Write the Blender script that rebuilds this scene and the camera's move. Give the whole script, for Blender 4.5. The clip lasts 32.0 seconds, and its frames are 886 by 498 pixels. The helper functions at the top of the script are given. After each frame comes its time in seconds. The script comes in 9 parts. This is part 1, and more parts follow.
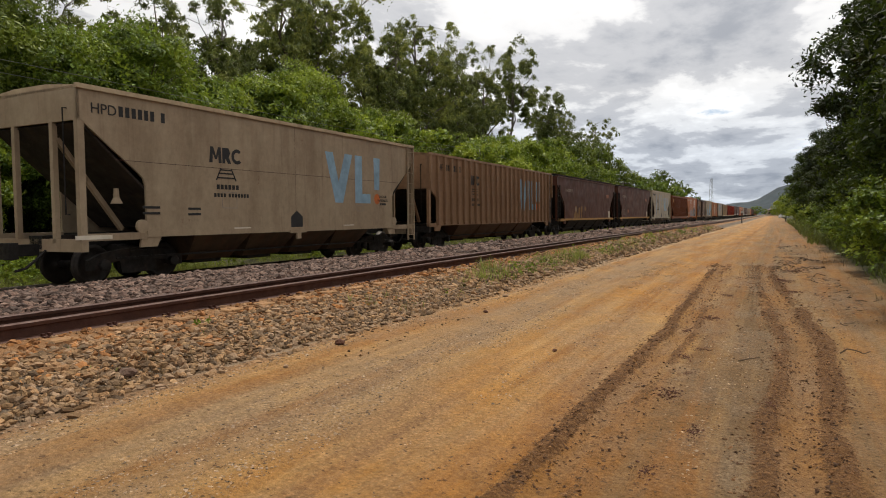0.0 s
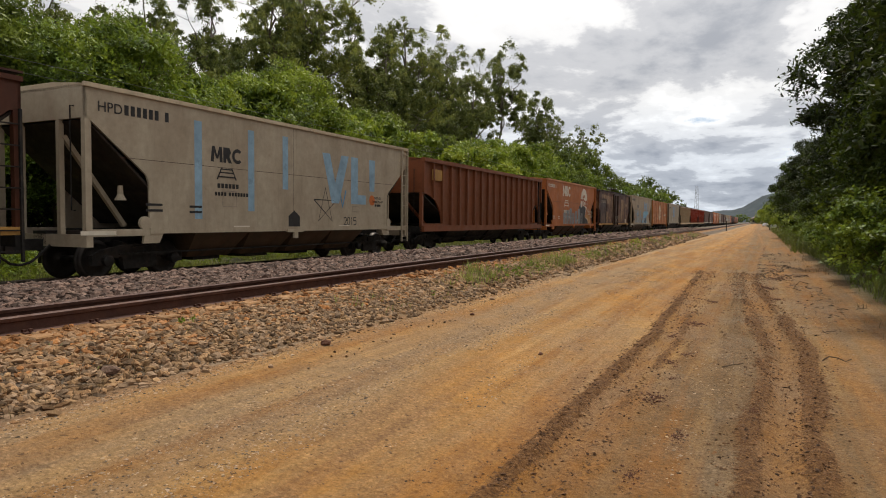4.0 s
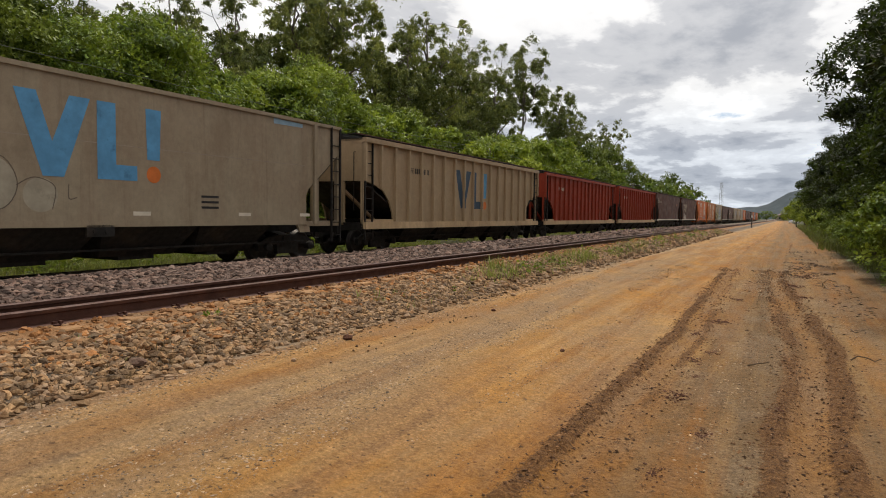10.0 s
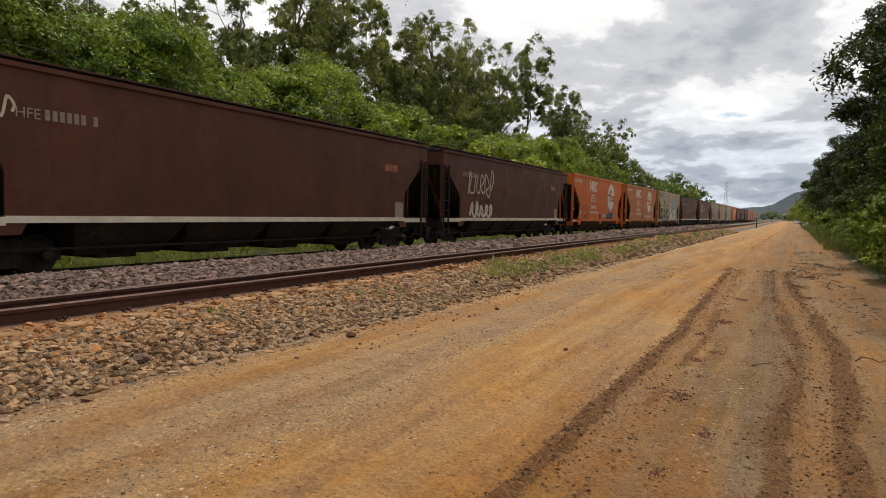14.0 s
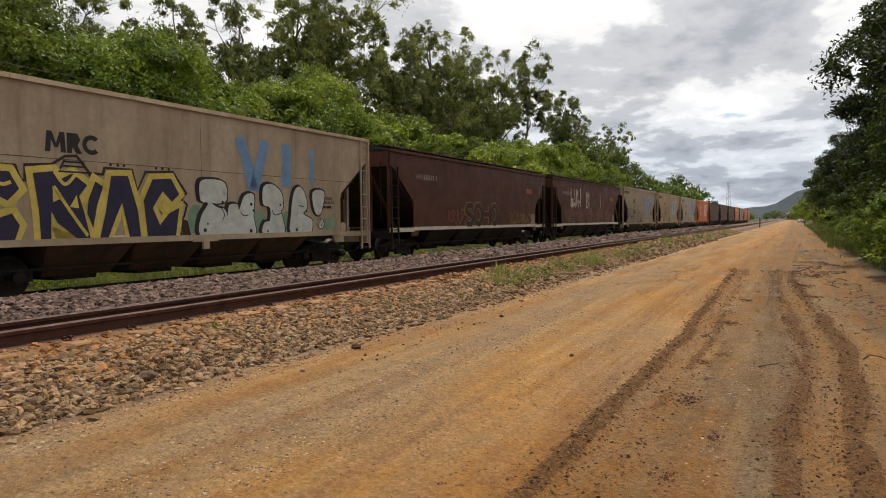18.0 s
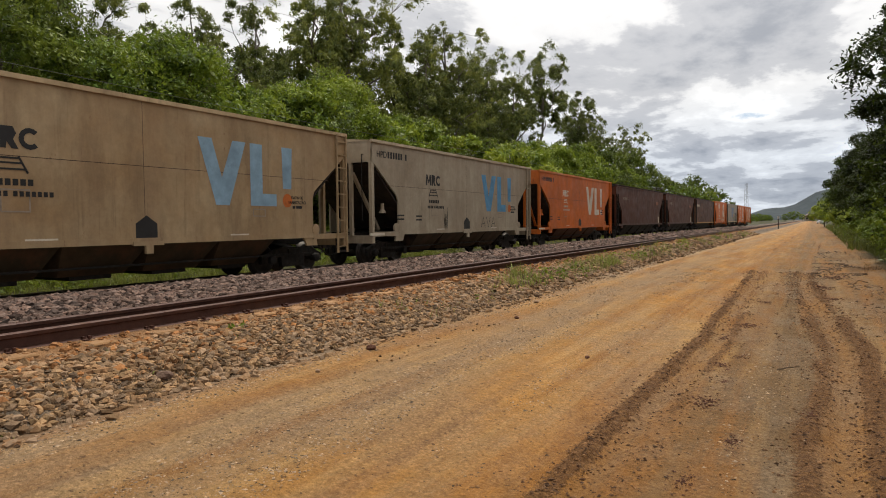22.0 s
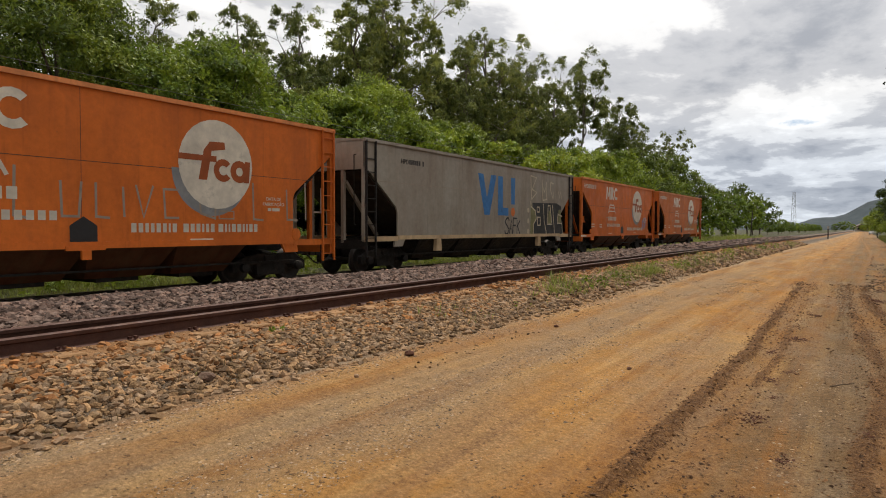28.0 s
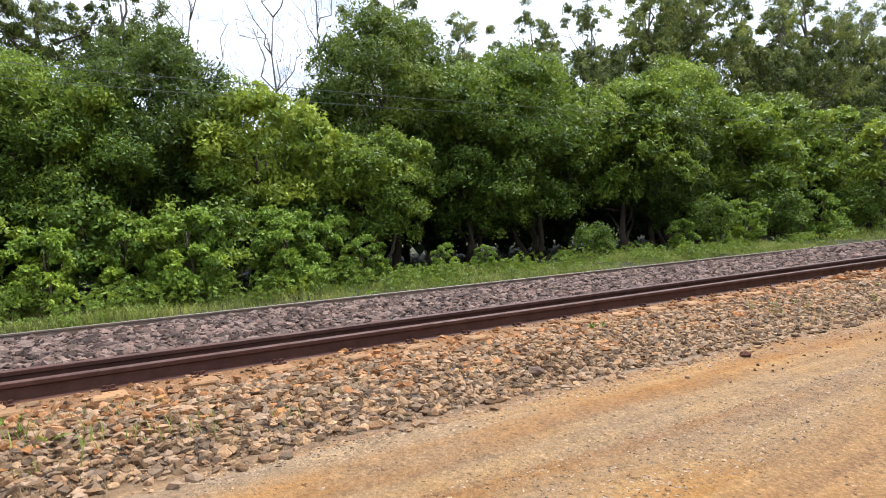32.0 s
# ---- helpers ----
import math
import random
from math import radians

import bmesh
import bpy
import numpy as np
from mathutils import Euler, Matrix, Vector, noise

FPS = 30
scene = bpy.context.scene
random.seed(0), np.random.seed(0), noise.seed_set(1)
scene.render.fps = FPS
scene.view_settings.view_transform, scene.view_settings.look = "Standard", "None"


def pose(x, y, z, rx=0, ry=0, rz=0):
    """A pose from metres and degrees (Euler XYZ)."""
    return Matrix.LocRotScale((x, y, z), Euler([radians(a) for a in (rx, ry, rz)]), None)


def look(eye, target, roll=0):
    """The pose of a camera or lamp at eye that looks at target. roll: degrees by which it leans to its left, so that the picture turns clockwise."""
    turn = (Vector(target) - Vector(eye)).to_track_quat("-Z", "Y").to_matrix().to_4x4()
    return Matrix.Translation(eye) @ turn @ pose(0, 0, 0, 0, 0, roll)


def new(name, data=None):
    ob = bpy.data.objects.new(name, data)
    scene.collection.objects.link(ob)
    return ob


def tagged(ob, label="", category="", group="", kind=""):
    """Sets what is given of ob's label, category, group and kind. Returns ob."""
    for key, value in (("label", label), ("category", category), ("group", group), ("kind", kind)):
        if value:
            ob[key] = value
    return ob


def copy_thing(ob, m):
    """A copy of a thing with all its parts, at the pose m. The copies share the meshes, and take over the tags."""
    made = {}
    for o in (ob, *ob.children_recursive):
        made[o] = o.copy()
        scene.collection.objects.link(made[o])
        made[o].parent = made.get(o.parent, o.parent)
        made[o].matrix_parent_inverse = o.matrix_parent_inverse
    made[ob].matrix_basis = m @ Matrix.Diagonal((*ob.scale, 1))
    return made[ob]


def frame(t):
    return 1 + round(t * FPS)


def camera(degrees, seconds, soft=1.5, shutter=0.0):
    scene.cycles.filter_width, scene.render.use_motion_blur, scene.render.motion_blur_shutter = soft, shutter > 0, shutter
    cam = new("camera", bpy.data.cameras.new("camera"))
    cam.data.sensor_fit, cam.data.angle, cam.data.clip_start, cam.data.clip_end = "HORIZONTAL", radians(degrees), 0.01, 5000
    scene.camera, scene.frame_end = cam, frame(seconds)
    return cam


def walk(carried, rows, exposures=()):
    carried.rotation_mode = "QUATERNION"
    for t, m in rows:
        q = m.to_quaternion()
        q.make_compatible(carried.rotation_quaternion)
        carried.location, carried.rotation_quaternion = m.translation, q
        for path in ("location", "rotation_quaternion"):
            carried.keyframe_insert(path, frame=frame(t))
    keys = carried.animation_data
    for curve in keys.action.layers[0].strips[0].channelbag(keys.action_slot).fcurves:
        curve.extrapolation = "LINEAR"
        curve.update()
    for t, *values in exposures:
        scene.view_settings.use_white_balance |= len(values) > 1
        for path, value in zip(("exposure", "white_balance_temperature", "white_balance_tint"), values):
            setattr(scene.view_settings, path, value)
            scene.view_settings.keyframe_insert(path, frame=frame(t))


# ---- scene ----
SECONDS = 32.0
cam = camera(68.73, SECONDS, soft=1.0)
PATH = [  # t, x, y, z, yaw, pitch, roll
    (0.0, 0.035, -0.008, 1.448, 26.53, -2.85, -0.53),
    (0.5, 0.033, -0.014, 1.446, 26.73, -2.78, -0.54),
    (1.0, 0.027, -0.010, 1.443, 26.77, -2.98, -0.39),
    (1.5, 0.024, -0.005, 1.443, 26.40, -3.09, -0.67),
    (2.0, 0.025, -0.003, 1.440, 25.79, -3.62, -0.94),
    (2.5, 0.030, -0.006, 1.441, 25.16, -3.62, -0.71),
    (3.0, 0.030, -0.002, 1.435, 24.77, -3.34, -0.13),
    (3.5, 0.031, -0.016, 1.442, 24.83, -3.21, 0.39),
    (4.0, 0.021, -0.006, 1.442, 25.36, -2.63, 0.49),
    (4.5, 0.023, -0.011, 1.442, 25.99, -2.28, 0.74),
    (6.5, 0.013, -0.008, 1.440, 27.52, -2.51, 0.37),
    (7.0, 0.018, -0.007, 1.439, 27.25, -2.83, 0.96),
    (7.5, 0.015, -0.008, 1.439, 27.14, -2.92, 0.58),
    (8.0, 0.017, -0.013, 1.442, 27.13, -3.01, 0.67),
    (8.5, 0.021, -0.014, 1.441, 26.93, -2.99, 0.94),
    (9.0, 0.018, -0.003, 1.441, 26.64, -3.00, 0.52),
    (9.5, 0.019, -0.017, 1.441, 26.64, -2.96, 0.59),
    (10.0, 0.012, -0.013, 1.441, 27.19, -3.03, 0.70),
    (10.5, 0.020, -0.008, 1.441, 27.50, -2.92, 0.64),
    (11.0, 0.017, -0.010, 1.445, 27.44, -2.67, 0.74),
    (11.5, 0.022, -0.015, 1.444, 27.41, -2.41, 0.56),
    (12.0, 0.019, -0.010, 1.444, 27.30, -2.36, 0.78),
    (12.5, 0.024, -0.019, 1.444, 27.30, -2.59, 0.77),
    (13.0, 0.018, -0.011, 1.439, 27.12, -2.92, 0.76),
    (13.5, 0.013, -0.010, 1.437, 27.43, -3.17, 1.01),
    (15.5, 0.020, -0.015, 1.440, 27.90, -2.92, 0.77),
    (16.0, 0.027, -0.011, 1.443, 27.75, -2.74, 0.95),
    (16.5, 0.022, -0.011, 1.444, 27.75, -2.56, 0.11),
    (17.0, 0.024, -0.008, 1.444, 27.88, -2.27, -0.46),
    (17.5, 0.016, -0.007, 1.441, 28.01, -2.32, -0.65),
    (18.0, 0.020, -0.011, 1.444, 27.83, -2.43, -0.59),
    (18.5, 0.015, -0.020, 1.443, 27.68, -2.62, 0.03),
    (19.0, 0.021, -0.016, 1.445, 28.13, -2.81, -0.43),
    (19.5, 0.016, -0.008, 1.442, 28.22, -2.83, -0.50),
    (20.0, 0.014, -0.004, 1.442, 28.39, -2.85, -0.51),
    (20.5, 0.017, -0.009, 1.443, 28.25, -2.78, -0.60),
    (21.0, 0.009, -0.007, 1.444, 28.32, -2.50, -0.54),
    (21.5, 0.013, -0.008, 1.444, 28.78, -2.31, -0.81),
    (22.0, 0.015, -0.006, 1.444, 29.13, -2.31, -0.59),
    (22.5, 0.024, -0.018, 1.443, 29.06, -2.34, -0.44),
    (23.0, 0.013, -0.016, 1.442, 29.27, -2.44, -0.72),
    (23.5, 0.002, -0.007, 1.439, 30.07, -2.41, -0.64),
    (24.0, 0.004, -0.012, 1.440, 30.47, -2.37, -0.90),
    (24.5, 0.011, -0.013, 1.440, 30.47, -2.44, -0.66),
    (26.5, 0.000, -0.004, 1.438, 30.45, -2.59, -0.51),
    (27.0, -0.001, -0.008, 1.440, 31.07, -2.61, -0.10),
    (27.5, -0.003, -0.004, 1.440, 31.73, -2.82, -0.32),
    (28.0, -0.025, 0.015, 1.451, 32.45, -1.80, 0.12),
    (28.5, -0.013, -0.003, 1.450, 32.51, -1.82, 0.45),
    (29.0, -0.042, 0.029, 1.449, 33.03, -2.38, -0.32),
    (29.5, -0.064, 0.063, 1.444, 38.05, -2.87, -2.12),
    (30.0, -0.052, 0.079, 1.449, 40.08, -2.70, -2.23),
    (30.5, -0.106, 0.125, 1.433, 43.98, -2.38, -1.99),
    (31.0, -0.161, 0.143, 1.443, 50.84, -2.03, -3.22),
    (31.5, -0.194, 0.116, 1.449, 57.79, -1.88, -4.18),
    (32.0, -0.219, -0.038, 1.457, 58.36, -1.56, -3.14),
]
walk(cam, [(t, pose(x, y, z, 90 + pitch, 0, yaw) @ pose(0, 0, 0, 0, 0, roll)) for t, x, y, z, yaw, pitch, roll in PATH],
     exposures=[(0.0, -0.17, 6500, 10), (28.5, -0.17, 6500, 10), (30.0, 0.02, 6420, 10), (31.0, 0.19, 6180, 10), (32.0, 0.80, 5450, 10)])

# ---- light: broken bright overcast with a veiled sun high over the far end of the line ----
SUN_UP, SUN_TURN = 63.0, 4.0     # degrees of height, degrees to the left of the track
world = bpy.data.worlds.new("sky")
scene.world = world
world.use_nodes = True


def node(tree, kind, where=(0, 0), **values):
    n = tree.nodes.new(kind)
    n.location = where
    for key, value in values.items():
        n.inputs[key.replace("_", " ")].default_value = value
    return n


def ramp(tree, stops, source=None, smooth=False):
    n = tree.nodes.new("ShaderNodeValToRGB")
    while len(n.color_ramp.elements) < len(stops):
        n.color_ramp.elements.new(0.5)
    for e, (at, c) in zip(n.color_ramp.elements, stops):
        e.position = at
        e.color = (*c, 1) if isinstance(c, tuple) else (c, c, c, 1)
    if smooth:
        n.color_ramp.interpolation = "EASE"
    if source is not None:
        tree.links.new(source, n.inputs[0])
    return n


def mixed(tree, fac, a, b, blend="MIX"):
    n = tree.nodes.new("ShaderNodeMix")
    n.data_type, n.blend_type = "RGBA", blend
    for slot, value in ((0, fac), (6, a), (7, b)):
        if isinstance(value, bpy.types.NodeSocket):
            tree.links.new(value, n.inputs[slot])
        elif isinstance(value, (tuple, list)):
            n.inputs[slot].default_value = (*value, 1)[:4]
        else:
            n.inputs[slot].default_value = value
    return n.outputs[2]


def math_node(tree, op, a, b=0.5, clamp=False):
    n = tree.nodes.new("ShaderNodeMath")
    n.operation, n.use_clamp = op, clamp
    for slot, value in ((0, a), (1, b)):
        if isinstance(value, bpy.types.NodeSocket):
            tree.links.new(value, n.inputs[slot])
        else:
            n.inputs[slot].default_value = value
    return n.outputs[0]


def noise_at(tree, vector, scale, detail=5.0, rough=0.55, stretch=None, offset=(0, 0, 0), distortion=0.0):
    m = tree.nodes.new("ShaderNodeMapping")
    m.inputs["Scale"].default_value = stretch or (1, 1, 1)
    m.inputs["Location"].default_value = offset
    tree.links.new(vector, m.inputs["Vector"])
    n = node(tree, "ShaderNodeTexNoise", Scale=scale, Detail=detail, Roughness=rough, Distortion=distortion)
    tree.links.new(m.outputs[0], n.inputs["Vector"])
    return n.outputs[0]


def build_sky():
    t = world.node_tree
    t.nodes.clear()
    sky = t.nodes.new("ShaderNodeTexSky")
    sky.sky_type, sky.sun_disc = "NISHITA", False
    sky.sun_elevation, sky.sun_rotation = radians(SUN_UP), radians(-SUN_TURN)
    sky.altitude, sky.air_density, sky.dust_density = 700, 1.0, 1.5
    coord = t.nodes.new("ShaderNodeTexCoord").outputs["Generated"]
    sep = t.nodes.new("ShaderNodeSeparateXYZ")
    t.links.new(coord, sep.inputs[0])
    # project the direction on a flat cloud deck, so that clouds shrink towards the horizon
    high = math_node(t, "MAXIMUM", math_node(t, "ADD", sep.outputs[2], 0.14), 0.02)
    deck = t.nodes.new("ShaderNodeCombineXYZ")
    t.links.new(math_node(t, "DIVIDE", sep.outputs[0], high), deck.inputs[0])
    t.links.new(math_node(t, "DIVIDE", sep.outputs[1], high), deck.inputs[1])
    cells = noise_at(t, deck.outputs[0], 1.15, 9, 0.54, (1.5, 0.9, 1), (3.1, 1.7, 0), 0.25)
    wisps = noise_at(t, deck.outputs[0], 4.2, 6, 0.62, (1.3, 1, 1), (8.2, 4.4, 0))
    body = math_node(t, "ADD", math_node(t, "MULTIPLY", cells, 0.80), math_node(t, "MULTIPLY", wisps, 0.20))
    # thin cloud glows white, thick cloud has grey bellies
    glow = ramp(t, [(0.30, (8.6, 8.6, 8.7)), (0.40, (10.8, 10.6, 10.3)), (0.48, (8.9, 8.75, 8.6)), (0.54, (6.0, 6.0, 6.15)), (0.66, (3.9, 4.05, 4.4))], body, True)
    # the veiled sun brightens the deck round it
    d = Vector((-math.sin(radians(SUN_TURN)) * math.cos(radians(SUN_UP)), math.cos(radians(SUN_TURN)) * math.cos(radians(SUN_UP)), math.sin(radians(SUN_UP))))
    dot = t.nodes.new("ShaderNodeVectorMath")
    dot.operation = "DOT_PRODUCT"
    t.links.new(coord, dot.inputs[0])
    dot.inputs[1].default_value = d
    halo = ramp(t, [(0.0, 0.80), (0.45, 0.92), (0.75, 1.15), (0.94, 1.5), (1.0, 2.0)], dot.outputs["Value"])
    lit = mixed(t, 1.0, glow.outputs[0], halo.outputs[0], "MULTIPLY")
    low = ramp(t, [(0.0, (0.72, 0.79, 0.88)), (0.09, (0.78, 0.84, 0.92)), (0.18, (0.94, 0.955, 0.97)), (0.42, (1.0, 1.0, 1.0))], sep.outputs[2])
    lit = mixed(t, 1.0, lit, low.outputs[0], "MULTIPLY")
    cover = ramp(t, [(0.33, 0.0), (0.38, 1.0)], body)
    colour = mixed(t, cover.outputs[0], sky.outputs[0], lit)
    back = node(t, "ShaderNodeBackground", Strength=SKY)
    t.links.new(colour, back.inputs[0])
    out = t.nodes.new("ShaderNodeOutputWorld")
    t.links.new(back.outputs[0], out.inputs[0])


SKY = 0.12
build_sky()
sun = new("sun", bpy.data.lights.new("sun", "SUN"))
sun.data.energy, sun.data.angle, sun.data.color = 3.8, radians(5), (1.0, 0.92, 0.78)
sun.matrix_world = look((0, 0, 60), Vector((0, 0, 60)) - Vector((-math.sin(radians(SUN_TURN)) * math.cos(radians(SUN_UP)), math.cos(radians(SUN_TURN)) * math.cos(radians(SUN_UP)), math.sin(radians(SUN_UP)))))


# ---- the line of the railway: it bends gently to the right ----
def bend(y):
    """How far the track has moved to the right at y metres along it."""
    if y < 45:
        return 0.000204 * y * y if y > -60 else 0.7344 - 0.0245 * (y + 60)
    if y < 100:
        u = y - 45
        return 0.4131 + 0.0184 * u - 0.5 * (0.0084 / 55) * u * u
    return 1.1941 + 0.010 * (y - 100)


def slope(y):
    return (bend(y + 0.5) - bend(y - 0.5))


# ---- materials ----
def material(name, colour, rough=0.7, metal=0.0, scale=6.0, vary=0.25, bump=0.15, bump_scale=40.0, spots=None, spot_amount=0.5, spot_scale=2.0, tint=None, random_tone=0.0, island_tone=0.0, island_hue=None, spec=0.4):
    """A surface with grain and blotches: tint is the second tone, spots a third that sits on top in patches."""
    m = bpy.data.materials.new(name)
    m.use_nodes = True
    t = m.node_tree
    p = t.nodes["Principled BSDF"]
    c = t.nodes.new("ShaderNodeTexCoord").outputs["Object"]
    second = tint or tuple(max(0, v * (1 - vary)) for v in colour)
    first = mixed(t, ramp(t, [(0.35, 0), (0.68, 1)], noise_at(t, c, scale, 8, 0.62)).outputs[0], colour, second)
    fine = ramp(t, [(0.3, 0.78), (0.7, 1.16)], noise_at(t, c, bump_scale, 4, 0.6))
    col = mixed(t, 0.75, first, fine.outputs[0], "MULTIPLY")
    if spots:
        f = ramp(t, [(0.62 - 0.22 * spot_amount, 0), (0.70, 1)], noise_at(t, c, spot_scale, 9, 0.68, None, (4, 7, 1)))
        col = mixed(t, f.outputs[0], col, spots)
    if random_tone:
        r = ramp(t, [(0, 1 - random_tone), (1, 1 + random_tone)], t.nodes.new("ShaderNodeObjectInfo").outputs["Random"])
        col = mixed(t, 1.0, col, r.outputs[0], "MULTIPLY")
    if island_hue:
        r = ramp(t, [(0.35, 0), (0.75, 1)], math_node(t, "FRACT", math_node(t, "MULTIPLY", t.nodes.new("ShaderNodeNewGeometry").outputs["Random Per Island"], 7.31)))
        col = mixed(t, r.outputs[0], col, island_hue)
    if island_tone:
        r = ramp(t, [(0, 1 - island_tone), (1, 1 + island_tone)], t.nodes.new("ShaderNodeNewGeometry").outputs["Random Per Island"])
        col = mixed(t, 1.0, col, r.outputs[0], "MULTIPLY")
    t.links.new(col, p.inputs["Base Color"])
    p.inputs["Metallic"].default_value = metal
    p.inputs["Specular IOR Level"].default_value = spec
    rr = ramp(t, [(0.3, max(0, rough - 0.12)), (0.7, min(1, rough + 0.12))], noise_at(t, c, scale * 2, 5))
    t.links.new(rr.outputs[0], p.inputs["Roughness"])
    if bump:
        b = node(t, "ShaderNodeBump", Strength=bump, Distance=0.02)
        t.links.new(noise_at(t, c, bump_scale, 6, 0.65), b.inputs["Height"])
        t.links.new(b.outputs[0], p.inputs["Normal"])
    return m


def wagon_paint(name, colour, grime=(0.115, 0.067, 0.035), rust=(0.16, 0.06, 0.03), dirt=0.45, rusty=0.3, seed=0.0, fade=None, patches=0.0, patch_colour=(0.45, 0.33, 0.2)):
    """Old wagon paint: faded in blotches, streaked by rain, dusty near the sill, with rust."""
    m = bpy.data.materials.new(name)
    m.use_nodes = True
    t = m.node_tree
    p = t.nodes["Principled BSDF"]
    c = t.nodes.new("ShaderNodeTexCoord").outputs["Object"]
    off = (seed * 3.7, seed * 9.1, seed * 1.3)
    fade = fade or tuple(v * 0.8 + q for v, q in zip(colour, (0.03, 0.011, 0.005)))
    col = mixed(t, ramp(t, [(0.38, 0), (0.66, 1)], noise_at(t, c, 0.55, 7, 0.6, None, off)).outputs[0], colour, fade)
    streak = ramp(t, [(0.48, 0), (0.70, dirt)], noise_at(t, c, 1.3, 7, 0.62, (1, 1, 0.26), off))
    col = mixed(t, streak.outputs[0], col, grime)
    wash = ramp(t, [(0.42, 0), (0.70, min(1, dirt * 1.3))], noise_at(t, c, 1.1, 10, 0.72, (1, 1, 0.8), (off[1], off[0], 2)))
    col = mixed(t, wash.outputs[0], col, tuple(0.5 * a + 0.5 * b for a, b in zip(grime, colour)))
    if patches:
        f = ramp(t, [(0.60 - 0.12 * patches, 0), (0.64 - 0.12 * patches, 1)], noise_at(t, c, 1.1, 5, 0.55, (1, 1.3, 0.28), (off[2], 3, off[0])))
        col = mixed(t, f.outputs[0], col, patch_colour)
    flecks = ramp(t, [(0.70 - 0.14 * rusty, 0), (0.76 - 0.10 * rusty, 1)], noise_at(t, c, 3.4, 10, 0.72, (1, 1, 0.55), (off[0], 5, off[2])))
    col = mixed(t, math_node(t, "MULTIPLY", flecks.outputs[0], 0.8), col, rust)
    drips = ramp(t, [(0.50, 0), (0.72, min(1, dirt * 1.1))], noise_at(t, c, 2.6, 6, 0.6, (1, 1, 0.10), (off[2], off[1], 4)))
    col = mixed(t, drips.outputs[0], col, tuple(0.45 * a + 0.55 * b for a, b in zip(rust, colour)))
    lines = ramp(t, [(0.58, 0), (0.72, dirt * 0.55)], noise_at(t, c, 7.0, 5, 0.6, (1, 1, 0.05), (off[1], 2, off[0])))
    col = mixed(t, lines.outputs[0], col, tuple(0.6 * v for v in grime))
    scuff = ramp(t, [(0.3, 0.82), (0.7, 1.13)], noise_at(t, c, 7, 8, 0.75, None, off))
    col = mixed(t, 0.8, col, scuff.outputs[0], "MULTIPLY")
    t.links.new(col, p.inputs["Base Color"])
    rr = ramp(t, [(0.3, 0.46), (0.7, 0.72)], noise_at(t, c, 2.0, 6))
    t.links.new(rr.outputs[0], p.inputs["Roughness"])
    p.inputs["Specular IOR Level"].default_value = 0.24
    b = node(t, "ShaderNodeBump", Strength=0.25, Distance=0.03)
    t.links.new(math_node(t, "ADD", noise_at(t, c, 0.9, 3, 0.5, None, off), math_node(t, "MULTIPLY", noise_at(t, c, 18, 5), 0.12)), b.inputs["Height"])
    t.links.new(b.outputs[0], p.inputs["Normal"])
    return m


def leaf_material(name, dark, light, yellow):
    m = bpy.data.materials.new(name)
    m.use_nodes = True
    t = m.node_tree
    p = t.nodes["Principled BSDF"]
    c = t.nodes.new("ShaderNodeTexCoord").outputs["Object"]
    r = t.nodes.new("ShaderNodeNewGeometry").outputs["Random Per Island"]
    each = t.nodes.new("ShaderNodeObjectInfo").outputs["Random"]
    shade = math_node(t, "ADD", math_node(t, "MULTIPLY", math_node(t, "POWER", r, 1.6), 0.95), math_node(t, "MULTIPLY", ramp(t, [(0.40, 0), (0.66, 1)], noise_at(t, c, 2.4, 3)).outputs[0], 0.4), True)
    col = mixed(t, shade, dark, light)
    young = math_node(t, "ADD", noise_at(t, c, 0.7, 4, 0.65), math_node(t, "MULTIPLY", math_node(t, "SUBTRACT", each, 0.5), 0.16))
    col = mixed(t, ramp(t, [(0.50, 0), (0.66, 0.85)], young).outputs[0], col, yellow)
    t.links.new(col, p.inputs["Base Color"])
    p.inputs["Roughness"].default_value = 0.55
    p.inputs["Specular IOR Level"].default_value = 0.2
    shine = t.nodes.new("ShaderNodeBsdfTranslucent")
    t.links.new(mixed(t, 0.5, col, tuple(min(1, v * 1.3) for v in yellow)), shine.inputs[0])
    add = t.nodes.new("ShaderNodeMixShader")
    add.inputs[0].default_value = 0.26
    t.links.new(p.outputs[0], add.inputs[1])
    t.links.new(shine.outputs[0], add.inputs[2])
    t.links.new(add.outputs[0], t.nodes["Material Output"].inputs[0])
    return m


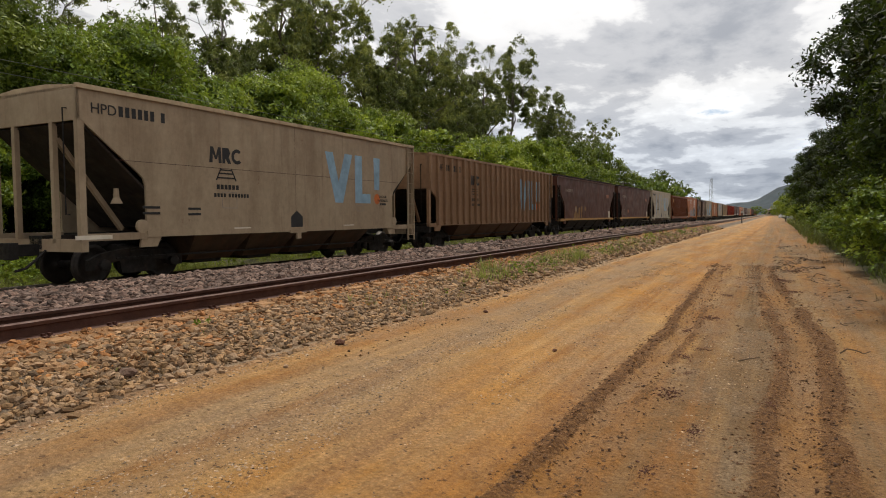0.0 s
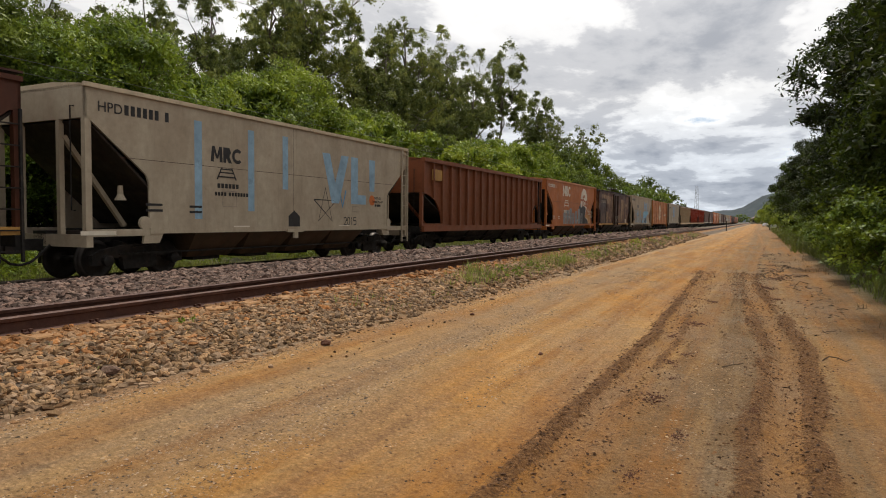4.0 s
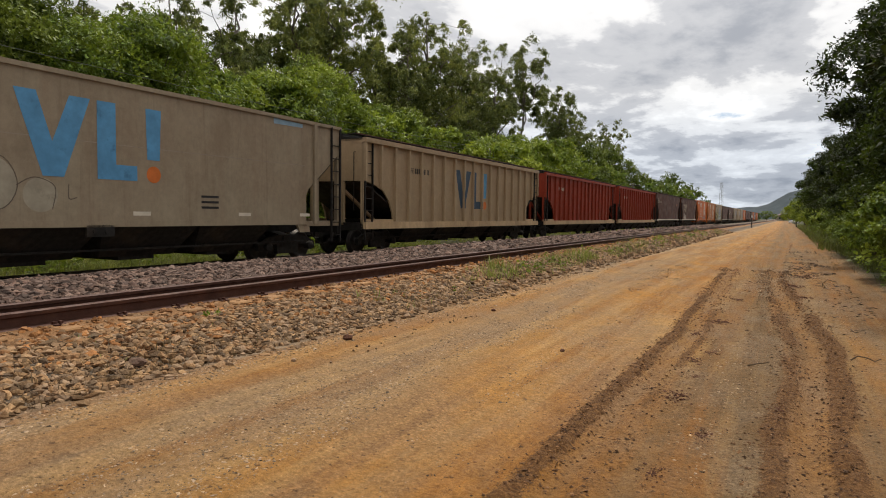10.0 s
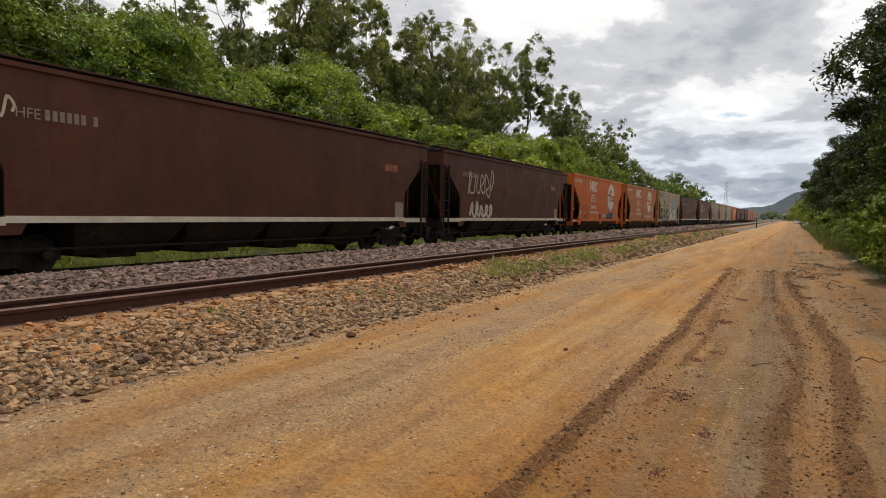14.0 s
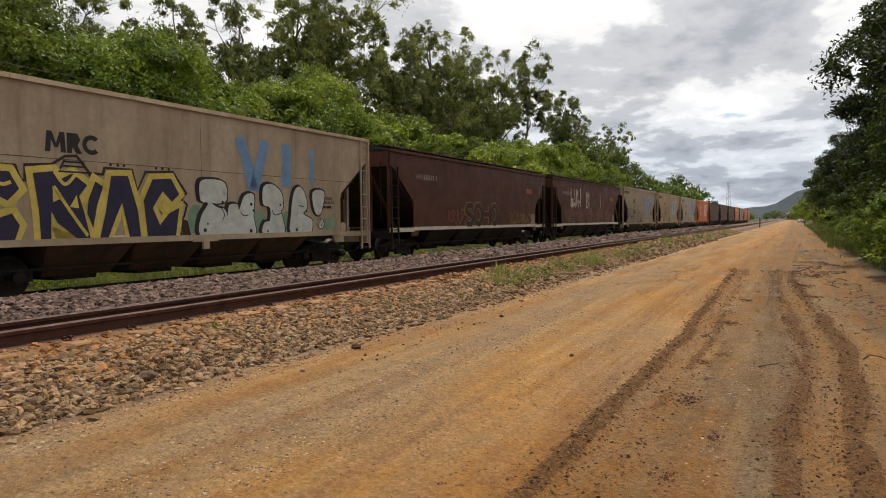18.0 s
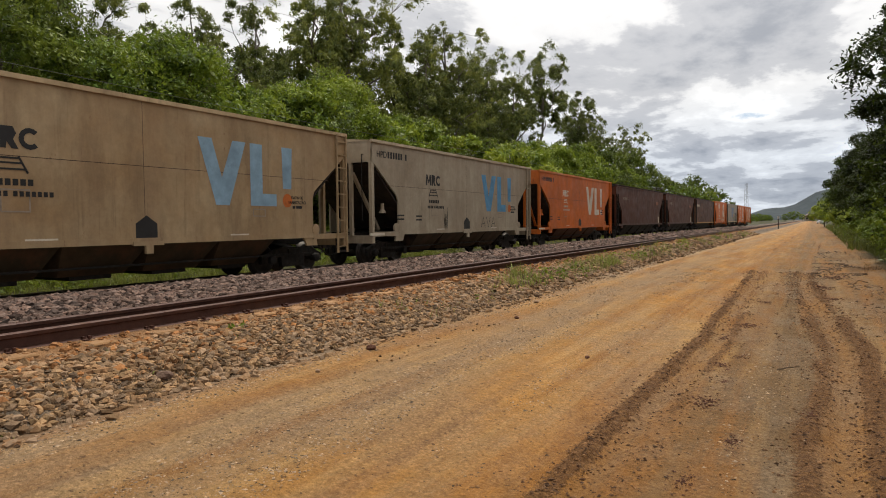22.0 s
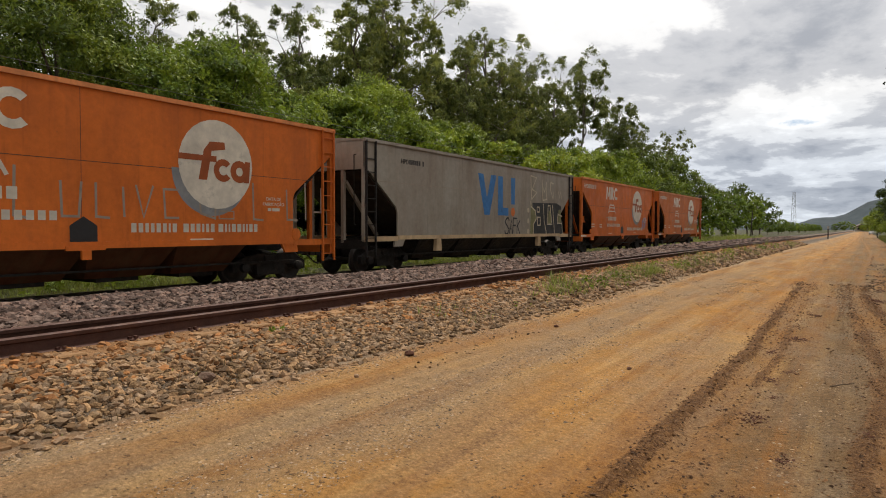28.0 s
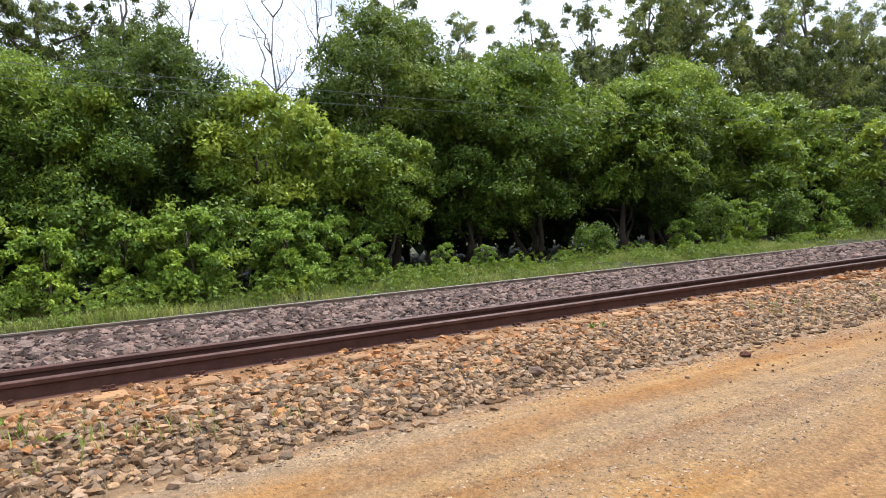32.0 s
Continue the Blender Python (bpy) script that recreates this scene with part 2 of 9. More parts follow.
def ground_material():
    """Dirt road, gravel edge, ballast bed and grass soil, told apart by the distance from the track (first UV)."""
    m = bpy.data.materials.new("ground_soil")
    m.use_nodes = True
    t = m.node_tree
    p = t.nodes["Principled BSDF"]
    uv = t.nodes.new("ShaderNodeUVMap").outputs[0]
    obj = t.nodes.new("ShaderNodeTexCoord").outputs["Object"]
    sep = t.nodes.new("ShaderNodeSeparateXYZ")
    t.links.new(uv, sep.inputs[0])
    wob = math_node(t, "SUBTRACT", noise_at(t, uv, 0.5, 5, 0.55, (1, 0.3, 1)), 0.5)
    wob2 = math_node(t, "SUBTRACT", noise_at(t, uv, 2.4, 6, 0.65, (1, 0.2, 1), (5, 1, 0)), 0.5)
    u = math_node(t, "ADD", sep.outputs[0], math_node(t, "ADD", math_node(t, "MULTIPLY", wob, 0.4), math_node(t, "MULTIPLY", wob2, 0.3)))
    # tones across the road, from the rails (low u) to the verge (high u)
    tones = [(-4.2, (0.255, 0.190, 0.130)), (-3.9, (0.312, 0.233, 0.158)), (-3.68, (0.302, 0.204, 0.116)), (-3.5, (0.317, 0.160, 0.048)), (-3.25, (0.260, 0.150, 0.065)), (-2.75, (0.244, 0.148, 0.072)), (-2.4, (0.302, 0.154, 0.043)), (-2.1, (0.359, 0.165, 0.031)), (-1.75, (0.307, 0.140, 0.028)), (-1.4, (0.299, 0.122, 0.019)), (-1, (0.242, 0.110, 0.023)), (-0.6, (0.163, 0.088, 0.033)), (-0.15, (0.142, 0.085, 0.038)), (0.2, (0.146, 0.082, 0.032)), (0.7, (0.168, 0.097, 0.040)), (1.1, (0.142, 0.076, 0.030)), (1.8, (0.137, 0.080, 0.035))]
    lanes = ramp(t, [((q + 4.2) / 6.0, c) for q, c in tones], math_node(t, "DIVIDE", math_node(t, "ADD", u, 4.2), 6.0))
    sandy = ramp(t, [(0.52, 1.0), (0.64, 0.42)], math_node(t, "DIVIDE", math_node(t, "ADD", u, 4.2), 6.0)).outputs[0]
    patch = ramp(t, [(0.46, 0.0), (0.62, 0.6)], noise_at(t, uv, 0.8, 8, 0.62, (1, 0.10, 1), (2, 9, 0)))
    col = mixed(t, math_node(t, "MULTIPLY", patch.outputs[0], sandy), lanes.outputs[0], (0.33, 0.185, 0.07))
    streaks = ramp(t, [(0.46, 0.0), (0.57, 0.72)], noise_at(t, uv, 2.2, 7, 0.6, (1, 0.045, 1), (1, 4, 0)))
    col = mixed(t, streaks.outputs[0], col, (0.235, 0.100, 0.021))
    pale = ramp(t, [(0.48, 0.0), (0.62, 0.5)], noise_at(t, uv, 3.4, 7, 0.64, (1, 0.06, 1), (11, 2, 0)))
    col = mixed(t, math_node(t, "MULTIPLY", pale.outputs[0], sandy), col, (0.42, 0.255, 0.098))
    wet = ramp(t, [(0.54, 0.0), (0.72, 0.6)], noise_at(t, uv, 1.1, 7, 0.68, (1, 0.10, 1), (7, 3, 0)))
    col = mixed(t, wet.outputs[0], col, (0.22, 0.108, 0.035))
    wear = t.nodes.new("ShaderNodeVertexColor")
    wear.layer_name = "wear"
    worn = t.nodes.new("ShaderNodeSeparateColor")
    t.links.new(wear.outputs[0], worn.inputs[0])
    col = mixed(t, math_node(t, "MULTIPLY", worn.outputs[1], 0.85), col, (0.225, 0.112, 0.036))
    # small stones pressed into the road
    pebbles = node(t, "ShaderNodeTexVoronoi", Scale=38.0)
    t.links.new(obj, pebbles.inputs["Vector"])
    peb = ramp(t, [(0.0, 1.3), (0.30, 1.02), (0.55, 0.82)], pebbles.outputs["Distance"])
    stony = ramp(t, [(0.42, 0.0), (0.58, 1.0)], noise_at(t, uv, 1.0, 7, 0.7, (1, 0.45, 1)))
    col = mixed(t, stony.outputs[0], col, mixed(t, 1.0, mixed(t, 0.3, col, (0.27, 0.21, 0.15)), peb.outputs[0], "MULTIPLY"))
    grain = ramp(t, [(0.30, 0.42), (0.70, 1.55)], noise_at(t, obj, 30, 9, 0.82))
    col = mixed(t, 0.85, col, grain.outputs[0], "MULTIPLY")
    coarse = ramp(t, [(0.3, 0.80), (0.7, 1.17)], noise_at(t, obj, 5.5, 7, 0.72))
    col = mixed(t, 0.8, col, coarse.outputs[0], "MULTIPLY")
    # loose dark crumbled soil on the banks of the ruts
    groove = math_node(t, "MULTIPLY", worn.outputs[0], math_node(t, "SUBTRACT", 1.0, math_node(t, "MULTIPLY", worn.outputs[1], 0.9)))
    ragged = math_node(t, "ADD", groove, math_node(t, "ADD", math_node(t, "MULTIPLY", math_node(t, "SUBTRACT", noise_at(t, obj, 6, 8, 0.8), 0.5), 1.3), math_node(t, "MULTIPLY", math_node(t, "SUBTRACT", noise_at(t, obj, 48, 5, 0.8, None, (2, 8, 5)), 0.5), 1.6)))
    loose = ramp(t, [(0.38, 0.0), (0.62, 0.9)], ragged)
    lumps = ramp(t, [(0.34, (0.034, 0.014, 0.005)), (0.5, (0.105, 0.048, 0.0155)), (0.66, (0.205, 0.104, 0.038))], noise_at(t, obj, 34, 6, 0.75, None, (9, 1, 4)))
    col = mixed(t, loose.outputs[0], col, lumps.outputs[0])
    crumb = ramp(t, [(0.65, 0.0), (0.69, 0.8)], noise_at(t, obj, 24, 3, 0.5, None, (3, 3, 3)))
    col = mixed(t, crumb.outputs[0], col, (0.08, 0.042, 0.02))
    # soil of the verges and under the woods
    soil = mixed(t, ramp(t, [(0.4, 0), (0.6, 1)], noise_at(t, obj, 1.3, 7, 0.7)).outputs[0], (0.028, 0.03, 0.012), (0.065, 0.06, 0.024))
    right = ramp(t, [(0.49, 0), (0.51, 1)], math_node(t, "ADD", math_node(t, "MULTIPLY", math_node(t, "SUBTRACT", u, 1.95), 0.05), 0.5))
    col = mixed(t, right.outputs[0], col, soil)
    # dusty stone bed round the tracks
    bed = mixed(t, ramp(t, [(0.35, 0), (0.65, 1)], noise_at(t, obj, 14, 8, 0.75)).outputs[0], (0.05, 0.038, 0.028), (0.17, 0.13, 0.095))
    left = ramp(t, [(0.49, 1), (0.51, 0)], math_node(t, "ADD", math_node(t, "MULTIPLY", math_node(t, "ADD", u, 4.0), 0.06), 0.5))
    col = mixed(t, left.outputs[0], col, bed)
    dust = ramp(t, [(0.40, 0), (0.47, 0.9), (0.53, 0.9), (0.60, 0)], math_node(t, "ADD", math_node(t, "MULTIPLY", math_node(t, "ADD", u, 4.95), 0.22), 0.5))
    col = mixed(t, dust.outputs[0], col, mixed(t, ramp(t, [(0.35, 0), (0.65, 1)], noise_at(t, obj, 9, 8, 0.75)).outputs[0], (0.19, 0.09, 0.035), (0.30, 0.16, 0.07)))
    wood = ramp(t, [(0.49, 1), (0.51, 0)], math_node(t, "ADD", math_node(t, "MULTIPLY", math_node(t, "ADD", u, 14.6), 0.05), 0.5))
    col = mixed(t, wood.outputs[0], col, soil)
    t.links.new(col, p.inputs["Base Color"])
    p.inputs["Roughness"].default_value = 0.93
    p.inputs["Specular IOR Level"].default_value = 0.2
    b = node(t, "ShaderNodeBump", Strength=1.0, Distance=0.05)
    t.links.new(math_node(t, "ADD", math_node(t, "MULTIPLY", noise_at(t, obj, 22, 8, 0.72), 0.7), math_node(t, "MULTIPLY", noise_at(t, obj, 5, 5, 0.6), 0.6)), b.inputs["Height"])
    t.links.new(b.outputs[0], p.inputs["Normal"])
    return m


RAIL_STEEL = material("rail_steel", (0.074, 0.026, 0.0148), 0.65, 0.1, 5, 0.35, 0.2, 60, spots=(0.085, 0.034, 0.018), spot_amount=0.25)
RAIL_HEAD = material("rail_head", (0.40, 0.34, 0.30), 0.36, 0.6, 6, 0.3, 0.05, 60)
RAIL_DUSTY = material("rail_dusty", (0.19, 0.155, 0.125), 0.6, 0.2, 6, 0.3, 0.1, 60, spots=(0.16, 0.11, 0.08), spot_amount=0.4)
SLEEPER = material("sleeper_wood", (0.25, 0.13, 0.052), 0.9, 0, 3, 0.3, 0.5, 30, tint=(0.30, 0.165, 0.07), random_tone=0.2)
STONE = material("ballast_stone", (0.265, 0.168, 0.086), 0.9, 0, 9.0, 0.3, 0.6, 60, tint=(0.165, 0.086, 0.041), island_hue=(0.205, 0.137, 0.085), island_tone=0.6, spec=0.15)
STONE_DUSTY = material("ballast_stone_dusty", (0.28, 0.125, 0.042), 0.92, 0, 9.0, 0.3, 0.5, 60, tint=(0.19, 0.085, 0.034), island_hue=(0.22, 0.135, 0.074), island_tone=0.6, spec=0.15)
STONE_FAR = material("ballast_stone_grey", (0.160, 0.108, 0.083), 0.9, 0, 9.0, 0.3, 0.6, 60, tint=(0.094, 0.054, 0.042), island_hue=(0.115, 0.080, 0.066), island_tone=0.7, spec=0.15)
# steel with rusty spots, coloured near black for the shade inside wagon ends
INNER_STEEL = material("shaded_inner_steel", (0.030, 0.020, 0.014), 0.85, 0.1, 2, 0.4, 0.3, 30, spots=(0.06, 0.035, 0.02))
BLACK_STEEL = material("black_steel", (0.018, 0.015, 0.013), 0.75, 0.2, 4, 0.4, 0.3, 30, spots=(0.045, 0.03, 0.02))
WHEEL_STEEL = material("wheel_steel", (0.05, 0.043, 0.038), 0.5, 0.6, 4, 0.4, 0.2, 30)
BARK_PALE = material("bark_pale", (0.17, 0.14, 0.11), 0.9, 0, 3, 0.4, 0.5, 25)
BARK = material("bark", (0.10, 0.075, 0.05), 0.9, 0, 3, 0.4, 0.6, 25)
LEAF_BUSH = leaf_material("leaf_bush", (0.010, 0.024, 0.004), (0.146, 0.226, 0.028), (0.29, 0.355, 0.035))
LEAF_DARK = leaf_material("leaf_dark", (0.008, 0.018, 0.004), (0.104, 0.155, 0.026), (0.19, 0.235, 0.029))
LEAF_LIME = leaf_material("leaf_lime", (0.026, 0.056, 0.007), (0.195, 0.275, 0.030), (0.34, 0.39, 0.037))
# leaf colours darkened to stand for backlit crowns and shade inside the woods
LEAF_SHADED = leaf_material("leaf_shaded", (0.004, 0.008, 0.002), (0.024, 0.040, 0.008), (0.060, 0.085, 0.010))
LEAF_VINE = leaf_material("leaf_vine", (0.006, 0.014, 0.003), (0.045, 0.076, 0.009), (0.115, 0.16, 0.013))
LEAF_GUM = leaf_material("leaf_gum", (0.014, 0.024, 0.007), (0.145, 0.182, 0.050), (0.32, 0.34, 0.075))
LEAF_SAPLING = leaf_material("leaf_sapling", (0.040, 0.080, 0.010), (0.240, 0.345, 0.038), (0.37, 0.45, 0.046))
GRASS = leaf_material("grass_blades", (0.060, 0.088, 0.016), (0.215, 0.265, 0.045), (0.34, 0.34, 0.085))
GRASS_DULL = leaf_material("rough_grass", (0.030, 0.046, 0.010), (0.105, 0.135, 0.026), (0.19, 0.195, 0.045))
DRY_GRASS = leaf_material("dry_grass", (0.10, 0.065, 0.035), (0.21, 0.145, 0.08), (0.20, 0.15, 0.07))


# ---- small tools ----
def mesh_of(name, verts, faces, mat=None, smooth=False):
    me = bpy.data.meshes.new(name)
    me.from_pydata([tuple(v) for v in verts], [], faces)
    if mat:
        me.materials.append(mat)
    if smooth:
        me.polygons.foreach_set("use_smooth", [True] * len(me.polygons))
    me.update()
    return me


def box(bm, x0, x1, y0, y1, z0, z1):
    v = [bm.verts.new((x, y, z)) for x in (x0, x1) for y in (y0, y1) for z in (z0, z1)]
    for f in ((0, 1, 3, 2), (4, 6, 7, 5), (0, 4, 5, 1), (2, 3, 7, 6), (0, 2, 6, 4), (1, 5, 7, 3)):
        bm.faces.new([v[i] for i in f])


def prism(bm, outline, axis, lo, hi):
    """An outline of (a, b) pairs pushed along an axis: 'x': (y, z), 'y': (x, z), 'z': (x, y)."""
    def at(p, k):
        return {"x": (k, p[0], p[1]), "y": (p[0], k, p[1]), "z": (p[0], p[1], k)}[axis]
    a = [bm.verts.new(at(p, lo)) for p in outline]
    b = [bm.verts.new(at(p, hi)) for p in outline]
    bm.faces.new(a[::-1])
    bm.faces.new(b)
    for i in range(len(a)):
        j = (i + 1) % len(a)
        bm.faces.new((a[i], a[j], b[j], b[i]))


def beam(bm, p, q, w, d, up=(0, 0, 1)):
    """A straight bar from p to q, w wide and d deep."""
    p, q = Vector(p), Vector(q)
    ax = (q - p).normalized()
    s = ax.cross(Vector(up))
    if s.length < 1e-4:
        s = ax.cross(Vector((1, 0, 0)))
    s.normalize()
    u = s.cross(ax)
    v = [bm.verts.new(c + s * a * w / 2 + u * b * d / 2) for c in (p, q) for a, b in ((-1, -1), (1, -1), (1, 1), (-1, 1))]
    for f in ((3, 2, 1, 0), (4, 5, 6, 7), (0, 1, 5, 4), (1, 2, 6, 5), (2, 3, 7, 6), (3, 0, 4, 7)):
        bm.faces.new([v[i] for i in f])


def turned(bm, profile, axis="x", n=20, centre=(0, 0, 0)):
    """A body of revolution from (radius, along) pairs round an axis through centre."""
    rings = []
    for r, h in profile:
        ring = []
        for k in range(n):
            a = 2 * math.pi * k / n
            c, s = r * math.cos(a), r * math.sin(a)
            p = {"x": (h, c, s), "y": (c, h, s), "z": (c, s, h)}[axis]
            ring.append(bm.verts.new(Vector(p) + Vector(centre)))
        rings.append(ring)
    for a, b in zip(rings, rings[1:]):
        for k in range(n):
            bm.faces.new((a[k], a[(k + 1) % n], b[(k + 1) % n], b[k]))
    bm.faces.new(rings[0][::-1])
    bm.faces.new(rings[-1])


def finish(bm, name, smooth=False, bevel=0.0):
    if bevel:
        bmesh.ops.bevel(bm, geom=bm.edges[:], offset=bevel, segments=1, affect="EDGES", clamp_overlap=True)
    bmesh.ops.recalc_face_normals(bm, faces=bm.faces[:])
    me = bpy.data.meshes.new(name)
    bm.to_mesh(me)
    bm.free()
    if smooth:
        me.polygons.foreach_set("use_smooth", [True] * len(me.polygons))
    return me


def part(name, me, mat, parent=None, label="", m=None):
    """One mesh object under a thing or a part; the mesh may be shared, the material belongs to the object."""
    if isinstance(me, bmesh.types.BMesh):
        me = finish(me, name)
    if not me.materials:
        me.materials.append(None)
    ob = new(name, me)
    if parent is not None:
        ob.parent = parent
    if m is not None:
        ob.matrix_basis = m
    ob.material_slots[0].link = "OBJECT"
    ob.material_slots[0].material = mat
    if label:
        tagged(ob, label)
    return ob


def fast_mesh(name, V, F, mat=None):
    me = bpy.data.meshes.new(name)
    me.vertices.add(len(V))
    me.vertices.foreach_set("co", np.ascontiguousarray(V, dtype=np.float32).ravel())
    me.loops.add(F.size)
    me.loops.foreach_set("vertex_index", F.ravel().astype(np.int32))
    me.polygons.add(len(F))
    me.polygons.foreach_set("loop_start", np.arange(0, F.size, 3, dtype=np.int32))
    me.polygons.foreach_set("use_smooth", np.zeros(len(F), dtype=bool))
    if mat:
        me.materials.append(mat)
    me.update()
    return me


# ---- ground ----
RAIL_Z, FRONT_U, REAR_U, FAR_U = 0.65, -5.19, -5.69, -7.36
TRAIN_U, TRAIN_Z = -12.67, 0.15


def along(path, y):
    """The place across the road of a rut at y, from (y, u) points."""
    if y <= path[0][0]:
        return path[0][1]
    for (a, p), (b, q) in zip(path, path[1:]):
        if y <= b:
            return p + (q - p) * (y - a) / (b - a)
    return path[-1][1]


# ruts: path as (y, u), half width of the groove, depth, how much loose soil lies on its left and right bank
RUTS = [
    ([(2.0, -1.02), (5.6, -0.97), (8.3, -0.90), (15, -1.03), (26, -1.28), (60, -1.2), (110, -1.0)], 0.085, 0.034, 1.15, 0.45),
    ([(3.0, 0.22), (4.8, 0.24), (6.0, 0.32), (7.9, 0.40), (10.7, 0.30), (13.8, 0.07), (17, -0.08), (45, 0.32), (99, -0.4)], 0.105, 0.045, 0.75, 1.1),
    ([(3.0, 0.0), (5.6, -0.02), (7.2, -0.07), (10.4, -0.26), (16, -0.47), (50, -0.5)], 0.05, 0.010, 0.16, 0.12),
    ([(6.6, 0.26), (7.05, 0.22), (8.6, 0.05), (11.9, -0.14), (20, -0.3)], 0.035, 0.014, 0.2, 0.4),
    ([(0.0, -2.0), (20, -2.0), (80, -1.9)], 0.22, 0.014, 0.0, 0.0),
    ([(0.0, -2.75), (20, -2.7), (80, -2.6)], 0.25, 0.014, 0.0, 0.0),
]


def road_relief(u, y):
    """Height of ruts and small unevenness on the dirt road, and how much loose soil and how much pressed sand lies there."""
    if u < -3.9 or u > 1.9:
        return 0.0, 0.0, 0.0
    z, loose, pressed = 0.0, 0.0, 0.0
    wob = 0.05 * noise.noise((y * 0.55, 3.0, 0.0))
    fade = 1.0 if y < 11 else max(0.35, 1 - (y - 11) / 14) * max(0.0, min(1.2, 0.75 + 1.6 * noise.noise((u * 0.9, y * 0.25, 8.0))))
    for path, wide, deep, left, right in RUTS:
        d = (u - along(path, y) - wob) / wide
        if abs(d) > 6:
            continue
        g = math.exp(-d * d)
        z -= deep * g
        pressed = max(pressed, g if left + right > 0.8 else 0.0)
        for amount, side in ((left, -1), (right, 1)):
            if amount:
                b = fade * math.exp(-((d * side - 1.75) / 0.95) ** 2) * amount * (0.55 + 0.9 * max(0.0, 0.5 + noise.noise((u * 2, y * 1.3, 6.0))))
                loose = max(loose, min(1.0, b * 1.3))
                z += b * (0.022 + 0.034 * noise.noise((u * 17, y * 13, 1.0)))
    z += 0.03 * noise.noise((u * 0.5, y * 0.16, 1.0)) + 0.010 * noise.noise((u * 2.3, y * 1.1, 4.0)) + 0.006 * noise.noise((u * 7, y * 5, 2.0))
    return z, loose, pressed


def profile(u):
    """The ground's height across the line, without its small relief."""
    pts = [(-400, 0.4), (-30, 0.25), (-18, 0.1), (-15.2, 0.06), (-14.4, -0.05), (-13.9, -0.02), (-11.4, -0.02), (-10.0, 0.0), (-9.0, 0.12), (-8.3, 0.40), (-7.72, 0.622), (-7.2, 0.622), (-5.9, 0.555), (-5.3, 0.545), (-4.92, 0.49), (-4.6, 0.43), (-3.98, 0.22), (-3.5, 0.19), (-1.2, 0.02), (0.0, 0.0), (1.3, 0.02), (2.2, 0.10), (4.0, 0.25), (12, 0.5), (400, 1.5)]
    for (a, p), (b, q) in zip(pts, pts[1:]):
        if u <= b:
            return p + (q - p) * (u - a) / (b - a)
    return pts[-1][1]


def height(u, y):
    near = max(0.0, 1.0 - max(0.0, abs(y) - 60) / 200)
    return profile(u) + road_relief(u, y)[0] * near


def build_ground():
    us = [-3000, -1200, -400, -150, -80, -50, -36, -28, -23, -20, -18, -16.5, -15.5, -14.8, -14.2, -13.4, -12.4, -11.4, -10.5, -9.8, -9.2, -8.7, -8.3, -7.8, -7.3, -6.6, -5.9, -5.3, -5.1, -4.9, -4.75, -4.6, -4.4, -4.2, -4.0]
    us += [round(-3.9 + 0.1 * k, 3) for k in range(25)] + [round(-1.45 + 0.036 * k, 3) for k in range(60)] + [round(0.73 + 0.1 * k, 3) for k in range(12)]
    us += [1.95, 2.2, 2.6, 3.0, 3.5, 4.2, 5.4, 6.5, 8, 11, 16, 25, 45, 80, 150, 400, 1200, 3000]
    ys = [-600, -200, -80, -40, -25, -16, -10, -6, -3, -1.5, 0, 0.7, 1.3] + [round(1.8 + 0.085 * k, 3) for k in range(130)]
    step = 0.1
    while ys[-1] < 420:
        ys.append(ys[-1] + step)
        step *= 1.04
    ys += [600, 900, 1500, 3200]
    verts, uvs, wear = [], [], []
    for y in ys:
        near = max(0.0, 1.0 - max(0.0, abs(y) - 60) / 200)
        for u in us:
            z, loose, pressed = road_relief(u, y)
            verts.append((u + bend(max(-80, min(y, 420))), y, profile(u) + z * near))
            uvs.append((u, y))
            wear.append((loose, pressed, 0.0, 1.0))
    n = len(us)
    faces = [(r * n + c, r * n + c + 1, (r + 1) * n + c + 1, (r + 1) * n + c) for r in range(len(ys) - 1) for c in range(n - 1)]
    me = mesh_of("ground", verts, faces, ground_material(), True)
    layer = me.uv_layers.new(name="UVMap")
    index = np.zeros(len(me.loops), dtype=np.int32)
    me.loops.foreach_get("vertex_index", index)
    layer.data.foreach_set("uv", np.array(uvs, dtype=np.float32)[index].ravel())
    soil = me.color_attributes.new("wear", "FLOAT_COLOR", "POINT")
    soil.data.foreach_set("color", np.array(wear, dtype=np.float32).ravel())
    tagged(new("ground", me), "orange-tan dirt road with tyre ruts between a railway bed and green verges", "ground", kind="structure")


build_ground()


# ---- tracks ----
RAIL_SHAPE = [(-0.065, 0.0), (0.065, 0.0), (0.065, 0.012), (0.012, 0.028), (0.009, 0.095), (0.034, 0.108), (0.035, 0.135), (0.026, 0.142), (-0.026, 0.142), (-0.035, 0.135), (-0.034, 0.108), (-0.009, 0.095), (-0.012, 0.028), (-0.065, 0.012)]


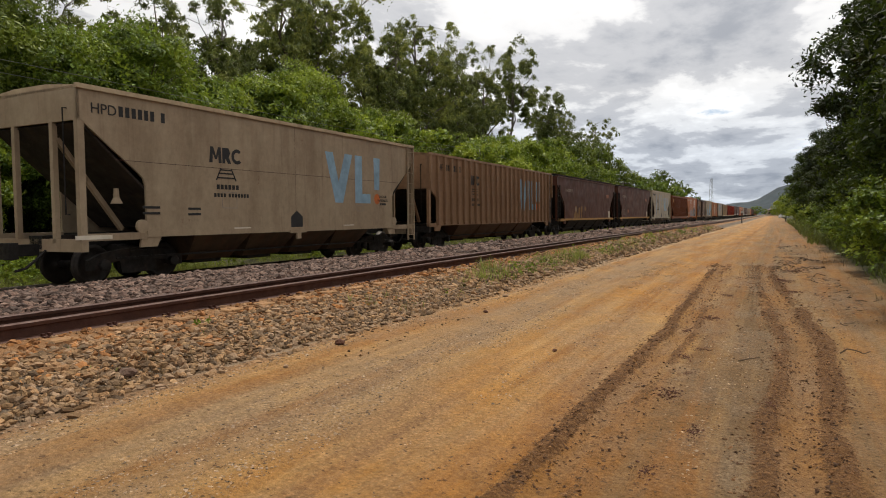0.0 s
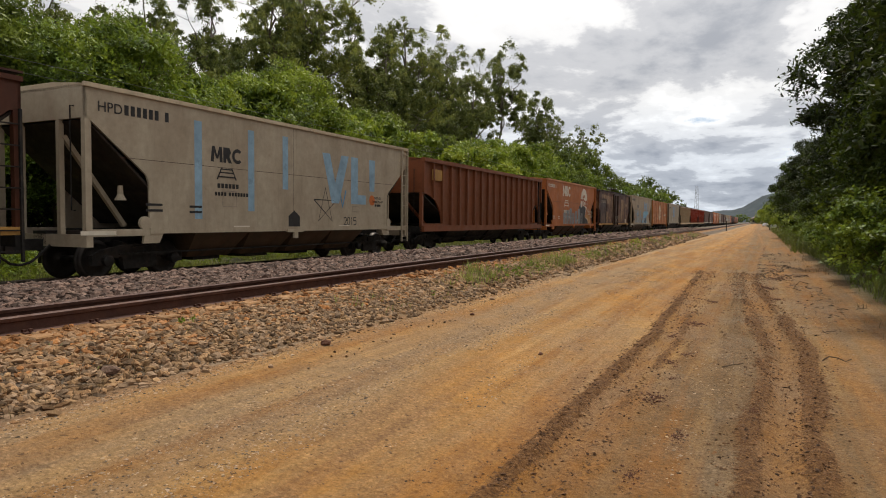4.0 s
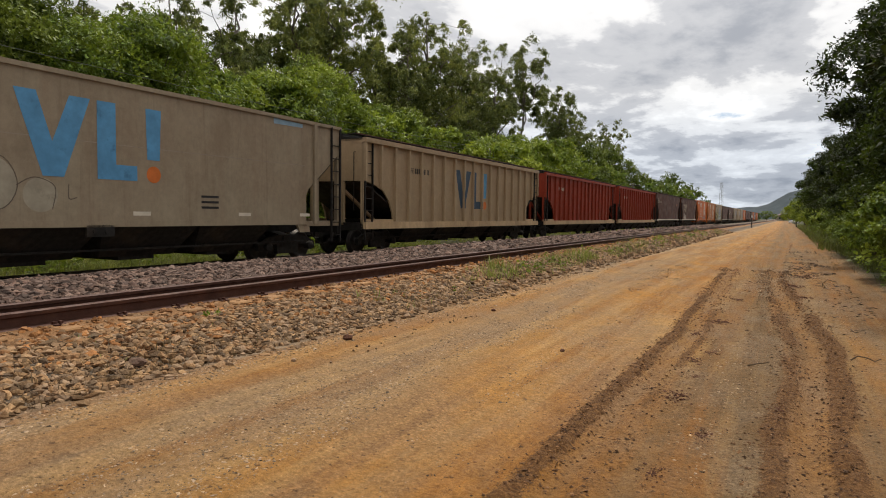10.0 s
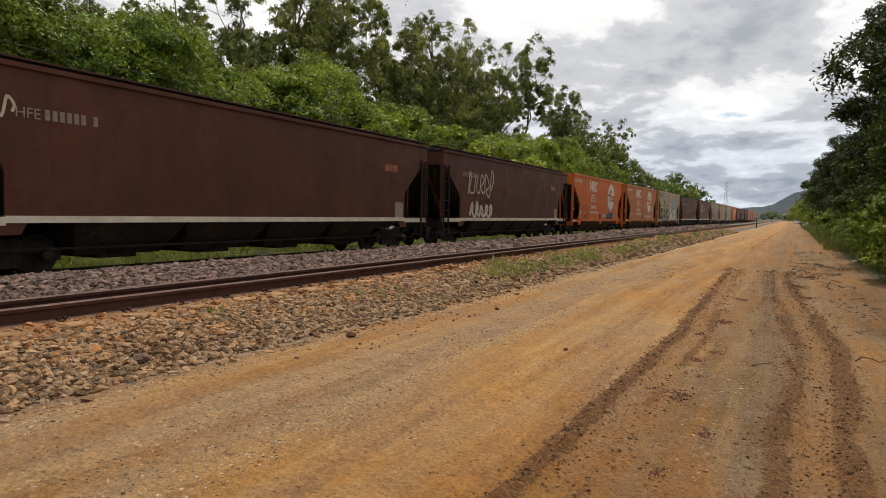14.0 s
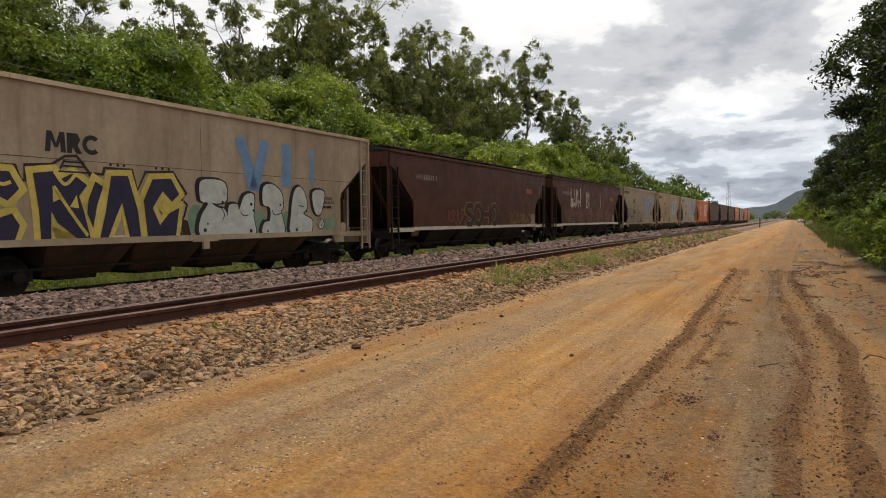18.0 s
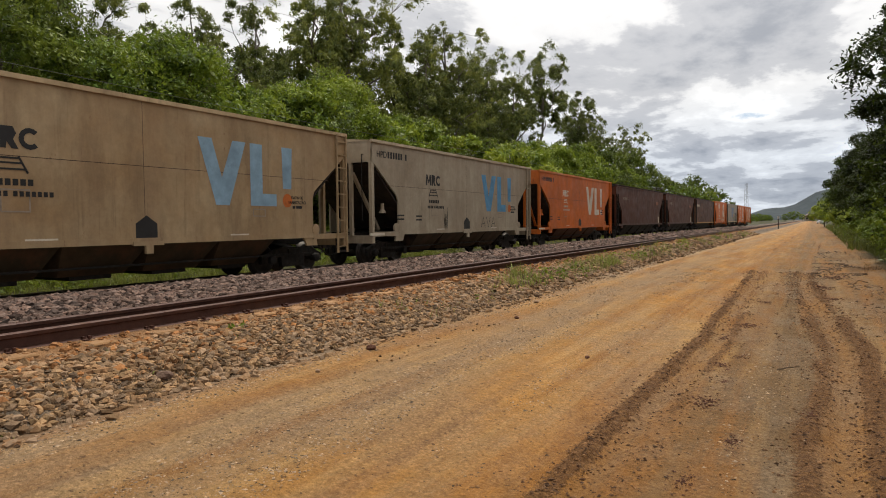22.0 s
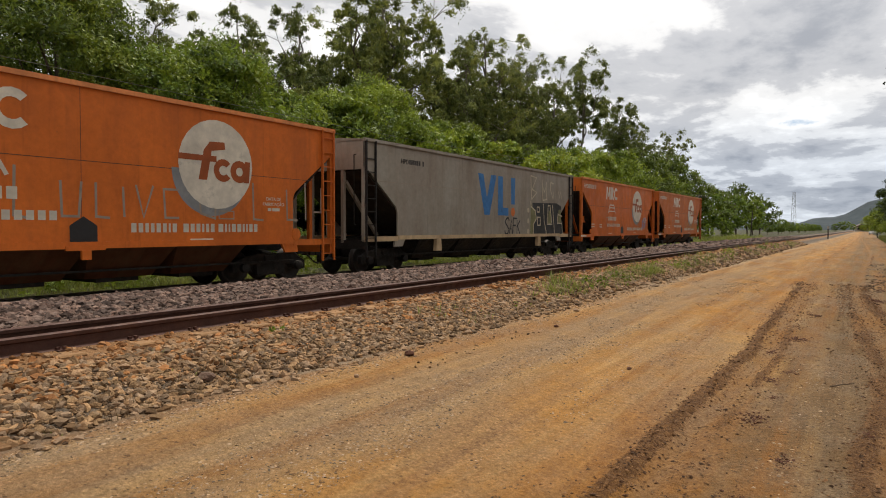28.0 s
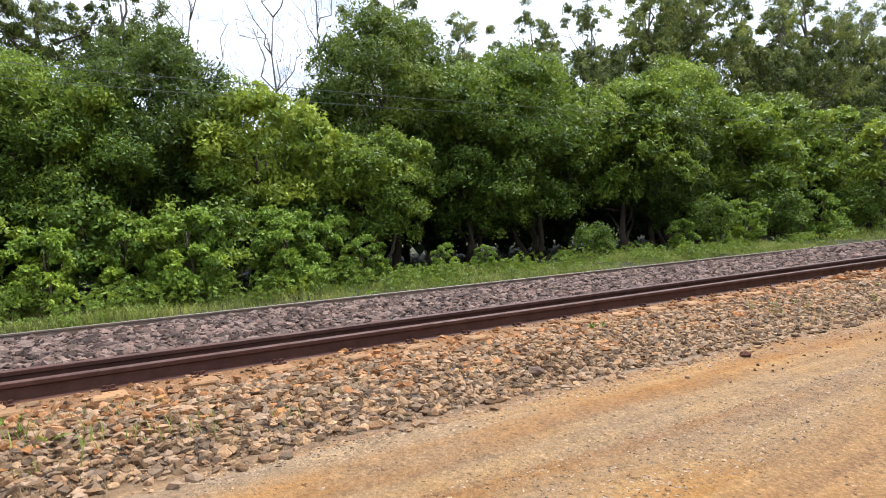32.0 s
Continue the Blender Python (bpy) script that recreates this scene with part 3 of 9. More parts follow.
def rail_mesh(u, z, y0=-14.0, y1=420.0, web=None):
    ys, step = [y0], 1.5
    while ys[-1] < y1:
        ys.append(ys[-1] + step)
        step = min(14, step * 1.06)
    verts = [(u + bend(y) + a, y, z - 0.142 + b) for y in ys for a, b in RAIL_SHAPE]
    n = len(RAIL_SHAPE)
    faces = [(r * n + i, r * n + (i + 1) % n, (r + 1) * n + (i + 1) % n, (r + 1) * n + i) for r in range(len(ys) - 1) for i in range(n)]
    faces += [tuple(range(n)), tuple(range((len(ys) - 1) * n, len(ys) * n))[::-1]]
    me = mesh_of("rail", verts, faces)
    me.materials.append(web or RAIL_STEEL)
    me.materials.append(web or RAIL_HEAD)
    for f in me.polygons:
        if f.normal.z > 0.8 and f.center.z > z - 0.02:
            f.material_index = 1
    return me


def build_track(label, rails, sleepers):
    track = tagged(new("railway_track"), label, "railway track", kind="structure")
    for u, z in rails:
        ob = new("rail", rail_mesh(u, z, web=RAIL_DUSTY if u < REAR_U else None))
        ob.parent = track
    bm = bmesh.new()
    u0, u1, z0, z1 = sleepers
    box(bm, u0, u1, -0.11, 0.11, z0, z1)
    me = finish(bm, "sleeper", bevel=0.012)
    y, k = -7.86, 0
    while y < 140:
        o = part("sleeper", me, SLEEPER, track, m=pose(bend(y) + 0.03 * noise.noise((k * 1.7, 0, 0)), y, 0, 0, 0, -math.degrees(slope(y)) + 2.0 * noise.noise((k * 2.3, 5, 0))))
        y += 0.5816
        k += 1
    return track


near_track = build_track("dusty railway track with rusty rails on orange-stained sleepers", [(FRONT_U, RAIL_Z), (REAR_U, RAIL_Z), (FAR_U, RAIL_Z - 0.065)], (-7.75, -4.88, 0.34, 0.512))
build_track("railway track under the freight train", [(TRAIN_U + 0.535, TRAIN_Z), (TRAIN_U - 0.535, TRAIN_Z)], (TRAIN_U - 1.0, TRAIN_U + 1.0, -0.16, 0.006))

CLIP = bmesh.new()
box(CLIP, -0.05, 0.03, -0.05, 0.05, 0.0, 0.016)
box(CLIP, -0.045, -0.015, -0.04, -0.015, 0.014, 0.036)
box(CLIP, -0.045, -0.015, 0.015, 0.04, 0.014, 0.036)
turned(CLIP, [(0.011, 0.014), (0.011, 0.042)], "z", 6, (0.012, 0, 0))
CLIP = finish(CLIP, "rail_clip")
y = -7.86
while y < 40:
    part("rail_clip", CLIP, RAIL_STEEL, near_track, m=pose(FRONT_U + 0.085 + bend(y), y, 0.508))
    y += 0.5816


def heap(name, u, y, s, z, mat, seed, label, category="ballast", flat=1.0):
    """Many small angular lumps of size s at (u, y, z), as one object."""
    rng = np.random.default_rng(seed)
    if flat > 0.9:
        g = 1.618
        base = 0.53 * np.array([(-1, g, 0), (1, g, 0), (-1, -g, 0), (1, -g, 0), (0, -1, g), (0, 1, g), (0, -1, -g), (0, 1, -g), (g, 0, -1), (g, 0, 1), (-g, 0, -1), (-g, 0, 1)])
        tri = np.array([(0, 11, 5), (0, 5, 1), (0, 1, 7), (0, 7, 10), (0, 10, 11), (1, 5, 9), (5, 11, 4), (11, 10, 2), (10, 7, 6), (7, 1, 8), (3, 9, 4), (3, 4, 2), (3, 2, 6), (3, 6, 8), (3, 8, 9), (4, 9, 5), (2, 4, 11), (6, 2, 10), (8, 6, 7), (9, 8, 1)])
    else:
        base = np.array([(1, 0, 0), (-1, 0, 0), (0, 1, 0), (0, -1, 0), (0, 0, 0.9), (0, 0, -0.9)], dtype=float)
        tri = np.array([(0, 2, 4), (2, 1, 4), (1, 3, 4), (3, 0, 4), (2, 0, 5), (1, 2, 5), (3, 1, 5), (0, 3, 5)])
    nv = len(base)
    n = len(u)
    shape = base[None] * (0.68 + 0.5 * rng.random((n, nv, 1))) + 0.13 * rng.normal(size=(n, nv, 3))
    shape *= np.stack([0.85 + 0.6 * rng.random(n), 0.7 + 0.45 * rng.random(n), (0.5 + 0.4 * rng.random(n)) * flat], 1)[:, None]
    a, b = rng.uniform(0, 6.28, n), rng.uniform(-0.6, 0.6, n)
    ca, sa, cb, sb = np.cos(a), np.sin(a), np.cos(b), np.sin(b)
    x1, y1, z1 = shape[..., 0], shape[..., 1] * cb[:, None] - shape[..., 2] * sb[:, None], shape[..., 1] * sb[:, None] + shape[..., 2] * cb[:, None]
    xx = x1 * ca[:, None] - y1 * sa[:, None]
    yy = x1 * sa[:, None] + y1 * ca[:, None]
    x = u + np.array([bend(q) for q in y])
    V = np.stack([x[:, None] + xx * s[:, None], y[:, None] + yy * s[:, None], z[:, None] + z1 * s[:, None]], -1).reshape(-1, 3)
    F = (tri[None] + nv * np.arange(n)[:, None, None]).reshape(-1, 3)
    return tagged(new(name, fast_mesh(name, V, F, mat)), label, category, kind="stuff")


def stones(name, areas, mat, seed, label):
    """Loose broken stone: areas are (u0, u1, y0, y1, stones per square metre, size)."""
    rng = np.random.default_rng(seed)
    U, Y, S = [], [], []
    for u0, u1, y0, y1, per, size in areas:
        n = int((u1 - u0) * (y1 - y0) * per)
        U.append(rng.uniform(u0, u1, n))
        Y.append(rng.uniform(y0, y1, n))
        S.append(size * (0.4 + 1.1 * rng.random(n) ** 1.6))
    U, Y, S = np.concatenate(U), np.concatenate(Y), np.concatenate(S)
    heap(name, U, Y, S, np.array([profile(q) for q in U]) + S * 0.15, mat, seed, label)


stones("ballast", [(-4.8, -3.98, -4.0, 9, 1500, 0.030), (-4.8, -3.98, 9, 22, 420, 0.048), (-4.8, -3.95, 22, 60, 110, 0.085), (-4.02, -3.8, -4.0, 14, 150, 0.034), (-3.98, -3.7, 14, 40, 40, 0.05), (-3.85, -3.3, -1.5, 14, 40, 0.014)], STONE, 3, "tan and brown broken stone heaped along the track")
stones("track_bed_ballast", [(-7.9, -5.75, -4.5, 12, 560, 0.039), (-8.0, -5.75, 12, 30, 150, 0.062), (-8.1, -5.75, 30, 80, 40, 0.11), (-8.6, -7.9, -2, 20, 160, 0.05)], STONE_FAR, 5, "grey-brown broken stone between and behind the rails")
stones("dusty_ballast", [(-5.12, -4.86, -4.0, 9, 300, 0.024), (-4.86, -4.62, -4.0, 9, 860, 0.030), (-4.62, -4.3, -1.5, 9, 330, 0.032), (-5.12, -4.66, 9, 24, 210, 0.045), (-5.12, -4.7, 24, 60, 90, 0.07)], STONE_DUSTY, 4, "orange-stained broken stone round the sleeper ends")


# ---- plants ----
def leaf_cloud(blobs, count, size, seed, hang=0.0, flat=0.9, single=False, twig=0.6):
    """Leaves as small folded blades in sprays: short twigs stand out from the shells of blobs (x, y, z, rx, rz)."""
    rng = np.random.default_rng(seed)
    w = np.array([b[3] * b[3] + 1.2 * b[3] * b[4] for b in blobs])
    m = 9
    per = np.maximum(3, (count / m * w / w.sum()).astype(int))
    V = []
    for (bx, by, bz, rx, rz), n in zip(blobs, per):
        d = rng.normal(size=(n, 3))
        d /= np.linalg.norm(d, axis=1)[:, None]
        d[:, 2] = np.where(d[:, 2] < -0.45, -d[:, 2], d[:, 2])
        r = rng.uniform(0.3, 1.0, n) ** 0.4 * (1 + 0.10 * rng.normal(size=n))
        root = np.array([bx, by, bz]) + d * r[:, None] * np.array([rx, rx, rz])
        out = d * np.array([1, 1, 0.5]) + rng.normal(size=(n, 3)) * 0.45 + np.array([0, 0, 0.15 - hang])
        out /= np.linalg.norm(out, axis=1)[:, None]
        up = rng.normal(size=(n, 3)) * 0.28 + d * 1.1 + np.array([0, 0, flat * 0.5])
        up -= (up * out).sum(1)[:, None] * out
        up /= np.linalg.norm(up, axis=1)[:, None] + 1e-6
        across = np.cross(up, out)
        L = size * rng.uniform(1.6, 3.4, n) * twig
        for k in range(m):
            f = (k + 0.6) / m
            side = 1 if k % 2 else -1
            if k == m - 1:
                side = 0
            s = size * rng.uniform(0.65, 1.25, n)[:, None]
            ax = out * (0.55 if side else 1.0) + across * side * 0.8 + up * (rng.normal(size=(n, 1)) * 0.25 - 0.25 * f) + np.array([0, 0, -hang * 0.8])
            ax /= np.linalg.norm(ax, axis=1)[:, None]
            nrm = up + rng.normal(size=(n, 3)) * 0.22
            nrm -= (nrm * ax).sum(1)[:, None] * ax
            nrm /= np.linalg.norm(nrm, axis=1)[:, None] + 1e-6
            sd = np.cross(nrm, ax)
            tail = root + out * (L * f)[:, None] - np.array([0, 0, 1]) * (L * f * f * 0.35)[:, None]
            wide = s * (0.27 if hang < 0.5 else 0.21)
            mid = tail + ax * s * 0.5 + nrm * wide * 0.3
            if single:
                V.append(np.stack([tail + sd * wide * 0.9, tail + ax * s * 1.1, tail - sd * wide * 0.9], 1).reshape(-1, 3))
            else:
                V.append(np.stack([tail, mid + sd * wide, tail + ax * s * 1.1, mid - sd * wide], 1).reshape(-1, 3))
    V = np.concatenate(V)
    if single:
        return V, np.arange(len(V)).reshape(-1, 3)
    k = 4 * np.arange(len(V) // 4)
    return V, np.stack([np.stack([k, k + 1, k + 2], 1), np.stack([k, k + 2, k + 3], 1)], 1).reshape(-1, 3)


def limb(bm, points, r0, r1, n=7):
    """A tapered, crooked limb through points."""
    rings = []
    for i, p in enumerate(points):
        p = Vector(p)
        a = Vector(points[min(i + 1, len(points) - 1)]) - Vector(points[max(i - 1, 0)])
        a.normalize()
        s = a.cross(Vector((0.3, 0.9, 0.2))).normalized()
        u = s.cross(a)
        r = r0 + (r1 - r0) * i / (len(points) - 1)
        rings.append([bm.verts.new(p + (s * math.cos(6.2832 * k / n) + u * math.sin(6.2832 * k / n)) * r) for k in range(n)])
    for a, b in zip(rings, rings[1:]):
        for k in range(n):
            bm.faces.new((a[k], a[(k + 1) % n], b[(k + 1) % n], b[k]))
    bm.faces.new(rings[0][::-1])
    bm.faces.new(rings[-1])


def crooked(rng, a, b, n, wob):
    a, b = Vector(a), Vector(b)
    L = (b - a).length
    return [a.lerp(b, i / n) + Vector(rng.normal(size=3) * wob * L * math.sin(math.pi * i / n)) for i in range(n + 1)]


def leaf_tufts(centres, normals, radii, per, size, seed, hang=0.0, flat=0.5, loose=0.7, kite=False):
    """Leaves gathered in tufts: each tuft is a flattened cushion of small blades that face outwards from its crown."""
    rng = np.random.default_rng(seed)
    n = len(centres)
    off = rng.normal(size=(n, per, 3)) * 0.62
    along_n = (off * normals[:, None]).sum(-1, keepdims=True)
    off -= along_n * normals[:, None] * (1 - flat)
    off[..., 2] *= 0.7
    pos = (centres[:, None] + off * radii[:, None, None] - np.array([0, 0, 1]) * hang * 0.5 * (off[..., :1] ** 2 + off[..., 1:2] ** 2) * radii[:, None, None]).reshape(-1, 3)
    nrm = (normals[:, None] * 0.9 + off * 0.35 + rng.normal(size=off.shape) * loose + np.array([0, 0, 0.7])).reshape(-1, 3)
    ax = rng.normal(size=pos.shape) * 0.8 + np.repeat(normals, per, 0) * 0.35 + np.array([0, 0, -0.15 - hang])
    ax /= np.linalg.norm(ax, axis=1)[:, None]
    nrm -= (nrm * ax).sum(1)[:, None] * ax
    nrm /= np.linalg.norm(nrm, axis=1)[:, None] + 1e-6
    sd = np.cross(nrm, ax)
    s = size * rng.uniform(0.65, 1.35, len(pos))[:, None]
    w = s * (0.30 if hang < 0.4 else 0.24)
    a, b = pos - ax * s * 0.5, pos + ax * s * 0.55
    if kite:
        V = np.stack([a, pos + sd * w, b, pos - sd * w], 1).reshape(-1, 3)
        k = 4 * np.arange(len(pos))
        return V, np.stack([np.stack([k, k + 1, k + 2], 1), np.stack([k, k + 2, k + 3], 1)], 1).reshape(-1, 3)
    V = np.stack([a + sd * w * 0.9, b, a - sd * w * 0.9], 1).reshape(-1, 3)
    return V, np.arange(len(V)).reshape(-1, 3)


def dome_tufts(domes, per_dome, rng, up=0.25):
    """Centres, outward directions and sizes of tufts spread over the shells of domes (x, y, z, rx, rz)."""
    C, N, R = [], [], []
    for x, y, z, rx, rz in domes:
        d = rng.normal(size=(per_dome, 3)) + np.array([0, 0, up])
        d /= np.linalg.norm(d, axis=1)[:, None]
        low = d[:, 2] < -0.35
        d[low, 2] *= -0.6
        r = rng.uniform(0.72, 1.06, per_dome)
        C.append(np.array([x, y, z]) + d * r[:, None] * np.array([rx, rx, rz]))
        N.append(d)
        R.append(rx * rng.uniform(0.20, 0.42, per_dome))
    return np.concatenate(C), np.concatenate(N), np.concatenate(R)


def join_leaves(pieces):
    V, F, base = [], [], 0
    for v, f in pieces:
        V.append(v)
        F.append(f + base)
        base += len(v)
    return np.concatenate(V), np.concatenate(F)


def make_tree(name, label, category, height_, spread, trunk_r, leaf_mat, bark, seed, domes_n, tufts, per, leaf_size, low=0.22, dome=0.36, hang=0.12, kite=False, stems=1):
    """A bushy tree: limbs end in leafy domes that bulge from an uneven crown, each dome made of tufts."""
    rng = np.random.default_rng(seed)
    tree = tagged(new(name), label, category)
    bm = bmesh.new()
    lean = rng.normal(size=2) * 0.04 * height_
    stem = crooked(rng, (0, 0, -0.15), (lean[0], lean[1], height_ * 0.74), 6, 0.03)
    limb(bm, stem, trunk_r, trunk_r * 0.35, 6)
    for k in range(stems - 1):
        a = 2.2 * k + 0.7
        limb(bm, crooked(rng, (0.15 * math.cos(a), 0.15 * math.sin(a), -0.1), (spread * 0.45 * math.cos(a), spread * 0.45 * math.sin(a), height_ * 0.6), 5, 0.06), trunk_r * 0.7, trunk_r * 0.25, 5)
    zc, rz = height_ * (1 + low) / 2, height_ * (1 - low) / 2
    domes = []
    for k in range(domes_n):
        f = 1 - 2 * (k + 0.5) / domes_n
        a = k * 2.39996 + rng.uniform(-0.35, 0.35)
        ring = math.sqrt(max(0, 1 - f * f))
        bulge = rng.uniform(0.62, 1.12)
        r = spread * dome * rng.uniform(0.65, 1.2)
        q = 1 - dome * 0.75
        tip = (lean[0] + spread * q * bulge * ring * math.cos(a), lean[1] + spread * q * bulge * ring * math.sin(a), zc + (rz - r * 0.55) * f * rng.uniform(0.85, 1.05))
        base = stem[max(1, min(6, int(tip[2] / height_ * 7.0 - 1)))]
        if k % 2 == 0:
            limb(bm, crooked(rng, base, tip, 3, 0.07), trunk_r * 0.32, trunk_r * 0.07, 4)
        domes.append((*tip, r, r * rng.uniform(0.7, 0.95)))
    part("trunk", finish(bm, "trunk", True), bark, tree)
    C, N, R = dome_tufts(domes, tufts, rng)
    inner = dome_tufts([(x, y, z, a * 0.62, b * 0.62) for x, y, z, a, b in domes], max(3, tufts // 3), rng)
    V, F = join_leaves([leaf_tufts(C, N, R, per, leaf_size, seed + 50, hang, kite=kite), leaf_tufts(*inner, max(5, per // 3), leaf_size * 1.9, seed + 51, hang, loose=0.9)])
    part("crown", fast_mesh("crown", V, F), leaf_mat, tree)
    return tree


def make_gum(name, label, height_, spread, trunk_r, bark, seed, limbs, clumps, per, leaf_size, first=0.42):
    """A tall tree whose steep limbs carry separate hanging clumps, with sky between them."""
    rng = np.random.default_rng(seed)
    tree = tagged(new(name), label, "tree")
    bm = bmesh.new()
    lean = rng.normal(size=2) * 0.03 * height_
    stem = crooked(rng, (0, 0, -0.15), (lean[0], lean[1], height_ * 0.88), 8, 0.02)
    limb(bm, stem, trunk_r, trunk_r * 0.25, 6)
    C, N, R = [], [], []
    for k in range(limbs + 1):
        f = first + (0.84 - first) * k / limbs
        a = k * 2.4 + rng.uniform(-0.4, 0.4)
        base = stem[min(7, int(f * 8 / 0.92))]
        reach = spread * rng.uniform(0.55, 1.0) * (1.15 - 0.6 * f)
        tip = Vector(base) + Vector((reach * math.cos(a), reach * math.sin(a), height_ * rng.uniform(0.10, 0.2)))
        if k == limbs:
            tip = Vector((lean[0], lean[1], height_ * 0.96))
        tip.z = min(tip.z, height_ * 0.96)
        pts = crooked(rng, base, tip, 5, 0.07)
        limb(bm, pts, trunk_r * 0.40, trunk_r * 0.10, 5)
        for q in range(clumps):
            s = Vector(pts[2 + q % 4])
            o = Vector(rng.normal(size=3)) * spread * 0.24
            e = s + Vector((o.x, o.y, o.z * 0.6 + 0.15))
            e.z = min(e.z, height_ * 0.985)
            if q % 2:
                limb(bm, [s, s.lerp(e, 0.5) + Vector((0, 0, 0.12)), e], trunk_r * 0.10, trunk_r * 0.03, 4)
            r = spread * rng.uniform(0.075, 0.155)
            for _ in range(5):
                d = rng.normal(size=3) + np.array([0, 0, 0.3])
                d /= np.linalg.norm(d)
                C.append(np.array(e) + d * r * np.array([0.9, 0.9, 1.15]))
                N.append(d)
                R.append(r * rng.uniform(0.38, 0.7))
    part("trunk", finish(bm, "trunk", True), bark, tree)
    C, N, R = np.array(C), np.array(N), np.array(R)
    V, F = join_leaves([leaf_tufts(C, N, R, per, leaf_size, seed + 50, 0.7, 0.8), leaf_tufts(C[::2], N[::2], R[::2] * 0.8, max(3, per // 5), leaf_size * 2.0, seed + 51, 0.4, 0.8, 0.9)])
    part("crown", fast_mesh("crown", V, F), LEAF_GUM, tree)
    return tree


def put(tree, u, y, turn=0.0, size=1.0, z=None, first=False):
    x = u + bend(max(-60, min(y, 420)))
    zz = profile(u) if z is None else z
    m = pose(x, y, zz, 0, 0, turn)
    if first:
        ob = tree
        ob.matrix_basis = m @ Matrix.Scale(size, 4)
    else:
        ob = copy_thing(tree, m)
        ob.scale = (size, size, size * (0.94 + 0.12 * ((turn * 7) % 1)))
    return ob


PROTOS = {}
USED = set()


def plant(kind, u, y, turn, size=1.0, z=None):
    t = PROTOS[kind]
    first = kind not in USED
    USED.add(kind)
    ob = put(t, u, y, turn, size, z, first)
    return ob


GUM_LABEL = "tall gum tree with drooping grey-green foliage behind the bushes"
PROTOS["gum_a"] = make_gum("gum_tree", GUM_LABEL, 16.0, 4.3, 0.24, BARK_PALE, 11, 10, 14, 58, 0.15, 0.36)
PROTOS["gum_b"] = make_gum("gum_tree", GUM_LABEL, 15.0, 3.6, 0.21, BARK_PALE, 12, 9, 11, 58, 0.15, 0.38)
PROTOS["gum_c"] = make_gum("gum_tree", GUM_LABEL, 14.0, 3.4, 0.19, BARK, 15, 8, 10, 56, 0.15)
PROTOS["gum_thin"] = make_gum("gum_tree", "tall gum tree with a thin crown on a bare stem", 20.0, 4.2, 0.22, BARK_PALE, 17, 6, 9, 60, 0.19, 0.62)
PROTOS["near_a"] = make_tree("bushy_tree", "dense leafy green tree at the edge of the woods", "tree", 7.6, 3.3, 0.14, LEAF_BUSH, BARK, 21, 30, 24, 60, 0.125, 0.08, 0.34, stems=3)
PROTOS["near_b"] = make_tree("bushy_tree", "dense dark-leaved tree at the edge of the woods", "tree", 8.2, 3.4, 0.16, LEAF_DARK, BARK, 22, 32, 24, 60, 0.12, 0.1, 0.33)
PROTOS["near_c"] = make_tree("bushy_tree", "yellow-green leafy tree at the edge of the woods", "tree", 5.4, 2.6, 0.11, LEAF_LIME, BARK, 23, 20, 20, 55, 0.13, 0.2, 0.38, 0.3, stems=2)
PROTOS["bush_a"] = make_tree("bushy_tree", "dense leafy green tree at the edge of the woods", "tree", 7.4, 3.4, 0.14, LEAF_BUSH, BARK, 24, 20, 18, 30, 0.20, 0.12)
PROTOS["bush_b"] = make_tree("bushy_tree", "dense dark-leaved tree at the edge of the woods", "tree", 8.2, 3.5, 0.16, LEAF_DARK, BARK, 25, 20, 18, 30, 0.20, 0.14)
PROTOS["bush_c"] = make_tree("bushy_tree", "yellow-green leafy tree at the edge of the woods", "tree", 5.8, 3.0, 0.11, LEAF_LIME, BARK, 26, 16, 16, 30, 0.19, 0.12)
PROTOS["far_bush"] = make_tree("far_tree", "small leafy tree far along the track", "tree", 7.0, 3.4, 0.14, LEAF_BUSH, BARK, 27, 14, 10, 12, 0.42, 0.08)
PROTOS["far_dark"] = make_tree("far_tree", "dark leafy tree far along the track", "tree", 8.0, 3.6, 0.14, LEAF_DARK, BARK, 28, 14, 10, 12, 0.42, 0.08)
PROTOS["under_bush"] = make_tree("shrub", "undergrowth inside the woods, its leaves coloured near black as shade", "shrub", 2.8, 1.8, 0.06, LEAF_SHADED, BARK, 33, 9, 8, 14, 0.26, 0.02)
PROTOS["shrub"] = make_tree("shrub", "low bright green shrub on the grassy bank", "shrub", 2.4, 1.15, 0.05, LEAF_SAPLING, BARK, 31, 16, 12, 34, 0.10, 0.02, 0.30, 0.3, True, stems=3)
PROTOS["shrub_dark"] = make_tree("shrub", "low leafy green shrub on the grassy bank", "shrub", 2.8, 1.7, 0.06, LEAF_BUSH, BARK, 32, 12, 14, 34, 0.12, 0.02, 0.4, 0.2, True)
PROTOS["right_tree"] = make_tree("broadleaf_tree", "tall broadleaf tree overhanging the dirt road, its leaves darkened as if backlit", "tree", 12.0, 4.4, 0.22, LEAF_SHADED, BARK, 41, 44, 34, 48, 0.16, 0.06, 0.30, 0.25)
PROTOS["right_green"] = make_tree("broadleaf_tree", "leafy green tree grown with vines beside the dirt road", "tree", 8.0, 3.4, 0.16, LEAF_VINE, BARK, 42, 26, 24, 40, 0.15, 0.02, 0.33, 0.25)


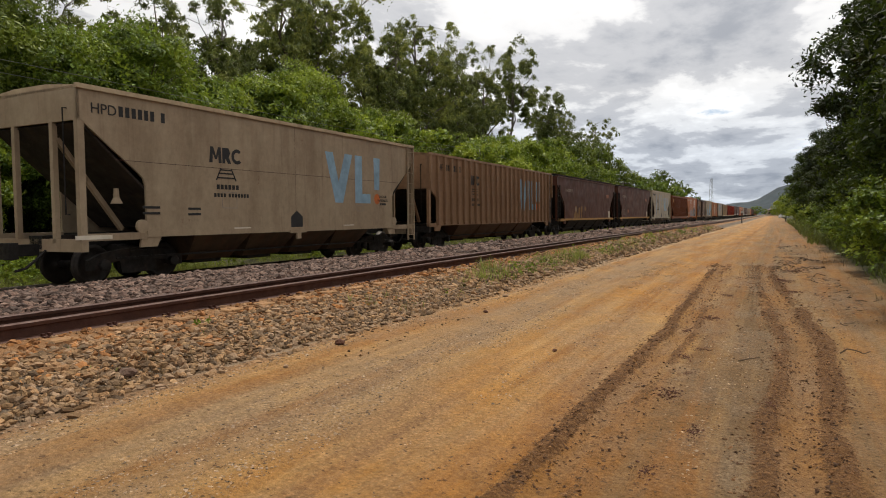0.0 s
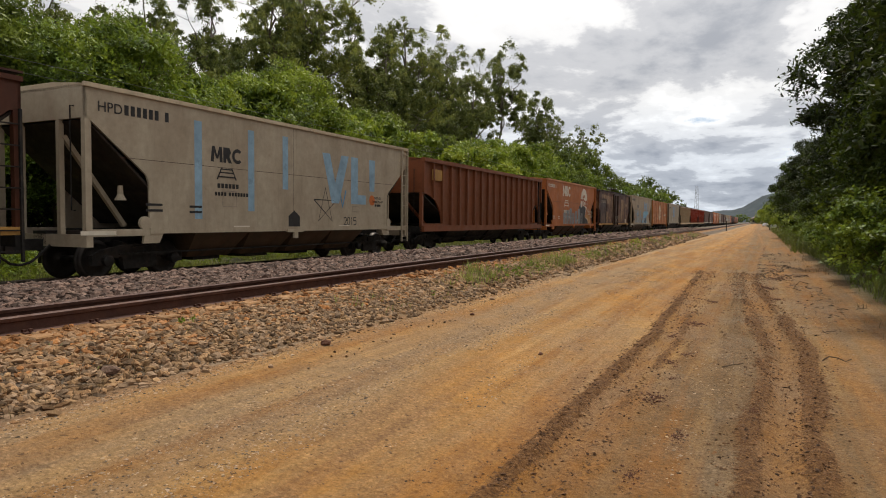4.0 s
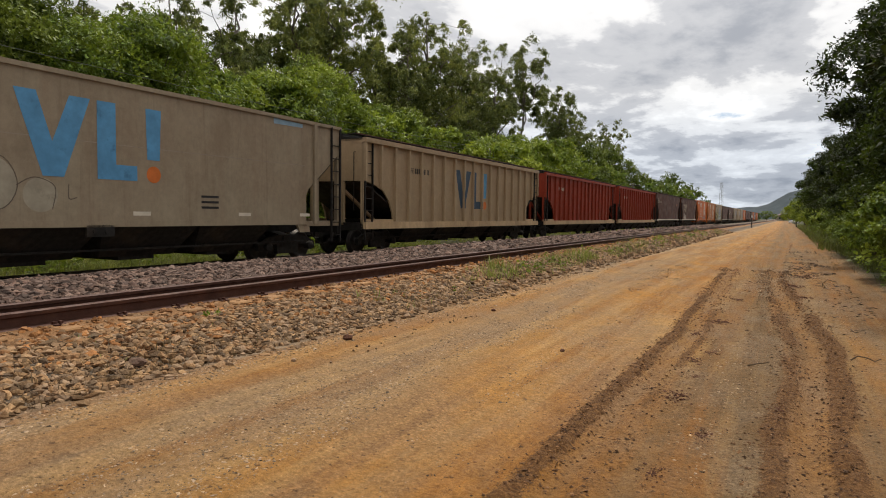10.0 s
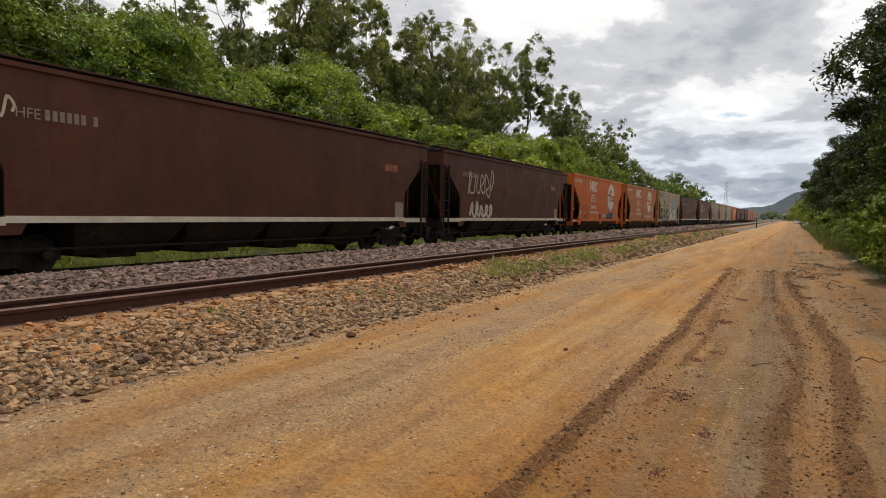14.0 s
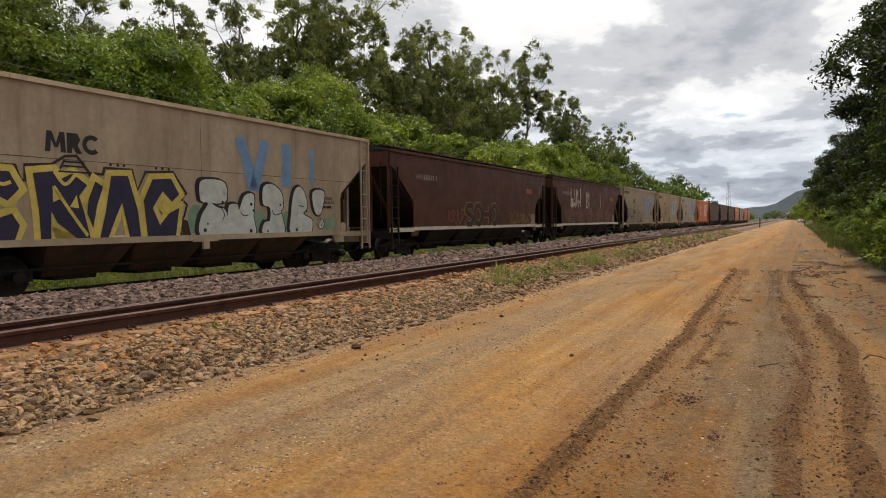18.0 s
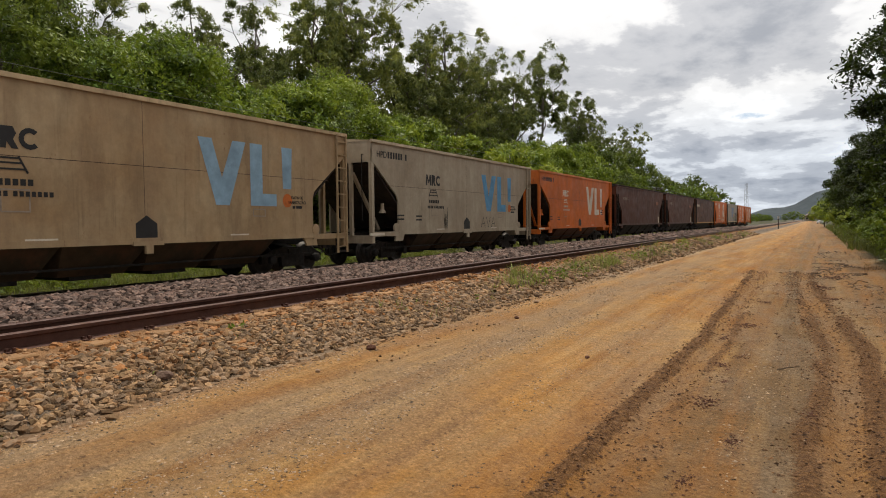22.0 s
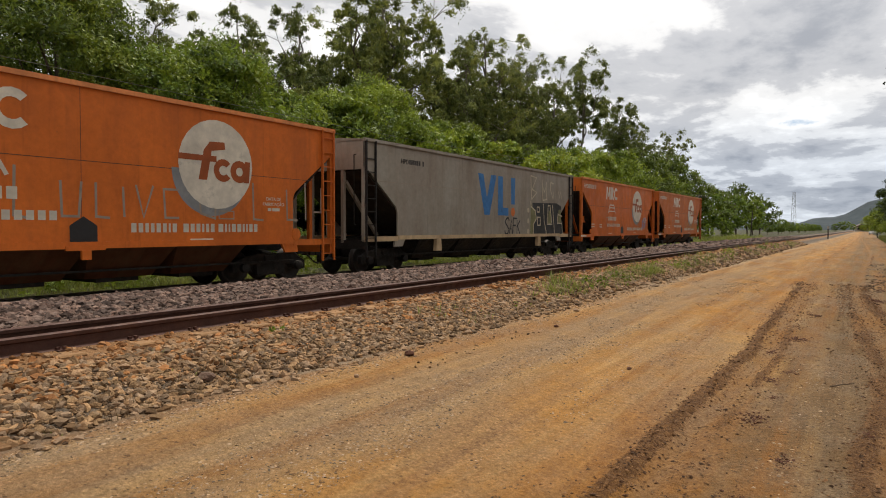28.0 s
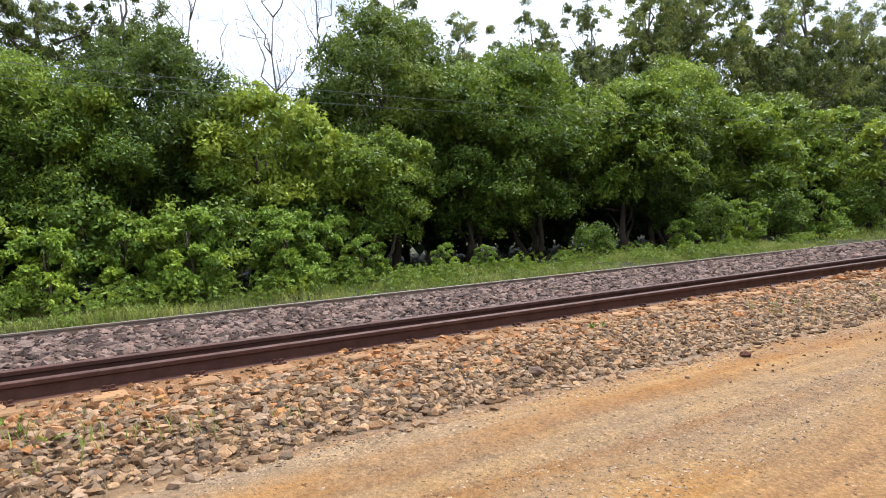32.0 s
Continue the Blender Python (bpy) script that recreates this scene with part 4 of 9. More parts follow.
def bare_tree(u, y, h, seed):
    """A leafless tree: trunk with forking twigs."""
    rng = np.random.default_rng(seed)
    tree = tagged(new("bare_tree"), "leafless pale tree with thin branches above the bushes", "tree")
    tree.matrix_basis = pose(u + bend(y), y, profile(u))
    bm = bmesh.new()
    stem = crooked(rng, (0, 0, -0.1), (0.5, 0.3, h * 0.86), 7, 0.04)
    limb(bm, stem, 0.10, 0.025, 6)
    part("trunk", finish(bm, "trunk", True), BARK_PALE, tree)
    for k in range(16):
        bm = bmesh.new()
        a = k * 2.4
        base = stem[2 + k % 6]
        tip = Vector(base) + Vector((math.cos(a) * h * 0.12, math.sin(a) * h * 0.12, h * rng.uniform(0.10, 0.24)))
        pts = crooked(rng, base, tip, 5, 0.08)
        limb(bm, pts, 0.032, 0.010, 5)
        for q in range(8):
            p = Vector(pts[1 + q % 5])
            e = p + Vector(rng.normal(size=3) * 0.42) + Vector((0, 0, 0.55))
            limb(bm, crooked(rng, p, e, 3, 0.09), 0.011, 0.005, 3)
            for _ in range(2):
                f = p.lerp(e, rng.uniform(0.4, 0.9))
                limb(bm, [f, f + Vector(rng.normal(size=3) * 0.2) + Vector((0, 0, 0.22))], 0.006, 0.004, 3)
        part("branch", finish(bm, "branch", True), BARK_PALE, tree)


rng = np.random.default_rng(7)
# front row beside the camera: kind, u, y, size
for kind, u, y, size in (("near_b", -21, -6.5, 0.92), ("near_a", -20.4, -3.4, 0.85), ("near_a", -20.6, 0.2, 0.78), ("near_b", -21.4, 3.4, 0.88), ("near_a", -20.0, 1.6, 0.62), ("near_c", -19.8, 5.6, 1.05), ("near_c", -18.9, 8.9, 0.84), ("near_b", -21.6, 11.0, 1.10), ("near_a", -20.8, 13.8, 0.9), ("near_a", -21.0, 17.2, 1.13), ("near_c", -20.0, 21.4, 1.3), ("near_b", -20.4, 23.6, 0.82), ("near_a", -21.2, 25.6, 1.14)):
    plant(kind, u, y, float(rng.uniform(0, 360)), size * 1.06)
for k in range(12):
    plant(("bush_b", "bush_a")[k % 2], -25.2 + float(rng.uniform(-0.8, 0.8)), -7 + 2.9 * k, float(rng.uniform(0, 360)), float(rng.uniform(0.85, 0.98)) * (0.74 if 3 <= k <= 5 else 1.0))
# undergrowth rows whose near-black leaves paint the shade between the trunks
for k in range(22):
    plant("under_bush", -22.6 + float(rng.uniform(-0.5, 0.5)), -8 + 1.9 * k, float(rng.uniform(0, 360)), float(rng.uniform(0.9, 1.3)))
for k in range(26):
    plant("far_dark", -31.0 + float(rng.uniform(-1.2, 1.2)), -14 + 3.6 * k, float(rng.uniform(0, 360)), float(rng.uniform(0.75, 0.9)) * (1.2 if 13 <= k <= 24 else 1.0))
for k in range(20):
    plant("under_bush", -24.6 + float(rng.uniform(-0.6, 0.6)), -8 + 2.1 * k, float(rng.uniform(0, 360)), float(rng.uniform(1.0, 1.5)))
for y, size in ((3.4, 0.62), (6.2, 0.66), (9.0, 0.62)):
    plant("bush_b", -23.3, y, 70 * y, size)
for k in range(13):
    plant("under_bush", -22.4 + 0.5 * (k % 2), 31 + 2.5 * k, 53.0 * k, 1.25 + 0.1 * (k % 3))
# weeds and saplings on the bank
for kind, u, y, size in (("shrub", -16.6, 0.0, 0.8), ("shrub", -16.4, 2.9, 1.0), ("shrub", -16.5, 5.3, 0.85), ("shrub", -16.6, 7.4, 0.6), ("shrub", -17.4, 1.6, 0.9), ("shrub_dark", -18.2, 0.9, 1.0), ("shrub_dark", -17.3, 3.5, 0.95), ("shrub", -16.8, 2.6, 0.6), ("shrub", -17.2, 5.4, 1.0), ("shrub", -17.0, 6.6, 0.85), ("shrub_dark", -18.4, 6.4, 0.9), ("shrub", -17.4, 8.2, 0.5), ("shrub", -16.8, 10.2, 0.42), ("shrub", -16.7, 11.6, 0.4), ("shrub_dark", -17.4, 17.0, 0.5), ("shrub", -17.2, 21.5, 0.6), ("shrub_dark", -17.4, 23.5, 0.8), ("shrub", -17.5, 26, 0.9), ("shrub_dark", -17.8, 29, 0.9), ("shrub", -17.4, 32, 1.0), ("shrub_dark", -17.8, 36, 1.0), ("shrub", -17.6, 41, 1.0), ("shrub_dark", -17.8, -2.0, 1.0), ("shrub", -17.2, -4.0, 0.9)):
    plant(kind, u, y, float(rng.uniform(0, 360)), size)
# the row farther along: kind, u, y, size
for kind, u, y, size in (("bush_c", -19.6, 29.6, 1.15), ("bush_a", -21.5, 31.5, 1.0), ("bush_c", -19.8, 34.4, 1.2), ("bush_b", -22.5, 36.0, 0.95), ("bush_c", -20.4, 38.6, 1.28), ("bush_b", -20.8, 42.2, 0.84), ("bush_c", -20.2, 46.0, 1.25), ("bush_a", -21.2, 50.5, 1.05), ("bush_a", -20.6, 55.5, 1.12), ("bush_c", -19.6, 59.5, 1.2), ("bush_a", -21.2, 64.5, 1.32), ("bush_b", -20.6, 71.0, 1.15), ("bush_a", -20.2, 77.5, 1.05), ("bush_b", -21.0, 83.5, 1.2), ("bush_b", -20.4, 91.5, 1.1), ("far_bush", -20.2, 99.5, 1.1), ("far_dark", -20.6, 107.5, 1.0), ("far_bush", -20.4, 118, 0.8), ("far_bush", -20.6, 128, 1.1), ("far_dark", -21.2, 137, 1.25), ("far_bush", -20.6, 147, 1.15), ("far_bush", -21.0, 158, 0.85), ("far_dark", -21.0, 170, 1.2)):
    plant(kind, u, y, float(rng.uniform(0, 360)), size)
y = 30.0
while y < 112:
    plant(("bush_b", "bush_a")[int(rng.integers(2))] if y < 60 else "far_dark", -25.0 + rng.uniform(-0.8, 0.8), y, float(rng.uniform(0, 360)), float(rng.uniform(0.9, 1.1)))
    if rng.random() < 0.75:
        plant(("shrub_dark", "shrub")[int(rng.integers(2))], -17.9 + rng.uniform(-0.5, 0.4), y + rng.uniform(0, 2), float(rng.uniform(0, 360)), float(rng.uniform(0.7, 1.2)))
    y += 3.0 * (1 + y / 120)
# gum trees behind: kind, y and height
for kind, y, h in (("gum_c", 0.2, 12.0), ("gum_b", 3.4, 12.0), ("gum_c", 14.6, 12.9), ("gum_b", 19.2, 11.8), ("gum_c", 23.6, 12.6), ("gum_b", 27.6, 13.4), ("gum_c", 31.6, 15.6), ("gum_a", 36.2, 18.4), ("gum_c", 42.6, 16.4), ("gum_b", 46.2, 16.2), ("gum_a", 50.4, 17.4), ("gum_c", 55.0, 16.0), ("gum_a", 59.5, 17.2), ("gum_b", 64.5, 17.2), ("gum_thin", 72.5, 21.2), ("gum_a", 85.5, 17.6), ("gum_b", 90.5, 16.6), ("gum_thin", 110.0, 17.0)):
    plant(kind, -28 + float(rng.uniform(-0.6, 0.6)), y, float(rng.uniform(0, 360)), h / {"gum_a": 16.0, "gum_b": 15.0, "gum_c": 14.0, "gum_thin": 20.0}[kind])
for y in (-3.5, 40.0, 53.0, 67.0):
    plant("gum_c", -31.5 + float(rng.uniform(-1, 1)), y, float(rng.uniform(0, 360)), 0.98)
for u, y, h, seed in ((-28, 8.6, 12.5, 1), (-27, 5.0, 11.5, 2), (-27.6, 10.4, 12.0, 6), (-27.5, 20.5, 10.4, 3), (-29, 13.0, 10.8, 4), (-28, -1.8, 13, 5)):
    bare_tree(u, y, h, seed)


def grass(name, areas, seed, mat, label):
    """Blades of grass in tufts: (u0, u1, y0, y1, tufts per square metre, blade length)."""
    rng = np.random.default_rng(seed)
    V, F, base = [], [], 0
    for u0, u1, y0, y1, per, size in areas:
        n = int((u1 - u0) * (y1 - y0) * per)
        u, y = rng.uniform(u0, u1, n), rng.uniform(y0, y1, n)
        keep = np.array([noise.noise((a * 0.5, b * 0.35, seed)) > -0.25 for a, b in zip(u, y)])
        u, y = np.repeat(u[keep], 5), np.repeat(y[keep], 5)
        n = len(u)
        x = u + np.array([bend(q) for q in y]) + rng.normal(size=n) * 0.05
        z = np.array([profile(q) for q in u]) - 0.02
        L = size * rng.uniform(0.4, 1.3, n) * np.array([max(0.35, 0.95 + 1.5 * noise.noise((a * 0.8, b * 0.5, 3.0 + seed))) for a, b in zip(u, y)])
        a = rng.uniform(0, 6.28, n)
        tilt = rng.uniform(0.1, 0.75, n)
        d = np.stack([np.cos(a) * tilt, np.sin(a) * tilt, np.ones(n)], 1)
        root = np.stack([x, y + rng.normal(size=n) * 0.05, z], 1)
        side = np.stack([-np.sin(a), np.cos(a), np.zeros(n)], 1) * (0.003 + 0.010 * L)[:, None]
        mid = root + d * (L * 0.55)[:, None]
        tip = root + d * L[:, None] + np.stack([np.cos(a), np.sin(a), -0.6 * np.ones(n)], 1) * (L * 0.3 * tilt)[:, None]
        V.append(np.stack([root - side, root + side, mid + side * 0.8, mid - side * 0.8, tip], 1).reshape(-1, 3))
        k = base + 5 * np.arange(n)
        F.append(np.stack([np.stack([k, k + 1, k + 2], 1), np.stack([k, k + 2, k + 3], 1), np.stack([k + 3, k + 2, k + 4], 1)], 1).reshape(-1, 3))
        base += 5 * n
    me = fast_mesh(name, np.concatenate(V), np.concatenate(F), mat)
    return tagged(new(name, me), label, "grass", kind="stuff")


grass("grass", [(-18.5, -14.25, -6, 28, 95, 0.20), (-18.5, -14.2, 30, 120, 14, 0.42), (-14.4, -13.8, -8, 40, 18, 0.16), ], 5, GRASS, "bright green grass on the bank beside the track")
grass("verge_grass", [(2.05, 3.9, 9, 32, 46, 0.34), (1.6, 4.6, 32, 120, 16, 0.5)], 9, GRASS_DULL, "rough green grass along the verge of the dirt road")
grass("weeds", [(-4.55, -4.1, 6.5, 10, 26, 0.11), (-4.75, -4.15, 10, 19, 85, 0.16), (-4.9, -4.0, 19, 55, 16, 0.22), (-4.7, -4.3, 2.9, 4.3, 18, 0.10), (-4.8, -4.2, -1.5, 1.8, 34, 0.12), (-4.4, -4.0, 1.6, 3.4, 6, 0.09)], 6, GRASS, "small green weeds growing through the ballast edge")
grass("dry_weeds", [(-4.3, -3.98, -1.0, 12, 34, 0.085), (-4.3, -3.8, 12, 40, 10, 0.16), (1.4, 2.0, 6, 30, 8, 0.12)], 8, DRY_GRASS, "dry brown wisps of weed along the gravel edge")

def leafy_weeds(name, areas, seed, mat, label, leaf=0.062):
    """Broad-leaved weeds: many low tufts of leaves as one object; areas are (u0, u1, y0, y1, tufts per square metre, radius)."""
    rng = np.random.default_rng(seed)
    blobs = []
    for u0, u1, y0, y1, per, r in areas:
        for k in range(int((u1 - u0) * (y1 - y0) * per)):
            u, y = rng.uniform(u0, u1), rng.uniform(y0, y1)
            if noise.noise((u * 0.6, y * 0.4, seed)) < -0.1:
                continue
            q = r * rng.uniform(0.5, 1.3)
            blobs.append((u + bend(y), y, profile(u) + q * 0.7, q, q * rng.uniform(0.6, 1.3)))
    V, F = leaf_cloud(blobs, 75 * len(blobs), leaf, seed)
    tagged(new(name, fast_mesh(name, V, F, mat)), label, "weeds", kind="stuff")


leafy_weeds("bank_weeds", [(-17.6, -15.0, -3, 8.5, 10.0, 0.32), (-17.8, -14.8, 8.5, 30, 9.0, 0.26), (-15.4, -14.3, -3, 24, 10.0, 0.16), (-18.0, -15.0, 30, 60, 1.4, 0.4)], 14, LEAF_LIME, "bright leafy weeds on the bank before the woods")
leafy_weeds("ballast_weeds", [(-4.75, -4.15, -1.5, 1.8, 9.0, 0.065), (-4.6, -4.2, 2.4, 4.3, 1.6, 0.06), (-4.5, -4.1, 4.3, 9.5, 0.8, 0.07), (-4.7, -4.15, 9.5, 19, 7.0, 0.10), (-4.6, -4.0, 19, 28, 2.6, 0.12), (-4.5, -3.9, 24, 50, 1.2, 0.16)], 16, LEAF_BUSH, "small leafy weeds rooted among the stones", 0.034)
leafy_weeds("verge_weeds", [(2.05, 3.5, 10, 34, 7.0, 0.26), (1.8, 3.6, 34, 70, 2.0, 0.4)], 15, LEAF_BUSH, "leafy green weeds along the verge of the dirt road")

# right-hand woods
TALL_TREES = [("right_tree", 5.9, 13.5, 20, 1), ("right_tree", 5.9, 18.5, 130, 1), ("right_tree", 5.8, 24, 250, 1), ("right_tree", 6, 30.5, 80, 0.98), ("right_tree", 6, 38, 200, 0.95), ("right_tree", 9.6, 17, 310, 1.15), ("right_tree", 9.8, 24, 10, 1.2), ("right_tree", 9.6, 32, 170, 1.2), ("right_tree", 7.4, 46, 60, 0.82), ("right_tree", 3.9, 29, 120, 0.42), ("right_tree", 3.9, 39, 10, 0.5), ("right_tree", 4.6, 51, 270, 0.55), ("right_tree", 4.4, 47.5, 145, 0.62), ("right_tree", 4.3, 56, 35, 0.66), ("right_tree", 4.4, 74, 115, 0.66), ("right_tree", 4.6, 100, 75, 0.7)]
VINE_TREES = [("right_green", 4.5, 21.5, 300, 0.82), ("right_green", 4.4, 27.5, 15, 0.8), ("right_green", 4.9, 34.5, 150, 0.72), ("right_green", 6.2, 55, 45, 0.95), ("right_green", 3.7, 24.5, 80, 0.46), ("right_green", 3.7, 33.5, 220, 0.52), ("right_green", 4, 44.5, 190, 0.6), ("right_green", 4.3, 58, 100, 0.55), ("right_green", 3.7, 65, 255, 0.92), ("right_green", 3.9, 86, 330, 0.95)]
FAR_BUSHES = [("bush_b", 7, 66, 95, 1), ("bush_a", 6, 80, 210, 0.7), ("bush_c", 5.4, 96, 30, 0.85), ("bush_a", 7.5, 112, 60, 0.8), ("bush_c", 4.8, 62, 10, 0.6), ("bush_c", 4.4, 48, 70, 0.52), ("bush_c", 3.2, 68, 140, 0.45), ("bush_c", 2.9, 79, 260, 0.5), ("bush_c", 2.6, 92, 55, 0.6), ("bush_c", 2.5, 113, 200, 0.8), ("bush_c", 1.6, 126, 20, 0.82), ("bush_c", 4.2, 134, 290, 1)]
for kind, u, y, turn, size in TALL_TREES + VINE_TREES + FAR_BUSHES:
    plant(kind, u, y, turn, size)
for k in range(18):
    plant(("shrub_dark", "shrub", "shrub_dark")[k % 3], 2.65 + 0.35 * (k % 3) + 0.004 * k, 11.5 + 2.1 * k, 47.0 * k, 0.5 + 0.1 * (k % 4))


# ---- far things ----
def hill():
    bm = bmesh.new()
    n, m = 110, 14
    grid = []
    for i in range(n + 1):
        row = []
        for j in range(m + 1):
            x, y = -500 + 2400 * i / n, 1500 + 900 * j / m
            bump = 80 * math.exp(-((x - 115) / 160) ** 2) + 5 * math.sin(x * 0.06) + 12 * math.exp(-((x + 180) / 300) ** 2)
            z = bump * math.sin(math.pi * min(1, j / m * 1.2 + 0.0)) + 8 * noise.noise((x * 0.01, y * 0.01, 0)) - 4
            row.append(bm.verts.new((x, y, z)))
        grid.append(row)
    for i in range(n):
        for j in range(m):
            bm.faces.new((grid[i][j], grid[i + 1][j], grid[i + 1][j + 1], grid[i][j + 1]))
    # the bluish tone is distance haze mixed into the woods' colour
    part("hill", finish(bm, "hill", True), material("hill_woods_hazed", (0.015, 0.029, 0.038), 0.95, 0, 0.02, 0.35, 0, 0.06, tint=(0.009, 0.019, 0.026)))
    tagged(bpy.data.objects["hill"], "distant wooded hill, with bluish haze put into its colour", "hill", kind="structure")


hill()
for k in range(26):
    plant("far_bush", -20 - 0.2 * k + 1.5 * math.sin(k * 2.1), 175 + 13.0 * k, 53.0 * k, 0.52 + 0.12 * math.sin(k * 1.7))
for k in range(12):
    plant("far_bush", 10 + 2.2 * math.sin(k * 1.3) + 0.8 * k, 140 + 16.0 * k, 31.0 * k, 1.0 + 0.2 * math.sin(k * 2.7))
for k in range(14):
    plant("far_bush", -14 + 4.4 * k, 425 + 6 * math.sin(k * 3.0), 71.0 * k, 0.75 + 0.2 * math.sin(k * 1.9))

GALV = material("galvanised_steel", (0.42, 0.43, 0.44), 0.5, 0.6, 4, 0.2, 0.1, 30)
POLE_GREY = material("pole_concrete", (0.10, 0.085, 0.07), 0.9, 0, 3, 0.3, 0.3, 25)
WIRE = material("wire_weathered", (0.16, 0.17, 0.15), 0.6)


def mast(x, y, h):
    m = tagged(new("lattice_mast"), "slender grey lattice radio mast in the distance", "mast")
    m.matrix_basis = pose(x, y, 0)
    for s, q in ((-1, -1), (1, -1), (0, 1)):
        bm = bmesh.new()
        beam(bm, (s * 1.3, q * 0.8, 0), (s * 0.55, q * 0.35, h), 0.13, 0.13)
        part("leg", bm, GALV, m)
    for k in range(16):
        bm = bmesh.new()
        z0, z1 = h * k / 16, h * (k + 1) / 16
        w0, w1 = 1.3 - 0.75 * k / 16, 1.3 - 0.75 * (k + 1) / 16
        d = 1 if k % 2 else -1
        beam(bm, (-d * w0, -0.7 * w0, z0), (d * w1, -0.7 * w1, z1), 0.08, 0.08)
        beam(bm, (-d * w0, -0.7 * w0, z0), (0, 0.6 * w1, z1), 0.07, 0.07)
        part("brace", bm, GALV, m)


mast(-26.5, 374, 20.5)


def pole(u, y, h):
    p = tagged(new("utility_pole"), "dark thin utility pole with a crossarm by the woods", "utility pole", "poles along the track")
    p.matrix_basis = pose(u + bend(y), y, profile(u), 0, 3, 0)
    bm = bmesh.new()
    turned(bm, [(0.11, 0), (0.085, h)], "z", 10)
    part("shaft", finish(bm, "shaft", True), POLE_GREY, p)
    bm = bmesh.new()
    box(bm, -0.9, 0.9, -0.05, 0.05, h - 0.35, h - 0.22)
    part("crossarm", bm, POLE_GREY, p)
    for s in (-0.8, -0.3, 0.3, 0.8):
        bm = bmesh.new()
        turned(bm, [(0.03, h - 0.22), (0.055, h - 0.18), (0.035, h - 0.13), (0.05, h - 0.1), (0.02, h - 0.05)], "z", 8)
        part("insulator", finish(bm, "insulator", True), P_INSULATOR, p, m=pose(s, 0, 0))


P_INSULATOR = material("insulator_glass", (0.55, 0.55, 0.52), 0.25, 0, 4, 0.1, 0)
POLES = [(-17.6, -8.0), (-18.0, 38.7), (-18.2, 87), (-18.4, 136)]
for u, y in POLES[1:]:
    pole(u, y, 5.75)
wires = tagged(new("power_lines"), "thin grey wires strung between the poles", "wire")
for (ua, ya), (ub, yb) in zip(POLES, POLES[1:]):
    for s in (-0.75, 0.75):
        a, b = Vector((ua + bend(ya) + s, ya, 5.75)), Vector((ub + bend(yb) + s, yb, 5.75))
        bm = bmesh.new()
        limb(bm, [a.lerp(b, i / 8) - Vector((0, 0, 0.35 * 4 * (i / 8) * (1 - i / 8))) for i in range(9)], 0.010, 0.010, 4)
        part("wire", finish(bm, "wire"), WIRE, wires)

post = tagged(new("marker_post"), "thin dark railway marker post with a small pale plate", "marker post")
post.matrix_basis = pose(-4.0 + bend(94), 94, 0.2)
bm = bmesh.new()
box(bm, -0.07, 0.07, -0.05, 0.05, 0, 1.7)
part("shaft", bm, POLE_GREY, post)
bm = bmesh.new()
box(bm, -0.10, 0.10, -0.08, -0.055, 1.35, 1.65)
part("plate", bm, P_INSULATOR, post)


def small_house(x, y, w, d, h, wall, turn):
    hs = tagged(new("house"), "small pale house with a tiled roof far down the road", "house")
    hs.matrix_basis = pose(x, y, 0.3, 0, 0, turn)
    bm = bmesh.new()
    box(bm, -w / 2, w / 2, -d / 2, d / 2, 0, h)
    part("wall", bm, wall, hs)
    bm = bmesh.new()
    prism(bm, [(-w / 2 - 0.4, h), (w / 2 + 0.4, h), (0, h + w * 0.28)], "y", -d / 2 - 0.4, d / 2 + 0.4)
    part("roof", bm, ROOF_TILE, hs)
    for s in (-0.25, 0.25):
        bm = bmesh.new()
        box(bm, s * w - 0.5, s * w + 0.5, -d / 2 - 0.05, -d / 2 + 0.02, 1.0, 2.1)
        part("window", bm, DARK_GLASS, hs)


ROOF_TILE = material("roof_tile", (0.20, 0.14, 0.11), 0.8, 0, 3, 0.3, 0.3, 12)
DARK_GLASS = material("dark_glass", (0.03, 0.035, 0.04), 0.15, 0, 2, 0.2, 0)
WALL_PALE = material("house_plaster", (0.55, 0.50, 0.42), 0.85, 0, 1, 0.15, 0.1, 20)
for x, y, turn in ((2.5, 432, 10), (14, 436, -15)):
    small_house(x, y, 6, 6, 2.6, WALL_PALE, turn)


def far_car(x, y, turn):
    c = tagged(new("car"), "small white car parked far down the dirt road", "car")
    c.matrix_basis = pose(x, y, profile(x - bend(y)), 0, 0, turn)
    white = material("car_white", (0.75, 0.75, 0.73), 0.3, 0, 2, 0.05, 0)
    bm = bmesh.new()
    prism(bm, [(-2.0, 0.3), (2.0, 0.3), (2.05, 0.75), (1.2, 0.92), (-1.9, 0.95)], "y", -0.85, 0.85)
    part("body", finish(bm, "body", bevel=0.06), white, c)
    bm = bmesh.new()
    prism(bm, [(-1.75, 0.94), (1.1, 0.92), (0.45, 1.45), (-1.3, 1.45)], "y", -0.74, 0.74)
    part("cabin", finish(bm, "cabin", bevel=0.05), DARK_GLASS, c)
    bm = bmesh.new()
    box(bm, -1.2, 0.4, -0.7, 0.7, 1.44, 1.49)
    part("roof", bm, white, c)
    for a in (-1.25, 1.25):
        for b in (-0.82, 0.82):
            bm = bmesh.new()
            turned(bm, [(0.31, -0.1), (0.31, 0.1)], "y", 14, (a, b, 0.31))
            part("wheel", bm, WIRE, c)


far_car(4.6, 215, 70)

